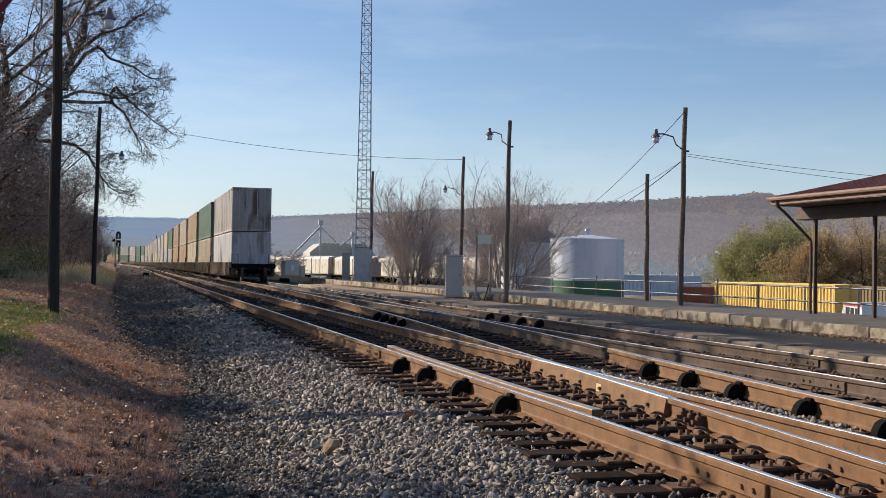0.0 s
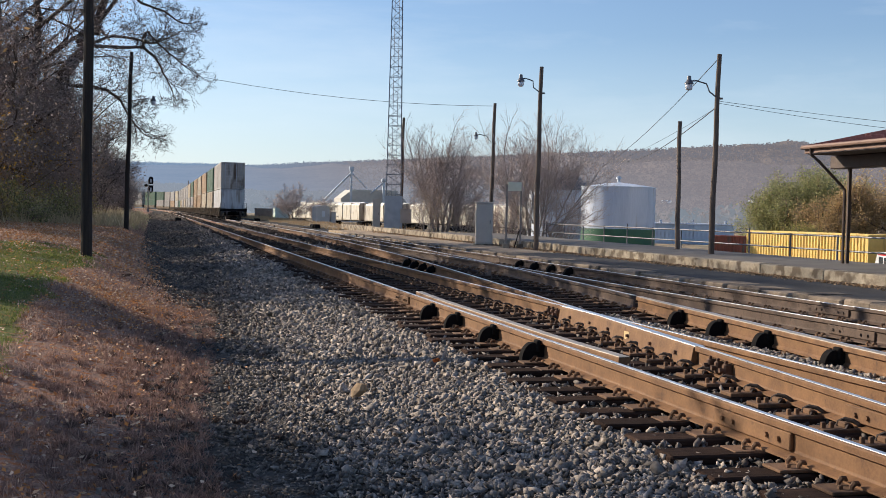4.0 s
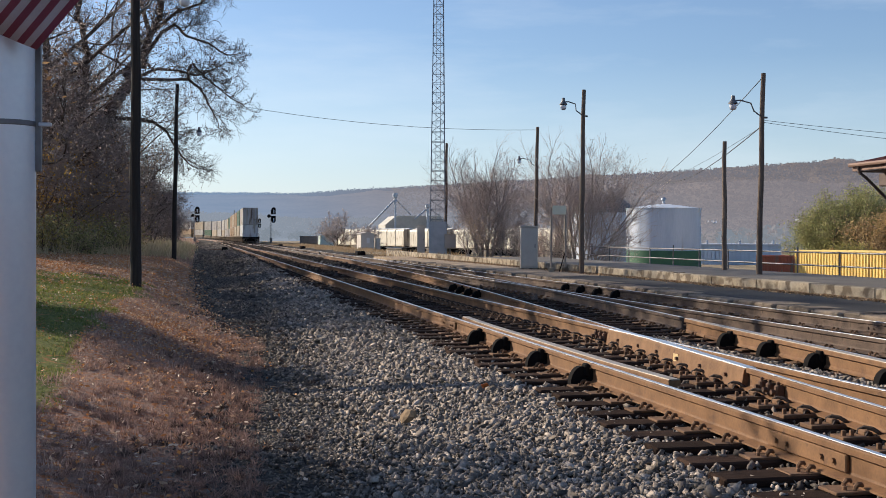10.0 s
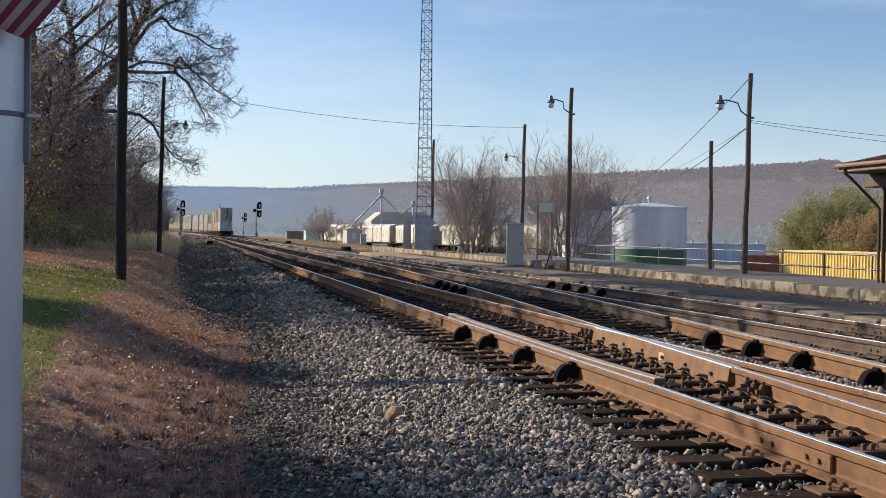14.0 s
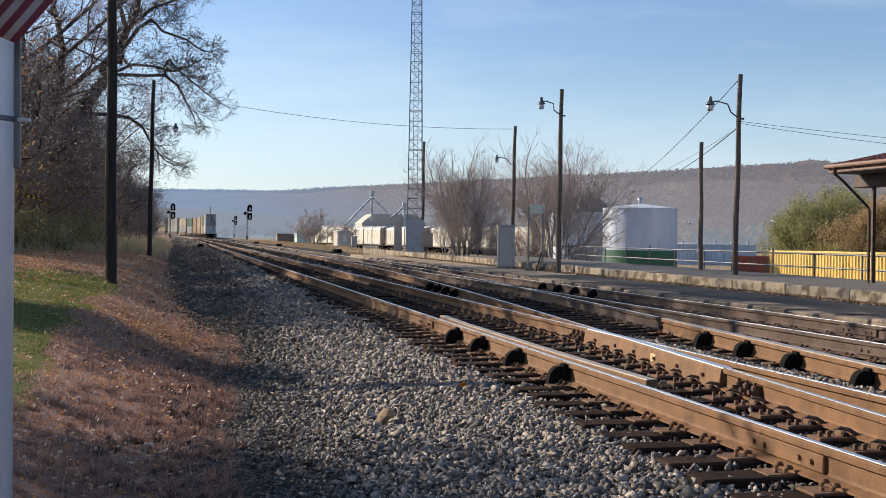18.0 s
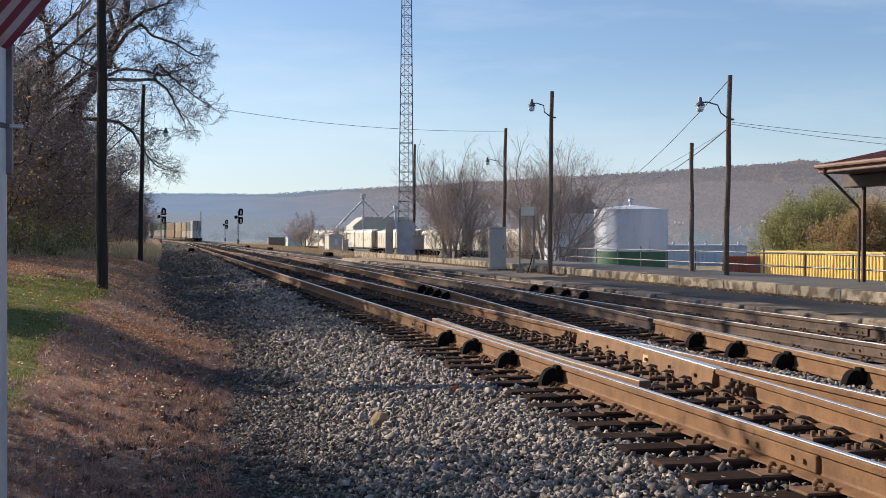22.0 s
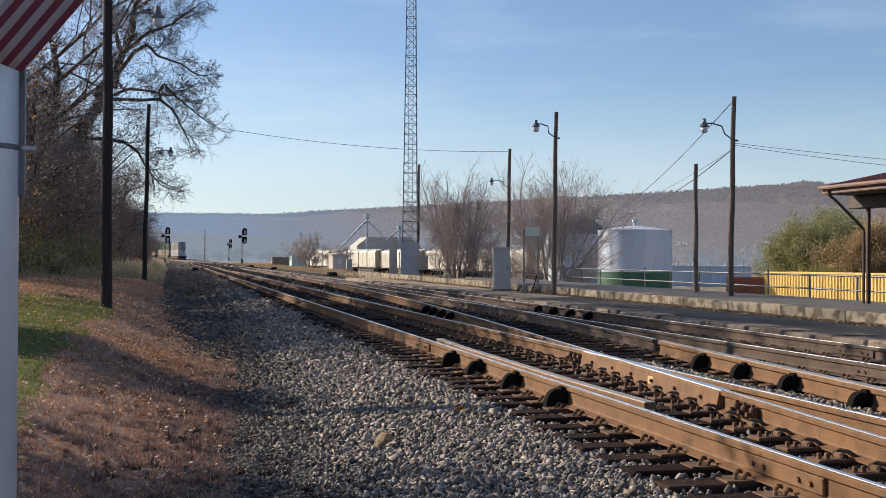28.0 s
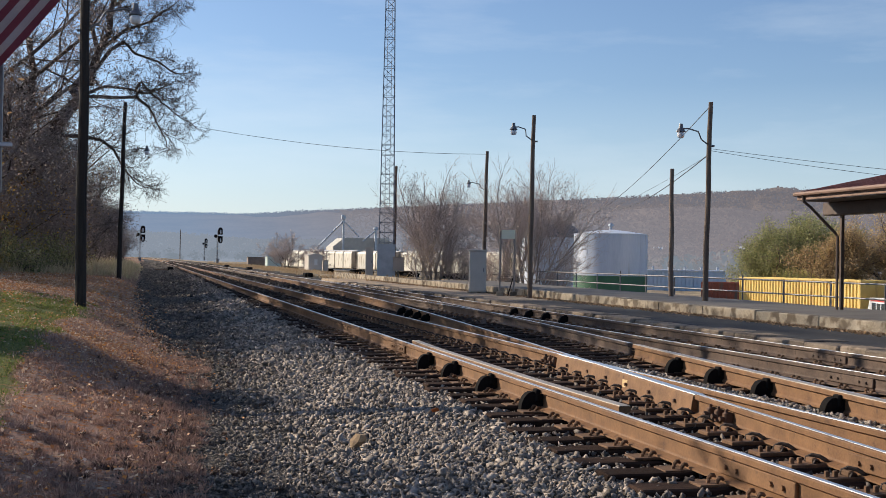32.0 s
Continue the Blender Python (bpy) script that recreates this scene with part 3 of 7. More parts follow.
guard_rail(lambda v: RAIL_A + 0.12, 8.6, 16.0, track1)
guard_rail(lambda v: rail_c(v) - 0.12, 7.0, 15.2, crossover)
for yy in (10.06, 11.49, 12.94, 14.19):
    brace(track1, RAIL_A, yy)
for yy in (8.0, 9.33, 10.8, 12.05, 13.3):
    brace(crossover, float(rail_c(yy)) - 0.12, yy)
for yy in (24.6, 25.8, 27.0, 28.2):
    brace(crossover, float(rail_f(yy)), yy)
    brace(track2, RAIL_E, yy - 0.2)


def frog(x, y0, y1, parent):
    """A cast frog: a solid smooth-sided body between the crossing rails, with bolts."""
    s = Shape()
    n = 8
    side = lambda v: min(x, float(rail_f(v)))
    path = [(side(v), float(v), 0.0) for v in np.linspace(y0, y1, n)]
    s.sweep([(-0.078, -0.186), (0.12, -0.186), (0.1, -0.02), (0.05, -0.004), (-0.04, -0.004), (-0.05, -0.02)], path)
    ob = part("frog", s, RUST, parent, "smooth-sided cast steel frog")
    part("wear_face", Shape().sweep([(-0.034, -0.006), (0.06, -0.006), (0.055, 0.004), (-0.03, 0.004)], path), BRIGHT, ob)
    b = Shape()
    for v in np.linspace(y0 + 0.4, y1 - 0.4, 6):
        b.tube([(side(v) - 0.09, v, -0.1), (side(v) - 0.05, v, -0.1)], 0.018, 6)
    part("bolts", b, RUST_DARK, ob)
    for v in (y0 - 0.75, y0 - 0.58, y0 - 0.41, y1 + 0.1, y1 + 0.26, y1 + 0.42):
        q = side(v)
        lug = Shape().box(q - 0.085, q - 0.008, v - 0.03, v + 0.03, -0.16, -0.055, 0.012)
        lug.tube([(q - 0.12, v, -0.11), (q - 0.08, v, -0.11)], 0.022, 6)
        lug.box(q - 0.07, q - 0.045, v - 0.012, v + 0.012, -0.06, -0.03, 0.004)
        part("bolt_lug", lug, RUST_DARK, ob)
    q = side(11.25)
    tag = Shape().box(q - 0.07, q - 0.058, 11.18, 11.31, -0.14, -0.06, 0.002)
    part("paint_mark", tag, YELLOW_MARK, ob, "pale yellow paint mark")


YELLOW_MARK = material("pale_yellow_mark", (0.55, 0.4, 0.2), (0.62, 0.46, 0.25), 0.8, 0, 10, 60, 0.1, 0.001)
frog(RAIL_B, 9.4, 13.7, track1)
RAIL_F0 = float(rail_f(6.2))
for x, yy in ((RAIL_A, 6.2), (RAIL_A, 16.2), (RAIL_F0, 6.2), (RAIL_D, 11.4), (RAIL_E, 14.2)):
    j = Shape()
    j.box(x - 0.034, x - 0.008, yy - 0.45, yy + 0.45, -0.148, -0.05, 0.006)
    for k in (-0.33, -0.2, 0.2, 0.33):
        j.tube([(x - 0.05, yy + k, -0.1), (x - 0.02, yy + k, -0.1)], 0.016, 6)
    part("joint_bar", j, RUST if x < 7 else RUST_DULL_SHADE, track1 if x < 5 else track2)


# ---------------------------------------------------------------- platform
slab = Shape()
pys = np.arange(6, 35, 4.0)
slab.sweep([(0, -0.3), (2.32, -0.3), (2.32, -0.02), (0.06, -0.02), (0, -0.05)], [(10.15, float(v), 0.0) for v in pys])
low_platform = solid("low_platform", slab, ASPHALT, "strip of dark patched asphalt between the rails and the concrete kerb", "platform", kind="structure")
strip = Shape().sweep([(0, -0.3), (2.32, -0.3), (2.32, -0.02), (0.06, -0.02), (0, -0.05)], [(10.15, float(v), 0.0) for v in np.arange(34.004, 72, 6.0)])
DIRT = material("trodden_dry_dirt", (0.26, 0.195, 0.14), (0.52, 0.41, 0.29), 0.95, 0, 0.8, 24, 0.4, 0.01, spots=((0.14, 0.12, 0.1), 0.9, 0.56), spec=0.1)
dirt_strip = solid("dirt_strip", strip, DIRT, "strip of trodden dry brown dirt beyond the asphalt", "ground", kind="structure")
edge = Shape()
er = random.Random(12)
v0 = 7.0
while v0 < 60:
    L = er.uniform(0.5, 1.6)
    x0 = 9.72 + er.uniform(0, 0.14)
    edge.box(x0, 10.3 + er.uniform(-0.1, 0.35), v0, v0 + L - er.uniform(0.0, 0.06), -0.3, er.uniform(-0.035, 0.0), 0.025)
    v0 += L
EDGE = material("worn_tan_asphalt_edge", (0.14, 0.11, 0.085), (0.34, 0.275, 0.21), 0.95, 0, 2.2, 40, 0.6, 0.015, spots=((0.07, 0.06, 0.05), 3.0, 0.55), per_island=0.2, spec=0.1)
platform_edge = solid("platform_edge", edge, EDGE, "broken tan edge of the asphalt beside the rail", "platform edge", kind="structure")
kerb = thing("platform_kerb", pose(0, 0, 0), "low weathered concrete kerb wall edged with leaves", "kerb", kind="structure")
y = 8.0
rnd = random.Random(8)
while y < 78:
    L = 2.4 if y < 30 else 3.0
    b = Shape().box(12.46 + rnd.uniform(-0.015, 0.015), 12.8, y + 0.005, y + L - 0.005, -0.3, 0.19 + min(y - 14, 50) * 0.001 + rnd.uniform(-0.01, 0.01), 0.02)
    part("kerb_block", b, CONCRETE, kerb)
    y += L
top = Shape().sweep([(0, -0.25), (3.9, -0.25), (3.9, 0.14), (0, 0.155)], [(12.8, float(v), (float(v) - 14) * 0.001) for v in np.arange(8, 62, 6.0)])
upper_platform = solid("upper_platform", top, PAVING, "raised platform paving behind the concrete kerb", "platform", kind="structure")


# ---------------------------------------------------------------- poles, lamps and cables
def light_pole(x, y, z, h, r, lean=0.0, arm=None, label="dark wooden lamp pole with a curved arm and glass lamp", wood=None):
    t = thing("lamp_pole" if arm else "utility_pole", pose(x, y, z), label, "lamp pole" if arm else "pole", "wooden poles")
    n = 9
    pts = [(lean * k / (n - 1) + 0.012 * math.sin(k * 1.7), 0, -0.6 + (h + 0.6) * k / (n - 1)) for k in range(n)]
    part("pole", Shape().tube(pts, [r * (1.12 - 0.3 * k / (n - 1)) for k in range(n)], 12), wood or POLE, t, smooth=False)
    if arm:
        side, reach, za = arm
        px = lean * za / h
        s = Shape()
        curve = [(px, 0, za - 0.45), (px + side * 0.25, 0, za - 0.28), (px + side * reach * 0.4, 0, za - 0.07), (px + side * reach * 0.75, 0, za), (px + side * reach, 0, za - 0.02)]
        s.tube(curve, 0.02, 8)
        s.tube([(px, 0, za - 0.45), (px - side * 0.14, 0, za - 0.45)], 0.03, 6)
        part("lamp_arm", s, GALV_DARK, t, "thin curved metal arm")
        hx = px + side * reach
        head = part("lamp_head", Shape().lathe([(0.045, za + 0.12), (0.05, za + 0.1), (0.06, za + 0.02), (0.08, za - 0.02), (0.125, za - 0.08), (0.13, za - 0.1), (0.08, za - 0.105)][::-1], 16, hx), GALV_DARK, t)
        part("lamp_glass", Shape().lathe([(0.05, za - 0.27), (0.085, za - 0.25), (0.1, za - 0.18), (0.09, za - 0.11)], 16, hx), GLASS_LAMP, t, "clear ribbed lamp glass", smooth=True)
    return t


GALV_DARK = material("weathered_lamp_metal", (0.1, 0.1, 0.11), (0.2, 0.2, 0.21), 0.5, 0.5, 4, 40, 0.1, 0.002)
light_pole(-1.23, 22.7, 0.15, 6.9, 0.096, 0.0, (1, 0.9, 5.6), wood=POLE_DARK)
light_pole(-1.18, 50.6, 0.15, 7.4, 0.09, 0.14, (1, 0.95, 5.5), wood=POLE_DARK)
light_pole(12.03, 36.2, -0.02, 5.95, 0.078, 0.06, (-1, 0.68, 5.55))
light_pole(14.77, 29.3, 0.06, 5.55, 0.075, 0.1, (-1, 0.86, 4.8))
light_pole(15.71, 33.4, 0.06, 4.05, 0.074, -0.03, None, "plain dark wooden pole without a lamp")
light_pole(16.97, 58.6, -0.05, 6.95, 0.1, 0.1, (-1, 0.95, 5.3))
light_pole(15.33, 73.6, -0.1, 7.3, 0.1, 0.05, None, "plain dark wooden pole beside the lattice tower")


def cable(a, b, sag, r=0.006):
    a, b = Vector(a), Vector(b)
    s = Shape()
    pts = [a.lerp(b, k / 20) - Vector((0, 0, sag * 4 * (k / 20) * (1 - k / 20))) for k in range(21)]
    s.tube(pts, r, 5)
    return solid("overhead_cable", s, WIRE, "thin black overhead cable strung between poles", "cable", "overhead cables")


cable((17.05, 58.6, 6.75), (-14, 62, 11.9), 1.5, 0.011)
cable((14.85, 29.4, 5.45), (30.5, 80, 4.3), 0.5, 0.012)
cable((14.8, 29.3, 4.15), (33, 80, 5.2), 0.45, 0.015)
cable((14.82, 29.3, 4.15), (28, 76, 4.3), 0.45, 0.006)
cable((14.9, 29.4, 4.35), (21.5, 24.5, 3.3), 0.06)
cable((14.9, 29.3, 4.28), (21.5, 24.5, 3.12), 0.1)


# ---------------------------------------------------------------- lattice tower
def lattice_tower(x, y, z):
    t = thing("lattice_tower", pose(x, y, z, 0, 0, -11), "tall slender galvanised lattice mast with climb panels at its foot", "lattice tower")
    H, w0, w1 = 32.0, 0.5, 0.24
    wid = lambda h: w0 + (w1 - w0) * min(1, h / 22)
    corner = [(-1, -1), (1, -1), (1, 1), (-1, 1)]
    for cx, cy in corner:
        part("leg", Shape().tube([(cx * wid(h), cy * wid(h), h) for h in np.linspace(-0.3, H, 9)], 0.035, 6), GALV_BLUE, t)
    hs = list(np.arange(0, H, 0.62))
    for k in range(4):
        a, b = corner[k], corner[(k + 1) % 4]
        s = Shape()
        for i, h in enumerate(hs[:-1]):
            h2 = hs[i + 1]
            p, q = (a, b) if i % 2 else (b, a)
            s.tube([(p[0] * wid(h), p[1] * wid(h), h), (q[0] * wid(h2), q[1] * wid(h2), h2)], 0.014, 4, False)
            s.tube([(a[0] * wid(h), a[1] * wid(h), h), (b[0] * wid(h), b[1] * wid(h), h)], 0.014, 4, False)
        part("bracing", s, GALV_BLUE, t)
    for k in range(4):
        a, b = corner[k], corner[(k + 1) % 4]
        e = 0.05
        s = Shape()
        p, q = Vector((a[0] * (w0 + e), a[1] * (w0 + e), 0)), Vector((b[0] * (w0 + e), b[1] * (w0 + e), 0))
        nrm = Vector(((a[0] + b[0]) / 2, (a[1] + b[1]) / 2, 0)) * 0.02
        v = [p, q, q + nrm, p + nrm]
        s.add([c + Vector((0, 0, h)) for h in (-0.2, 2.35) for c in v], [(0, 1, 2, 3), (7, 6, 5, 4), (0, 4, 5, 1), (1, 5, 6, 2), (2, 6, 7, 3), (3, 7, 4, 0)])
        part("climb_panel", s, GALV, t, "flat sheet-metal climb guard")
    part("foundation", Shape().box(-0.95, 0.95, -0.95, 0.95, -0.4, -0.18, 0.03), CONCRETE, t)
    ladder = Shape()
    for dx in (-0.14, 0.14):
        ladder.tube([(dx, -0.1, 1.9), (dx, -0.1, H)], 0.015, 4)
    for h in np.arange(2, H, 0.4):
        ladder.tube([(-0.14, -0.1, h), (0.14, -0.1, h)], 0.01, 4, False)
    part("ladder", ladder, GALV_BLUE, t)


GALV_BLUE = material("weathered_mast_steel", (0.13, 0.14, 0.17), (0.24, 0.26, 0.3), 0.5, 0.3, 2, 40, 0.05, 0.002)
lattice_tower(14.74, 73.2, -0.2)


def cabinet(x, y, z, w, d, h, turn=0.0, mat=None, label="tall light grey metal signal cabinet on a concrete base"):
    mat = mat or CABINET
    t = thing("signal_cabinet", pose(x, y, z, 0, 0, turn), label, "signal cabinet", "track-side cabinets")
    part("body", Shape().box(-w / 2, w / 2, -d / 2, d / 2, 0.08, h - 0.06, 0.015), mat, t)
    part("roof", Shape().box(-w / 2 - 0.03, w / 2 + 0.03, -d / 2 - 0.03, d / 2 + 0.03, h - 0.062, h, 0.012), mat, t)
    part("door", Shape().box(-w / 2 + 0.04, w / 2 - 0.04, -d / 2 - 0.02, -d / 2 - 0.001, 0.14, h - 0.12, 0.006), mat, t)
    part("handle", Shape().box(w / 2 - 0.12, w / 2 - 0.09, -d / 2 - 0.05, -d / 2 - 0.018, h * 0.5, h * 0.5 + 0.14, 0.006), GALV_DARK, t)
    part("base", Shape().box(-w / 2 - 0.05, w / 2 + 0.05, -d / 2 - 0.05, d / 2 + 0.05, -0.25, 0.085, 0.015), CONCRETE, t)
    return t


cabinet(11.75, 41.4, -0.05, 0.62, 0.45, 1.62, -12)
cabinet(13.8, 74.0, -0.05, 0.5, 0.5, 2.0, -10, CABINET, "narrow pale cabinet at the foot of the lattice tower")
meter = thing("meter_box", pose(15.42, 72.6, -0.1, 0, 0, -10), "grey meter box on a short post beside the mast", "meter box")
part("box", Shape().box(-0.36, 0.36, -0.2, 0.2, 0.55, 1.42, 0.03), CABINET, meter)
part("post", Shape().tube([(0, 0.05, -0.3), (0, 0.05, 0.56)], 0.06, 8), GALV_DARK, meter)
part("hood", Shape().box(-0.39, 0.39, -0.24, 0.22, 1.421, 1.47, 0.01), CABINET, meter)
hut = cabinet(17.25, 125, -0.25, 1.5, 1.6, 1.75, 8, CABINET, "grey metal signal hut with a low gable roof beside the tracks")
part("gable_roof", Shape().sweep([(-0.86, 0), (0.86, 0), (0.86, 0.04), (0, 0.24), (-0.86, 0.04)], [(0, -0.86, 1.752), (0, 0.86, 1.752)]), CABINET, hut)
part("door_plate", Shape().box(-0.12, 0.22, -0.84, -0.822, 0.75, 1.35, 0.004), material("white_door_plate", (0.6, 0.6, 0.6), (0.7, 0.7, 0.7), 0.5, 0, 5, 30, 0, 0.001), hut, "pale notice plate")
cabinet(18.6, 125.4, -0.25, 0.5, 0.6, 1.3, 8, CABINET, "small grey box next to the signal hut")

# name board on two posts
SIGNPOST = material("weathered_sign_post", (0.2, 0.17, 0.15), (0.34, 0.3, 0.27), 0.7, 0, 4, 40, 0.1, 0.002)
SIGNFACE = material("yellowed_sign_face", (0.7, 0.68, 0.52), (0.82, 0.8, 0.64), 0.5, 0, 4, 40, 0.05, 0.001)
board = thing("station_sign", pose(11.9, 38.2, -0.02, 0, 0, -18), "small pale board between two thin posts on concrete feet", "sign")
for dx in (-0.26, 0.22):
    part("post", Shape().tube([(dx, 0, -0.1), (dx, 0, 2.2)], 0.035, 8), SIGNPOST, board)
    part("foot", Shape().box(dx - 0.11, dx + 0.11, -0.11, 0.11, -0.1, 0.16, 0.02), CONCRETE, board)
part("panel", Shape().box(-0.22, 0.24, -0.05, -0.02, 1.95, 2.25, 0.006), SIGNFACE, board, "blank off-white panel")
part("brace", Shape().tube([(0.22, 0.0, 0.7), (0.02, -0.1, 0.0)], 0.02, 6), BLACK, board)

# ---------------------------------------------------------------- fence
fence = thing("pipe_railing", pose(0, 0, 0), "two-rail metal pipe railing behind the platform", "railing")
fys = list(np.arange(26, 66, 2.7))
for k, v in enumerate(fys):
    part("post", Shape().tube([(20, v, -0.5), (20, v, 0.72 if k % 4 else 0.84)], 0.03, 8), GALV_DARK, fence)
for zz in (0.68, 0.25):
    part("rail", Shape().tube([(20, v, zz) for v in (24, 35, 45, 55, 66)], 0.027, 8), GALV_DARK, fence)


# ---------------------------------------------------------------- tank
def tank(x, y, z, r, h):
    t = thing("storage_tank", pose(x, y, z), "large white cylindrical storage tank with a dark green lower band", "storage tank")
    n = 96
    part("shell", Shape().lathe([(r, 2.3), (r, h)], n), WHITE, t, smooth=False)
    part("lower_band", Shape().lathe([(r + 0.012, -0.3), (r + 0.012, 2.3)], n), TANKGREEN, t, "dark green painted lower band")
    part("roof", Shape().lathe([(r + 0.04, h), (r + 0.04, h + 0.05), (r * 0.5, h + 0.28), (0.2, h + 0.42)], n), WHITE, t)
    part("vent", Shape().lathe([(0.12, h + 0.4), (0.12, h + 0.7), (0.22, h + 0.72), (0.2, h + 0.85), (0.05, h + 0.95)], 12), GALV, t)
    seam = Shape()
    for a in np.arange(0, 360, 30):
        seam.tube([(math.cos(radians(a)) * (r + 0.005), math.sin(radians(a)) * (r + 0.005), 2.32), (math.cos(radians(a)) * (r + 0.005), math.sin(radians(a)) * (r + 0.005), h)], 0.008, 4)
    part("seams", seam, WHITE, t)
    return t


tank(35.8, 87.2, -2.1, 2.92, 5.55)
bin_ = thing("grain_bin", pose(35.5, 100, -2.1), "dull corrugated grain bin half hidden behind bare trees", "grain bin")
part("shell", Shape().lathe([(3.0, 0), (3.0, 5.5)] , 40), WHITE, bin_)
part("roof", Shape().lathe([(3.1, 5.5), (1.8, 6.6), (0.4, 7.2)], 40), GALV_DARK, bin_)


# ---------------------------------------------------------------- containers
def corrugated(s, x0, y0, x1, y1, z0, z1, pitch, depth):
    """A trapezoid-corrugated sheet between two plan points; it stands out to the right of the way."""
    L = math.hypot(x1 - x0, y1 - y0)
    ux, uy = (x1 - x0) / L, (y1 - y0) / L
    nx, ny = uy, -ux
    n = max(1, int(round(L / pitch)))
    pts = []
    for k in range(n):
        for a, d in ((0, 0), (0.3, 0), (0.45, depth), (0.85, depth)):
            pts.append(((k + a) * L / n, d))
    pts.append((L, 0))
    v = [(x0 + ux * a + nx * d, y0 + uy * a + ny * d, z) for z in (z0, z1) for a, d in pts]
    m = len(pts)
    s.add(v, [(i, i + 1, m + i + 1, m + i) for i in range(m - 1)])


def container(name, mat, label, L=16.15, W=2.59, H=2.9, group="containers", doors=True, pitch=0.42, depth=0.035):
    """A container along y, its floor at z 0, its doors at the low end of y."""
    t = thing(name, pose(0, 0, 0), label, "shipping container", group)
    s = Shape()
    w, l = W / 2, L / 2
    a = w - 0.02 - depth
    s.box(-a + 0.03, a - 0.03, -l + 0.06, l - 0.07, 0.1, H - 0.03)
    corrugated(s, -a, l - 0.1, -a, -l + 0.1, 0.12, H - 0.1, pitch, depth)
    corrugated(s, a, -l + 0.1, a, l - 0.1, 0.12, H - 0.1, pitch, depth)
    corrugated(s, a, l - 0.04, -a, l - 0.04, 0.12, H - 0.1, pitch, 0.03)
    part("body", s, mat, t)
    f = Shape()
    for x in (-w, w - 0.1):
        for y in (-l, l - 0.1):
            f.box(x, x + 0.1, y, y + 0.1, 0, H, 0.01)
        f.box(x, x + 0.1, -l + 0.1, l - 0.1, H - 0.11, H, 0.01)
        f.box(x, x + 0.1, -l + 0.1, l - 0.1, 0, 0.14, 0.01)
    for y in (-l, l - 0.1):
        f.box(-w + 0.1, w - 0.1, y, y + 0.1, H - 0.11, H, 0.01)
        f.box(-w + 0.1, w - 0.1, y, y + 0.1, 0, 0.14, 0.01)
    part("frame", f, mat, t)
    if doors:
        for sx in (-1, 1):
            d = Shape().box(min(0.01 * sx, (w - 0.11) * sx), max(0.01 * sx, (w - 0.11) * sx), -l + 0.0, -l + 0.05, 0.15, H - 0.12, 0.01)
            for z in (0.25, 0.9, 1.55, 2.2):
                d.box(min(0.12 * sx, (w - 0.22) * sx), max(0.12 * sx, (w - 0.22) * sx), -l - 0.025, -l - 0.001, z, z + 0.45, 0.012)
            door = part("door", d, mat, t)
            for x in (0.35, 0.85):
                r = Shape().tube([(x * sx, -l - 0.06, 0.12), (x * sx, -l - 0.06, H - 0.1)], 0.022, 6)
                r.box(x * sx - 0.03, x * sx + 0.03, -l - 0.08, -l - 0.02, 1.0, 1.12, 0.005)
                part("lock_rod", r, GALV, door)
    return t


def paint(name, lo, hi, dirt=(0.2, 0.16, 0.12)):
    return material(name, lo, hi, 0.55, 0, 0.9, 14, 0.08, 0.004, spots=(dirt, 1.3, 0.53), stretch=(1.5, 1.5, 0.35), per_object=0.15)


P_WHITE = paint("dirty_white_container_paint", (0.26, 0.24, 0.22), (0.46, 0.43, 0.4), (0.13, 0.095, 0.07))
P_LIGHT = paint("white_container_paint", (0.46, 0.46, 0.46), (0.58, 0.58, 0.58), (0.3, 0.27, 0.24))
P_GREY = paint("pale_grey_container_paint", (0.24, 0.225, 0.21), (0.38, 0.36, 0.34), (0.14, 0.11, 0.085))
P_GREEN = paint("dark_green_container_paint", (0.022, 0.07, 0.04), (0.045, 0.125, 0.07), (0.07, 0.075, 0.05))
P_TAN = paint("tan_container_paint", (0.26, 0.16, 0.085), (0.4, 0.26, 0.14), (0.13, 0.085, 0.055))
P_CREAM = paint("cream_container_paint", (0.32, 0.255, 0.175), (0.47, 0.385, 0.275), (0.15, 0.11, 0.075))
P_YELLOW = paint("yellow_container_paint", (0.62, 0.44, 0.12), (0.78, 0.58, 0.2), (0.46, 0.31, 0.1))
P_RED = paint("faded_red_paint", (0.34, 0.09, 0.05), (0.46, 0.14, 0.08))
P_RIB = paint("grimy_hopper_rib_paint", (0.3, 0.26, 0.2), (0.42, 0.37, 0.3), (0.16, 0.13, 0.1))
P_HOPPER = paint("cream_hopper_paint", (0.62, 0.58, 0.48), (0.76, 0.72, 0.62), (0.4, 0.33, 0.24))


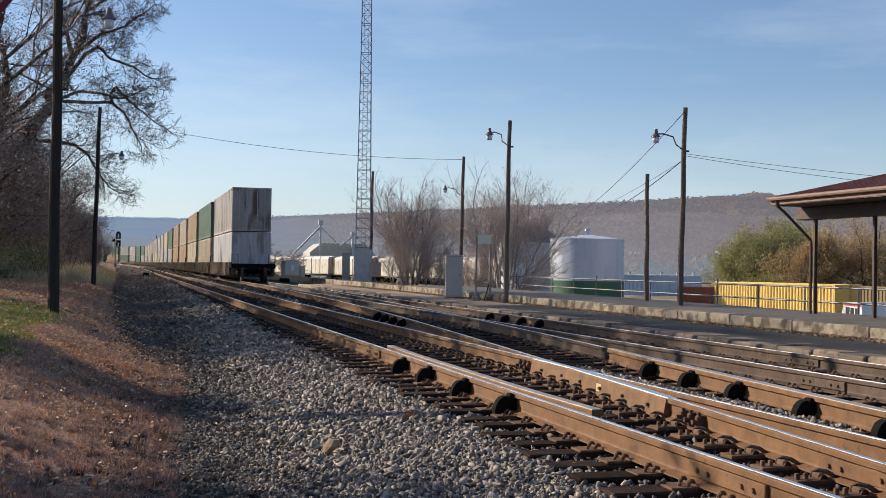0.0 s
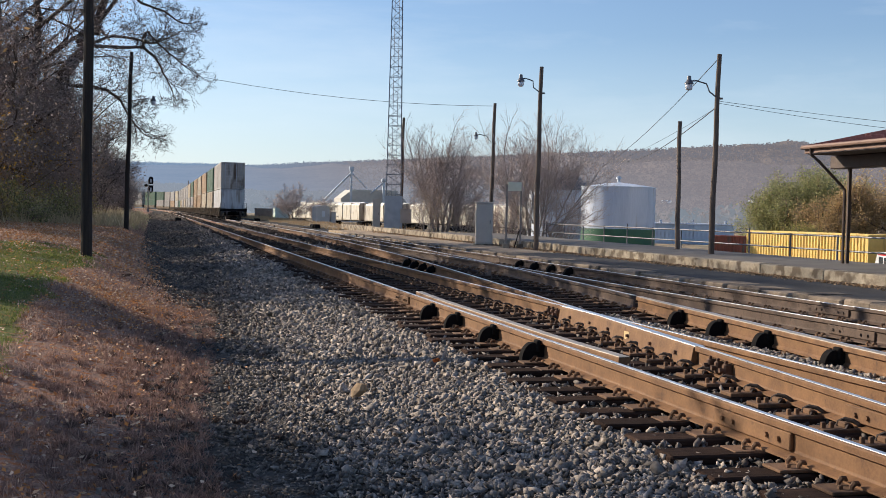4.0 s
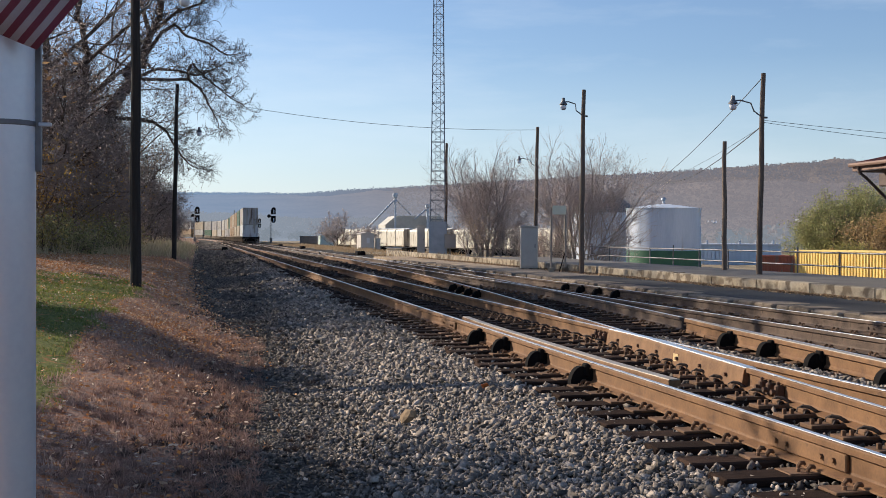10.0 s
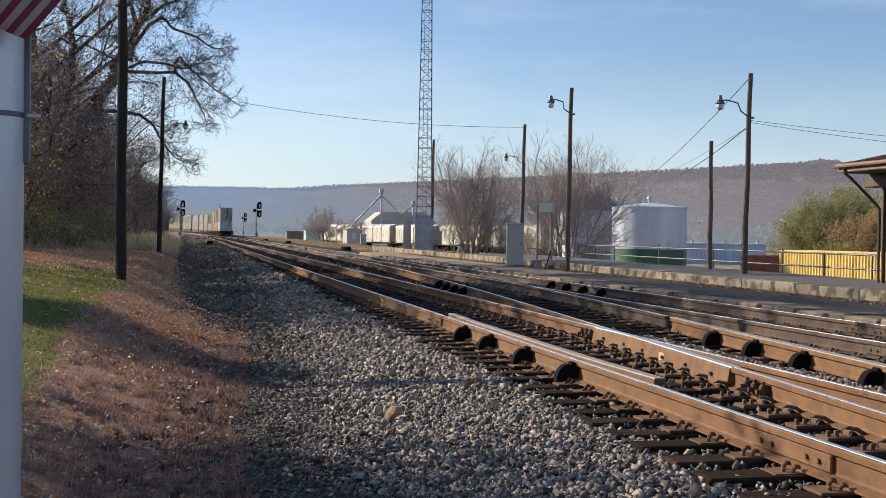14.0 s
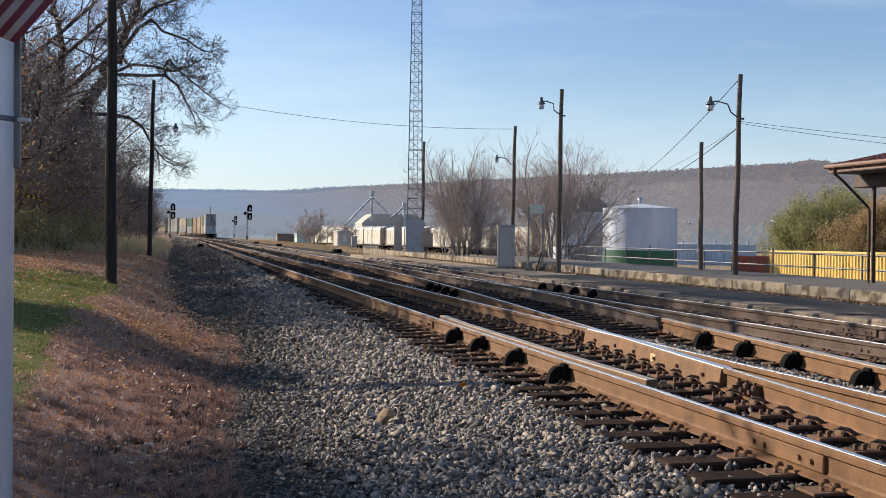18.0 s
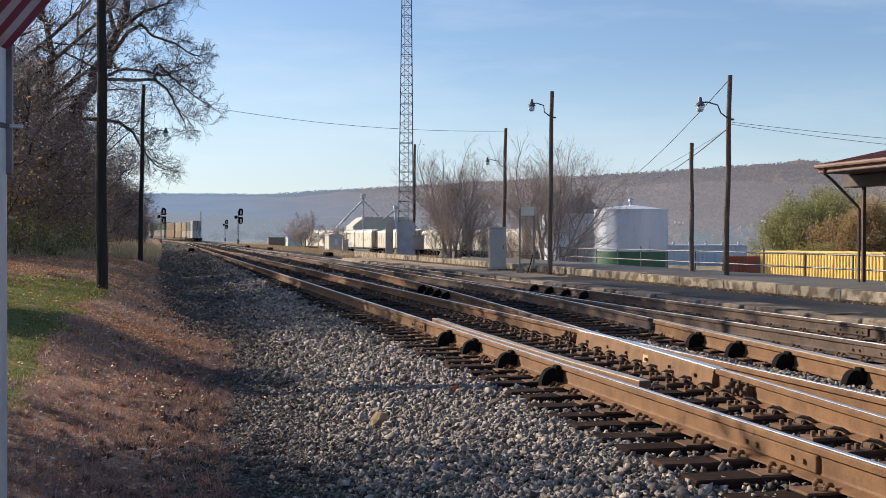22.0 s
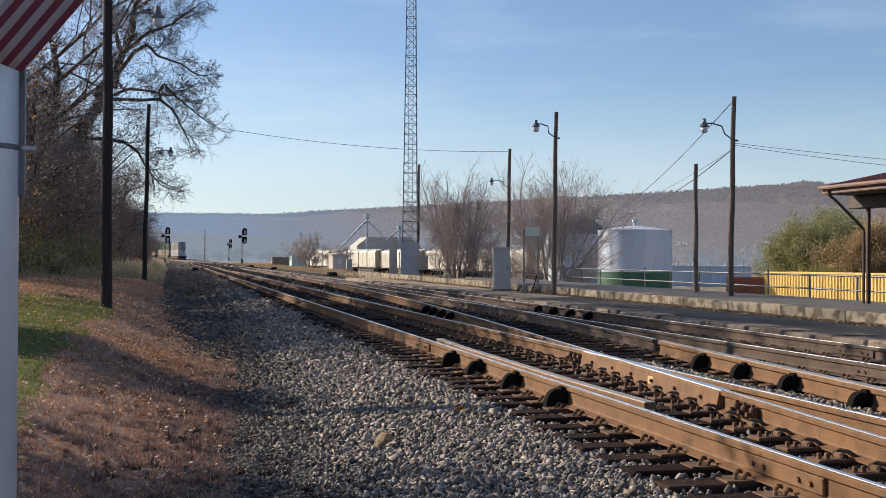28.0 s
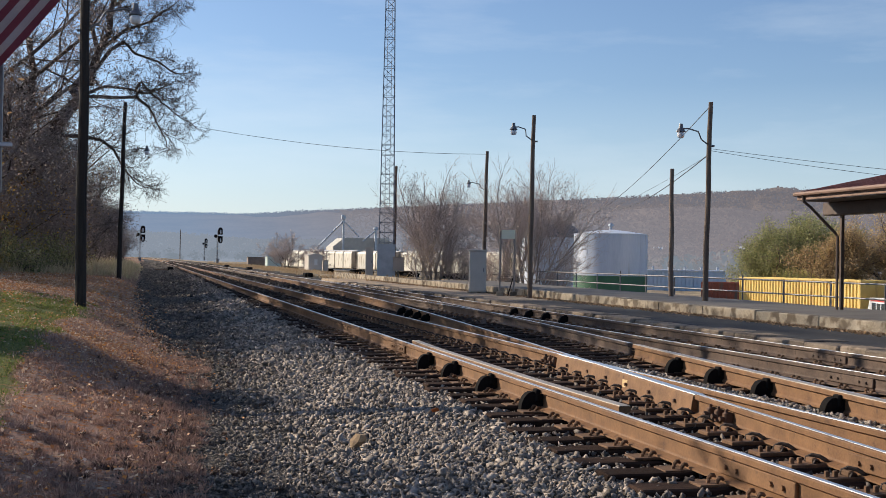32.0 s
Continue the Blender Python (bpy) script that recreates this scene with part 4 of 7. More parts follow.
def well_car():
    """An articulated well unit along y on two trucks; rail tops at z 0."""
    t = thing("well_car", pose(0, 0, 0), "black-brown low well car carrying two stacked containers", "rail car", "train of well cars")
    s = Shape()
    for sx in (-1, 1):
        x0, x1 = sorted((sx * 1.32, sx * 1.5))
        s.box(x0, x1, -8.4, 8.4, 0.32, 1.25, 0.03)
        for v in np.arange(-8, 8.1, 1.0):
            a, b = sorted((sx * 1.5, sx * 1.55))
            s.box(a, b, v - 0.05, v + 0.05, 0.34, 1.22)
    s.box(-1.32, 1.32, -8.3, 8.3, 0.27, 0.35)
    part("well", s, WELL, t, "dusty tan well sides")
    for e in (-1, 1):
        p = Shape()
        a, b = sorted((e * 8.3, e * 9.6))
        p.box(-1.45, 1.45, a, b, 0.85, 1.15, 0.03)
        p.box(-0.3, 0.3, min(e * 9.4, e * 9.95), max(e * 9.4, e * 9.95), 0.72, 0.98, 0.04)
        for sx in (-1, 1):
            p.tube([(sx * 1.4, e * 9.55, 1.1), (sx * 1.4, e * 9.55, 1.75), (sx * 1.0, e * 9.55, 1.75), (sx * 1.0, e * 9.55, 1.1)], 0.025, 6)
        part("end_platform", p, BLACK, t)
        k = Shape()
        for sx in (-1, 1):
            q0, q1 = sorted((sx * 0.93, sx * 1.08))
            k.box(q0, q1, e * 8.95 - 1.2, e * 8.95 + 1.2, 0.4, 0.68, 0.05)
        k.box(-1.0, 1.0, e * 8.95 - 0.2, e * 8.95 + 0.2, 0.45, 0.8, 0.04)
        truck = part("truck", k, BLACK, t, "black side-frame truck")
        for dy in (-0.88, 0.88):
            for sx in (-1, 1):
                w = Shape()
                w.tube([(sx * 0.69, e * 8.95 + dy, 0.44), (sx * 0.83, e * 8.95 + dy, 0.44)], 0.44, 20)
                w.tube([(sx * 0.65, e * 8.95 + dy, 0.44), (sx * 0.69, e * 8.95 + dy, 0.44)], 0.47, 20)
                part("wheel", w, CARBROWN, truck)
    return t


WELL = material("dusty_tan_well_paint", (0.14, 0.1, 0.065), (0.3, 0.22, 0.14), 0.8, 0, 1.5, 20, 0.2, 0.004, spots=((0.06, 0.045, 0.035), 1.6, 0.5), per_object=0.2)
CARBROWN = material("grimy_brown_car_paint", (0.035, 0.024, 0.02), (0.09, 0.062, 0.048), 0.8, 0, 2, 30, 0.2, 0.004, per_object=0.2)
TRAIN = []      # (thing, metres behind the rear bumper, height)


def build_train():
    first_car = well_car()
    kinds = {
        "w": container("shipping_container", P_WHITE, "dirty white ribbed container stacked on a rail car"),
        "g": container("shipping_container", P_GREEN, "dark green container stacked on a rail car"),
        "t": container("shipping_container", P_TAN, "tan container stacked on a rail car"),
        "c": container("shipping_container", P_CREAM, "cream container stacked on a rail car"),
        "l": container("shipping_container", P_LIGHT, "white ribbed container low in a rail car"),
        "s": container("shipping_container", P_GREY, "pale grey container stacked on a rail car"),
    }
    used = set()

    def take(k):
        if k in used:
            return copy_thing(kinds[k], pose(0, 0, 0))
        used.add(k)
        return kinds[k]
    order = [("l", "w"), ("c", "g"), ("c", "t"), ("t", "c"), ("t", "t"), ("s", "g"), ("s", "c"), ("w", "s"), ("c", "w"), ("w", "w"), ("c", "s"), ("g", "w"), ("w", "c"),
             ("t", "w"), ("s", "w"), ("w", "g"), ("g", "g"), ("w", "w"), ("g", "s"), ("t", "g"), ("g", "w"), ("g", "g"), ("s", "g"), ("g", "t"), ("w", "g"), ("g", "g")]
    for i, (low, high) in enumerate(order):
        car = first_car if i == 0 else copy_thing(first_car, pose(0, 0, 0))
        at = 9.7 + i * 19.6
        TRAIN.append((car, at, 0.0, 0))
        TRAIN.append((take(low), at, 0.36, 180))
        TRAIN.append((take(high), at, 0.36 + 2.97, 0))


build_train()

# yellow containers on the lower ground
yc = container("shipping_container", P_YELLOW, "bright yellow corrugated container on the lower yard", 12.19, 2.44, 2.45, "yellow containers", False, 0.3, 0.07)
yc.matrix_world = pose(44.75, 72.8, -2.1, 0, 0, 10.2)
# shade on this container is put into its dark khaki paint
P_KHAKI_SHADE = paint("khaki_container_paint", (0.17, 0.125, 0.055), (0.26, 0.19, 0.09), (0.1, 0.08, 0.05))
kc = container("shipping_container", P_KHAKI_SHADE, "khaki container beyond the yellow one, shade put into its paint", 12.19, 2.44, 2.45, "yard containers", False, 0.3, 0.05)
kc.matrix_world = pose(47.9, 59.6, -2.15, 0, 0, 10.2)
rd = container("shipping_container", P_RED, "small faded red container on the lower yard", 6.06, 2.44, 2.0, "yard containers", True, 0.3, 0.05)
rd.matrix_world = pose(48.6, 90, -2.25, 0, 0, 60)


# ---------------------------------------------------------------- hopper cars
def hopper():
    t = thing("covered_hopper", pose(0, 0, 0), "cream covered hopper car standing on a siding", "hopper car", "standing hopper cars")
    prof = [(-1.5, 1.1), (1.5, 1.1), (1.58, 1.3), (1.58, 4.1), (1.45, 4.4), (0.5, 4.65), (-0.5, 4.65), (-1.45, 4.4), (-1.58, 4.1), (-1.58, 1.3)]
    for k in range(4):
        y0 = -7.6 + k * 3.8
        part("bay", Shape().sweep(prof, [(0, y0 + 0.04, 0), (0, y0 + 0.5, 0.03), (0, y0 + 3.3, 0.03), (0, y0 + 3.76, 0)]), P_HOPPER, t)
    for k in range(5):
        y0 = -7.6 + k * 3.8
        part("side_rib", Shape().sweep([(-1.66, 1.05), (1.66, 1.05), (1.66, 4.2), (1.5, 4.52), (-1.5, 4.52), (-1.66, 4.2)], [(0, y0 - 0.07, 0), (0, y0 + 0.07, 0)]), P_RIB, t, "grimy vertical side rib")
    u = Shape()
    u.box(-1.3, 1.3, -8.4, 8.4, 0.95, 1.25, 0.03)
    part("underframe", u, CARBROWN, t)
    u = Shape()
    u.box(-0.35, 0.35, -7.6, 7.6, 4.55, 4.75, 0.03)
    part("roof_walk", u, GALV, t)
    for e in (-1, 1):
        k = Shape()
        for dy in (-0.88, 0.88):
            k.tube([(-0.85, e * 6.6 + dy, 0.44), (0.85, e * 6.6 + dy, 0.44)], 0.44, 16)
        for sx in (-1, 1):
            k.box(sx * 1.0 - 0.08, sx * 1.0 + 0.08, e * 6.6 - 1.2, e * 6.6 + 1.2, 0.4, 0.7, 0.04)
        part("truck", k, BLACK, t)
    return t


hp = hopper()
p0, p1 = Vector((30.5, 262)), Vector((60, 168))
d = (p1 - p0).normalized()
for k in range(6):
    c = p0 + d * (9 + k * 17.6)
    m = pose(c.x, c.y, float(ground_z(c.x, c.y)) + 0.1, 0, 0, math.degrees(math.atan2(-d.x, d.y)))
    if k == 0:
        hp.matrix_world = m
    else:
        copy_thing(hp, m)

# grain elevator behind
gl = thing("grain_elevator", pose(49.6, 298, -1.6), "pale metal grain elevator with a tall leg and slanting spouts", "grain elevator")
part("building", Shape().sweep([(-4, 0), (13, 0), (13, 5.4), (10, 8.3), (-1.2, 8.3), (-4, 6.0)], [(0, -4, 0), (0, 8, 0)]), material("weathered_beige_metal", (0.4, 0.38, 0.34), (0.52, 0.5, 0.45), 0.7, 0, 1, 12, 0.1, 0.01), gl)
part("leg", Shape().box(-1.9, -1.4, -5.4, -4.8, 0, 13.6, 0.03), GALV, gl)
part("leg_head", Shape().box(-2.2, -1.1, -5.7, -4.4, 12.9, 14.0, 0.1), GALV, gl)
part("spout", Shape().tube([(-1.7, -5, 12.4), (-8.6, -5, 5.2)], 0.25, 8), GALV, gl)
part("leg", Shape().box(6.4, 7.0, -5.5, -4.6, 0, 10.4, 0.03), GALV, gl)
part("leg_head", Shape().box(6.2, 7.2, -5.7, -4.4, 10.4, 11.2, 0.08), GALV, gl)
part("spout", Shape().tube([(6.6, -5, 10.2), (3.4, -5, 7.4)], 0.22, 8), GALV, gl)
part("spout", Shape().tube([(-1.5, -5, 12.4), (2.4, -5, 8.6)], 0.12, 8), GALV, gl)


# ---------------------------------------------------------------- signals
def signal(x, y, z):
    t = thing("railway_signal", pose(x, y, z), "dark railway signal mast with two hooded heads", "railway signal", "railway signals")
    part("mast", Shape().tube([(0, 0, -0.3), (0, 0, 6.9)], 0.085, 8), GALV_DARK, t)
    for zz, flip in ((6.1, 1), (4.3, -1)):
        # a plate rounded at its outer end, with three deep hoods
        mid = zz + 0.6
        n = 9
        arch = [(0.535 + 0.46 * math.cos(math.pi * k / n), mid + flip * (0.3 + 0.46 * math.sin(math.pi * k / n))) for k in range(n + 1)] + [(0.075, mid - flip * 0.75), (0.995, mid - flip * 0.75)]
        m = len(arch)
        s = Shape().add([(x, y, z) for y in (-0.05, 0.05) for x, z in arch], [tuple(range(m)), tuple(range(2 * m - 1, m - 1, -1))] + [(i, m + i, m + (i + 1) % m, (i + 1) % m) for i in range(m)])
        part("signal_head", s, BLACK, t, "black rounded signal backplate")
        for k in range(3):
            h = Shape().tube([(0.53, -0.55, mid - 0.42 + 0.42 * k), (0.53, -0.051, mid - 0.42 + 0.42 * k)], [0.15, 0.17], 10)
            part("hood", h, BLACK, t)
        # added panel that stands for the head's pale centre
        part("lens_panel", Shape().box(0.4, 0.67, -0.6, -0.555, mid - 0.55, mid + 0.25, 0.02), GALV, t, "pale panel across the front of the hoods")
    part("side_light", Shape().lathe([(0.36, 0), (0.36, 0.12), (0.16, 0.14), (0.16, 0.4)], 14), BLACK, t, "round disc signal").matrix_local = pose(-0.45, -0.1, 5.6, 90)
    part("ladder", Shape().box(-0.2, -0.16, 0.2, 0.24, 0, 6), BLACK, t)
    part("base_case", Shape().box(-0.25, 0.25, -0.2, 0.2, -0.3, 0.9, 0.03), GALV_DARK, t)
    return t


signal(-1.5, 250, 0.0)
signal(14.3, 250, 0.0)
signal(19.5, 420, 0.3)

# ---------------------------------------------------------------- canopy
canopy = thing("platform_canopy", pose(0, 0, 0), "platform canopy with a red metal roof on dark steel posts", "canopy", kind="structure")
ROOFRED = material("faded_red_metal_roof", (0.2, 0.075, 0.06), (0.33, 0.15, 0.12), 0.6, 0.0, 2, 30, 0.1, 0.003)
FASCIA = material("brown_fascia_board", (0.17, 0.105, 0.08), (0.28, 0.18, 0.14), 0.7, 0, 3, 30, 0.15, 0.003)
SOFFIT = material("shaded_soffit_boards", (0.1, 0.075, 0.06), (0.18, 0.14, 0.11), 0.8, 0, 3, 30, 0.1, 0.002, stretch=(6, 1, 1))
ROOFGREY = material("grey_shingle_roof", (0.07, 0.065, 0.06), (0.14, 0.13, 0.12), 0.9, 0, 2, 40, 0.3, 0.005)
STEEL = material("dark_brown_post_paint", (0.055, 0.036, 0.03), (0.11, 0.075, 0.06), 0.55, 0, 5, 40, 0.1, 0.002)
CY0, CY1 = 4.0, 24.6
EX, EZ = 14.8, 2.86          # eave line of the roof
part("roof", Shape().sweep([(EX + 0.03, EZ - 0.06), (EX + 3.2, EZ + 0.62), (EX + 6.4, EZ - 0.1), (EX + 6.4, EZ - 0.04), (EX + 3.2, EZ + 0.68), (EX, EZ)], [(0, CY0, 0), (0, CY1, 0)]), ROOFRED, canopy)
for v in np.arange(CY0, CY1 + 0.1, 0.42):
    part("roof_seam", Shape().sweep([(EX, EZ), (EX + 3.2, EZ + 0.68), (EX + 3.2, EZ + 0.72), (EX, EZ + 0.04)], [(0, float(v) - 0.018, 0), (0, float(v) + 0.018, 0)]), ROOFRED, canopy)
part("fascia", Shape().box(EX - 0.06, EX, CY0, CY1 + 0.02, EZ - 0.17, EZ - 0.015, 0.01), FASCIA, canopy)
part("gutter", Shape().tube([(EX - 0.12, CY0, EZ - 0.03), (EX - 0.12, CY1 + 0.03, EZ - 0.03)], 0.05, 8), FASCIA, canopy)
part("end_fascia", Shape().sweep([(EX, EZ - 0.16), (EX + 3.2, EZ + 0.5), (EX + 3.2, EZ + 0.6), (EX, EZ - 0.07)], [(0, CY1 - 0.02, 0), (0, CY1 + 0.03, 0)]), FASCIA, canopy)
part("soffit", Shape().sweep([(EX + 0.01, EZ - 0.19), (EX + 6.3, EZ - 0.19), (EX + 6.3, EZ - 0.172), (EX + 0.01, EZ - 0.172)], [(0, CY0, 0), (0, CY1 - 0.03, 0)]), SOFFIT, canopy, "dark brown boarded soffit")
for v in (22.6, 18.0, 13.4):
    part("soffit_light", Shape().lathe([(0.02, EZ - 0.33), (0.08, EZ - 0.31), (0.1, EZ - 0.25), (0.08, EZ - 0.192)], 14, EX + 1.15, v), GLASS_LAMP, canopy, "round white lamp glass", smooth=True)
part("main_beam", Shape().box(15.5, 15.85, CY0, CY1 + 0.15, 2.36, EZ - 0.194, 0.02), STEEL, canopy)
for v in (24.2, 21.95, 17.4, 12.9):
    part("post", Shape().box(15.64, 15.72, v - 0.04, v + 0.04, -0.1, 2.37, 0.01), STEEL, canopy)
part("downspout", Shape().tube([(EX - 0.1, 24.3, EZ - 0.06), (EX - 0.08, 24.3, EZ - 0.2), (EX + 0.08, 24.25, EZ - 0.34), (15.48, 24.2, 1.95), (15.56, 24.2, 1.86), (15.56, 24.2, 0.1)], 0.034, 8), STEEL, canopy, "dark pipe from the gutter down the post")
st = thing("station_building", pose(0, 0, 0), "station building roof rising behind the canopy", "building", kind="structure")
part("wall", Shape().box(20.9, 28, 4, 20.5, -0.6, 4.1), CONCRETE, st)
part("roof", Shape().sweep([(20.1, 4.32), (24.5, 6.0), (28.8, 4.3), (28.8, 4.15), (20.1, 4.15)], [(0, 3.5, 0), (0, 21.5, 0)]), ROOFGREY, st)
part("eave_board", Shape().box(20.0, 20.08, 3.5, 21.5, 4.02, 4.3, 0.01), WHITE, st)

# ---------------------------------------------------------------- flagpole and flag
fp = thing("flagpole", pose(-0.343, 2.19, 0), "satin aluminium flagpole with a strapped bracket", "flagpole")
part("pole", Shape().lathe([(0.0505, -0.6), (0.0505, 1.5), (0.05, 3.0), (0.04, 7.0)], 40), ALU, fp, smooth=True)
part("bracket_bar", Shape().box(0.046, 0.06, -0.006, 0.012, 1.235, 1.6, 0.002), GALV_DARK, fp, "thin dark bracket bar")
part("hose_clamp", Shape().lathe([(0.0512, 1.3145), (0.0522, 1.316), (0.0522, 1.3225), (0.0512, 1.324)], 40), GALV_DARK, fp, "thin steel strap")
part("clamp_screw", Shape().box(0.056, 0.078, -0.012, -0.002, 1.3155, 1.3225, 0.001), GALV, fp)
FLAGRED = material("red_flag_cloth", (0.17, 0.04, 0.065), (0.23, 0.055, 0.085), 0.9, 0, 20, 300, 0.1, 0.001)
FLAGWHITE = material("white_flag_cloth", (0.36, 0.33, 0.36), (0.46, 0.43, 0.46), 0.9, 0, 20, 300, 0.1, 0.001)
FLAGX, FLAGZ = -0.275, 1.44
flag = thing("flag", pose(FLAGX, 2.085, FLAGZ), "red and white striped flag hanging slanted from above", "flag")
ALONG, ACROSS = Vector((0.62, 0, 0.79)), Vector((-0.79, 0, 0.62))        # along the stripes, and across them up to the left
for k in range(8):
    s = Shape()
    w, n = 0.0118, 10
    v = []
    for side in (0.0, 0.0018):
        for i in range(n + 1):
            q = -0.004 + 0.5 * i / n
            for e in (0, 1):
                c = (k + e) * w
                start = -0.28 * c
                p = ALONG * (q + start) + ACROSS * c
                ripple = 0.004 * math.sin(q * 16 + c * 40) + 0.006 * math.sin(c * 30)
                v.append((p.x, ripple + side, p.z))
    m = 2 * (n + 1)
    f = [(2 * i, 2 * i + 1, 2 * i + 3, 2 * i + 2) for i in range(n)] + [(m + 2 * i + 2, m + 2 * i + 3, m + 2 * i + 1, m + 2 * i) for i in range(n)]
    f += [(2 * i + e, 2 * i + 2 + e, m + 2 * i + 2 + e, m + 2 * i + e) for i in range(n) for e in (0, 1)]
    f += [(0, m, m + 1, 1)]
    part("stripe", s.add(v, f), FLAGWHITE if k % 2 else FLAGRED, flag, smooth=True)

# ---------------------------------------------------------------- far hills
def hills():
    az = np.radians(np.arange(-80, 100, 0.12))
    knots_az = [-80, -20, 0, 2.5, 4, 5.2, 6.9, 10.7, 21.4, 25.7, 30.6, 34, 45, 70, 100]
    knots_h = [70, 72, 72, 72, 72.5, 73.5, 79, 87, 110, 119, 130, 122, 118, 100, 90]
    rings = [(1100, -2, 0.0), (1300, 4, 0.1), (1550, 0, 0.42), (1800, 0, 0.78), (2000, 0, 1.0), (2400, 0, 0.8)]
    v = []
    for R0, add, k in rings:
        for a in az:
            h = np.interp(math.degrees(a), knots_az, knots_h)
            wob = noise.noise((a * 14, k * 3, 0)) * 10 * k + (noise.noise((a * 60, k * 5, 3)) * 3.5 + noise.noise((a * 420, k * 5, 7)) * 0.7) * k
            v.append((R0 * math.sin(a), R0 * math.cos(a), add + (h + wob) * k))
    n = len(az)
    s = Shape().add(v, [(i * n + k, i * n + k + 1, i * n + n + k + 1, i * n + n + k) for i in range(len(rings) - 1) for k in range(n - 1)])
    return s


def painted_haze_material(name, low, high, haze, amount):
    """Distant slope: its own colour mixed with an even glow painted on as haze."""
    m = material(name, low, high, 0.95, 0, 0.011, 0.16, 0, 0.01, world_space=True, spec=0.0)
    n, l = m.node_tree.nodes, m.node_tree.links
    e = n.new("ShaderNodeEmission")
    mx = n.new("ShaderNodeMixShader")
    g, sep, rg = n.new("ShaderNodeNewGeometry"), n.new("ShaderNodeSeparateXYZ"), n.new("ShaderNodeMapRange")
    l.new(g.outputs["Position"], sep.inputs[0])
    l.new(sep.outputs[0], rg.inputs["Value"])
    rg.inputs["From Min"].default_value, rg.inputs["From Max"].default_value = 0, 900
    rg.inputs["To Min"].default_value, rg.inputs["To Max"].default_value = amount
    # painted haze tone, from haze[0] at low x to haze[1] at high x
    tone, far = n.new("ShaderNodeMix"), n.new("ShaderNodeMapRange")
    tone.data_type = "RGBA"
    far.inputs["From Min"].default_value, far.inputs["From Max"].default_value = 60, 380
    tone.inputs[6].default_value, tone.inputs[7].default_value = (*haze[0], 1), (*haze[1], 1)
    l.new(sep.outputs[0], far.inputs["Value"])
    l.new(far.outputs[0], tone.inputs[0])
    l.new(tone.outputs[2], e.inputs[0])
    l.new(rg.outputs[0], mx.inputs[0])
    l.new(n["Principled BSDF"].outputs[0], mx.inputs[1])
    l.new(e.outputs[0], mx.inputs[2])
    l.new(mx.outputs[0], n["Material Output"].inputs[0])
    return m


def near_slope():
    az = np.radians(np.arange(-12, 60, 0.15))
    v, n = [], len(az)
    for R0, k in ((700, 0.0), (800, 0.25), (930, 0.75), (1020, 1.0), (1090, 0.9)):
        for a in az:
            h = np.interp(math.degrees(a), [-12, -4, 2, 5, 9, 13, 16, 20, 26, 32, 60], [30, 27, 22, 19, 20, 27, 34, 46, 54, 50, 40])
            v.append((R0 * math.sin(a), R0 * math.cos(a), -3 + (h + noise.noise((a * 30, k, 0)) * 4 + noise.noise((a * 500, k * 5, 7)) * 1.2) * k))
    return Shape().add(v, [(i * n + k, i * n + k + 1, i * n + n + k + 1, i * n + n + k) for i in range(4) for k in range(n - 1)])


# both slopes carry the painted haze glow, strongest at low x
solid("distant_hills", hills(), painted_haze_material("hazy_wooded_slope", (0.03, 0.026, 0.024), (0.24, 0.185, 0.14), ((0.19, 0.26, 0.375), (0.255, 0.25, 0.285)), (0.8, 0.34)), "long hazy blue-brown wooded ridge", "hills", kind="structure", smooth=True)
solid("near_slope", near_slope(), painted_haze_material("brown_grey_slope", (0.04, 0.032, 0.028), (0.26, 0.2, 0.15), ((0.235, 0.285, 0.355), (0.255, 0.245, 0.275)), (0.78, 0.32)), "lower brown-grey bare wooded slope before the ridge", "hills", kind="structure", smooth=True)


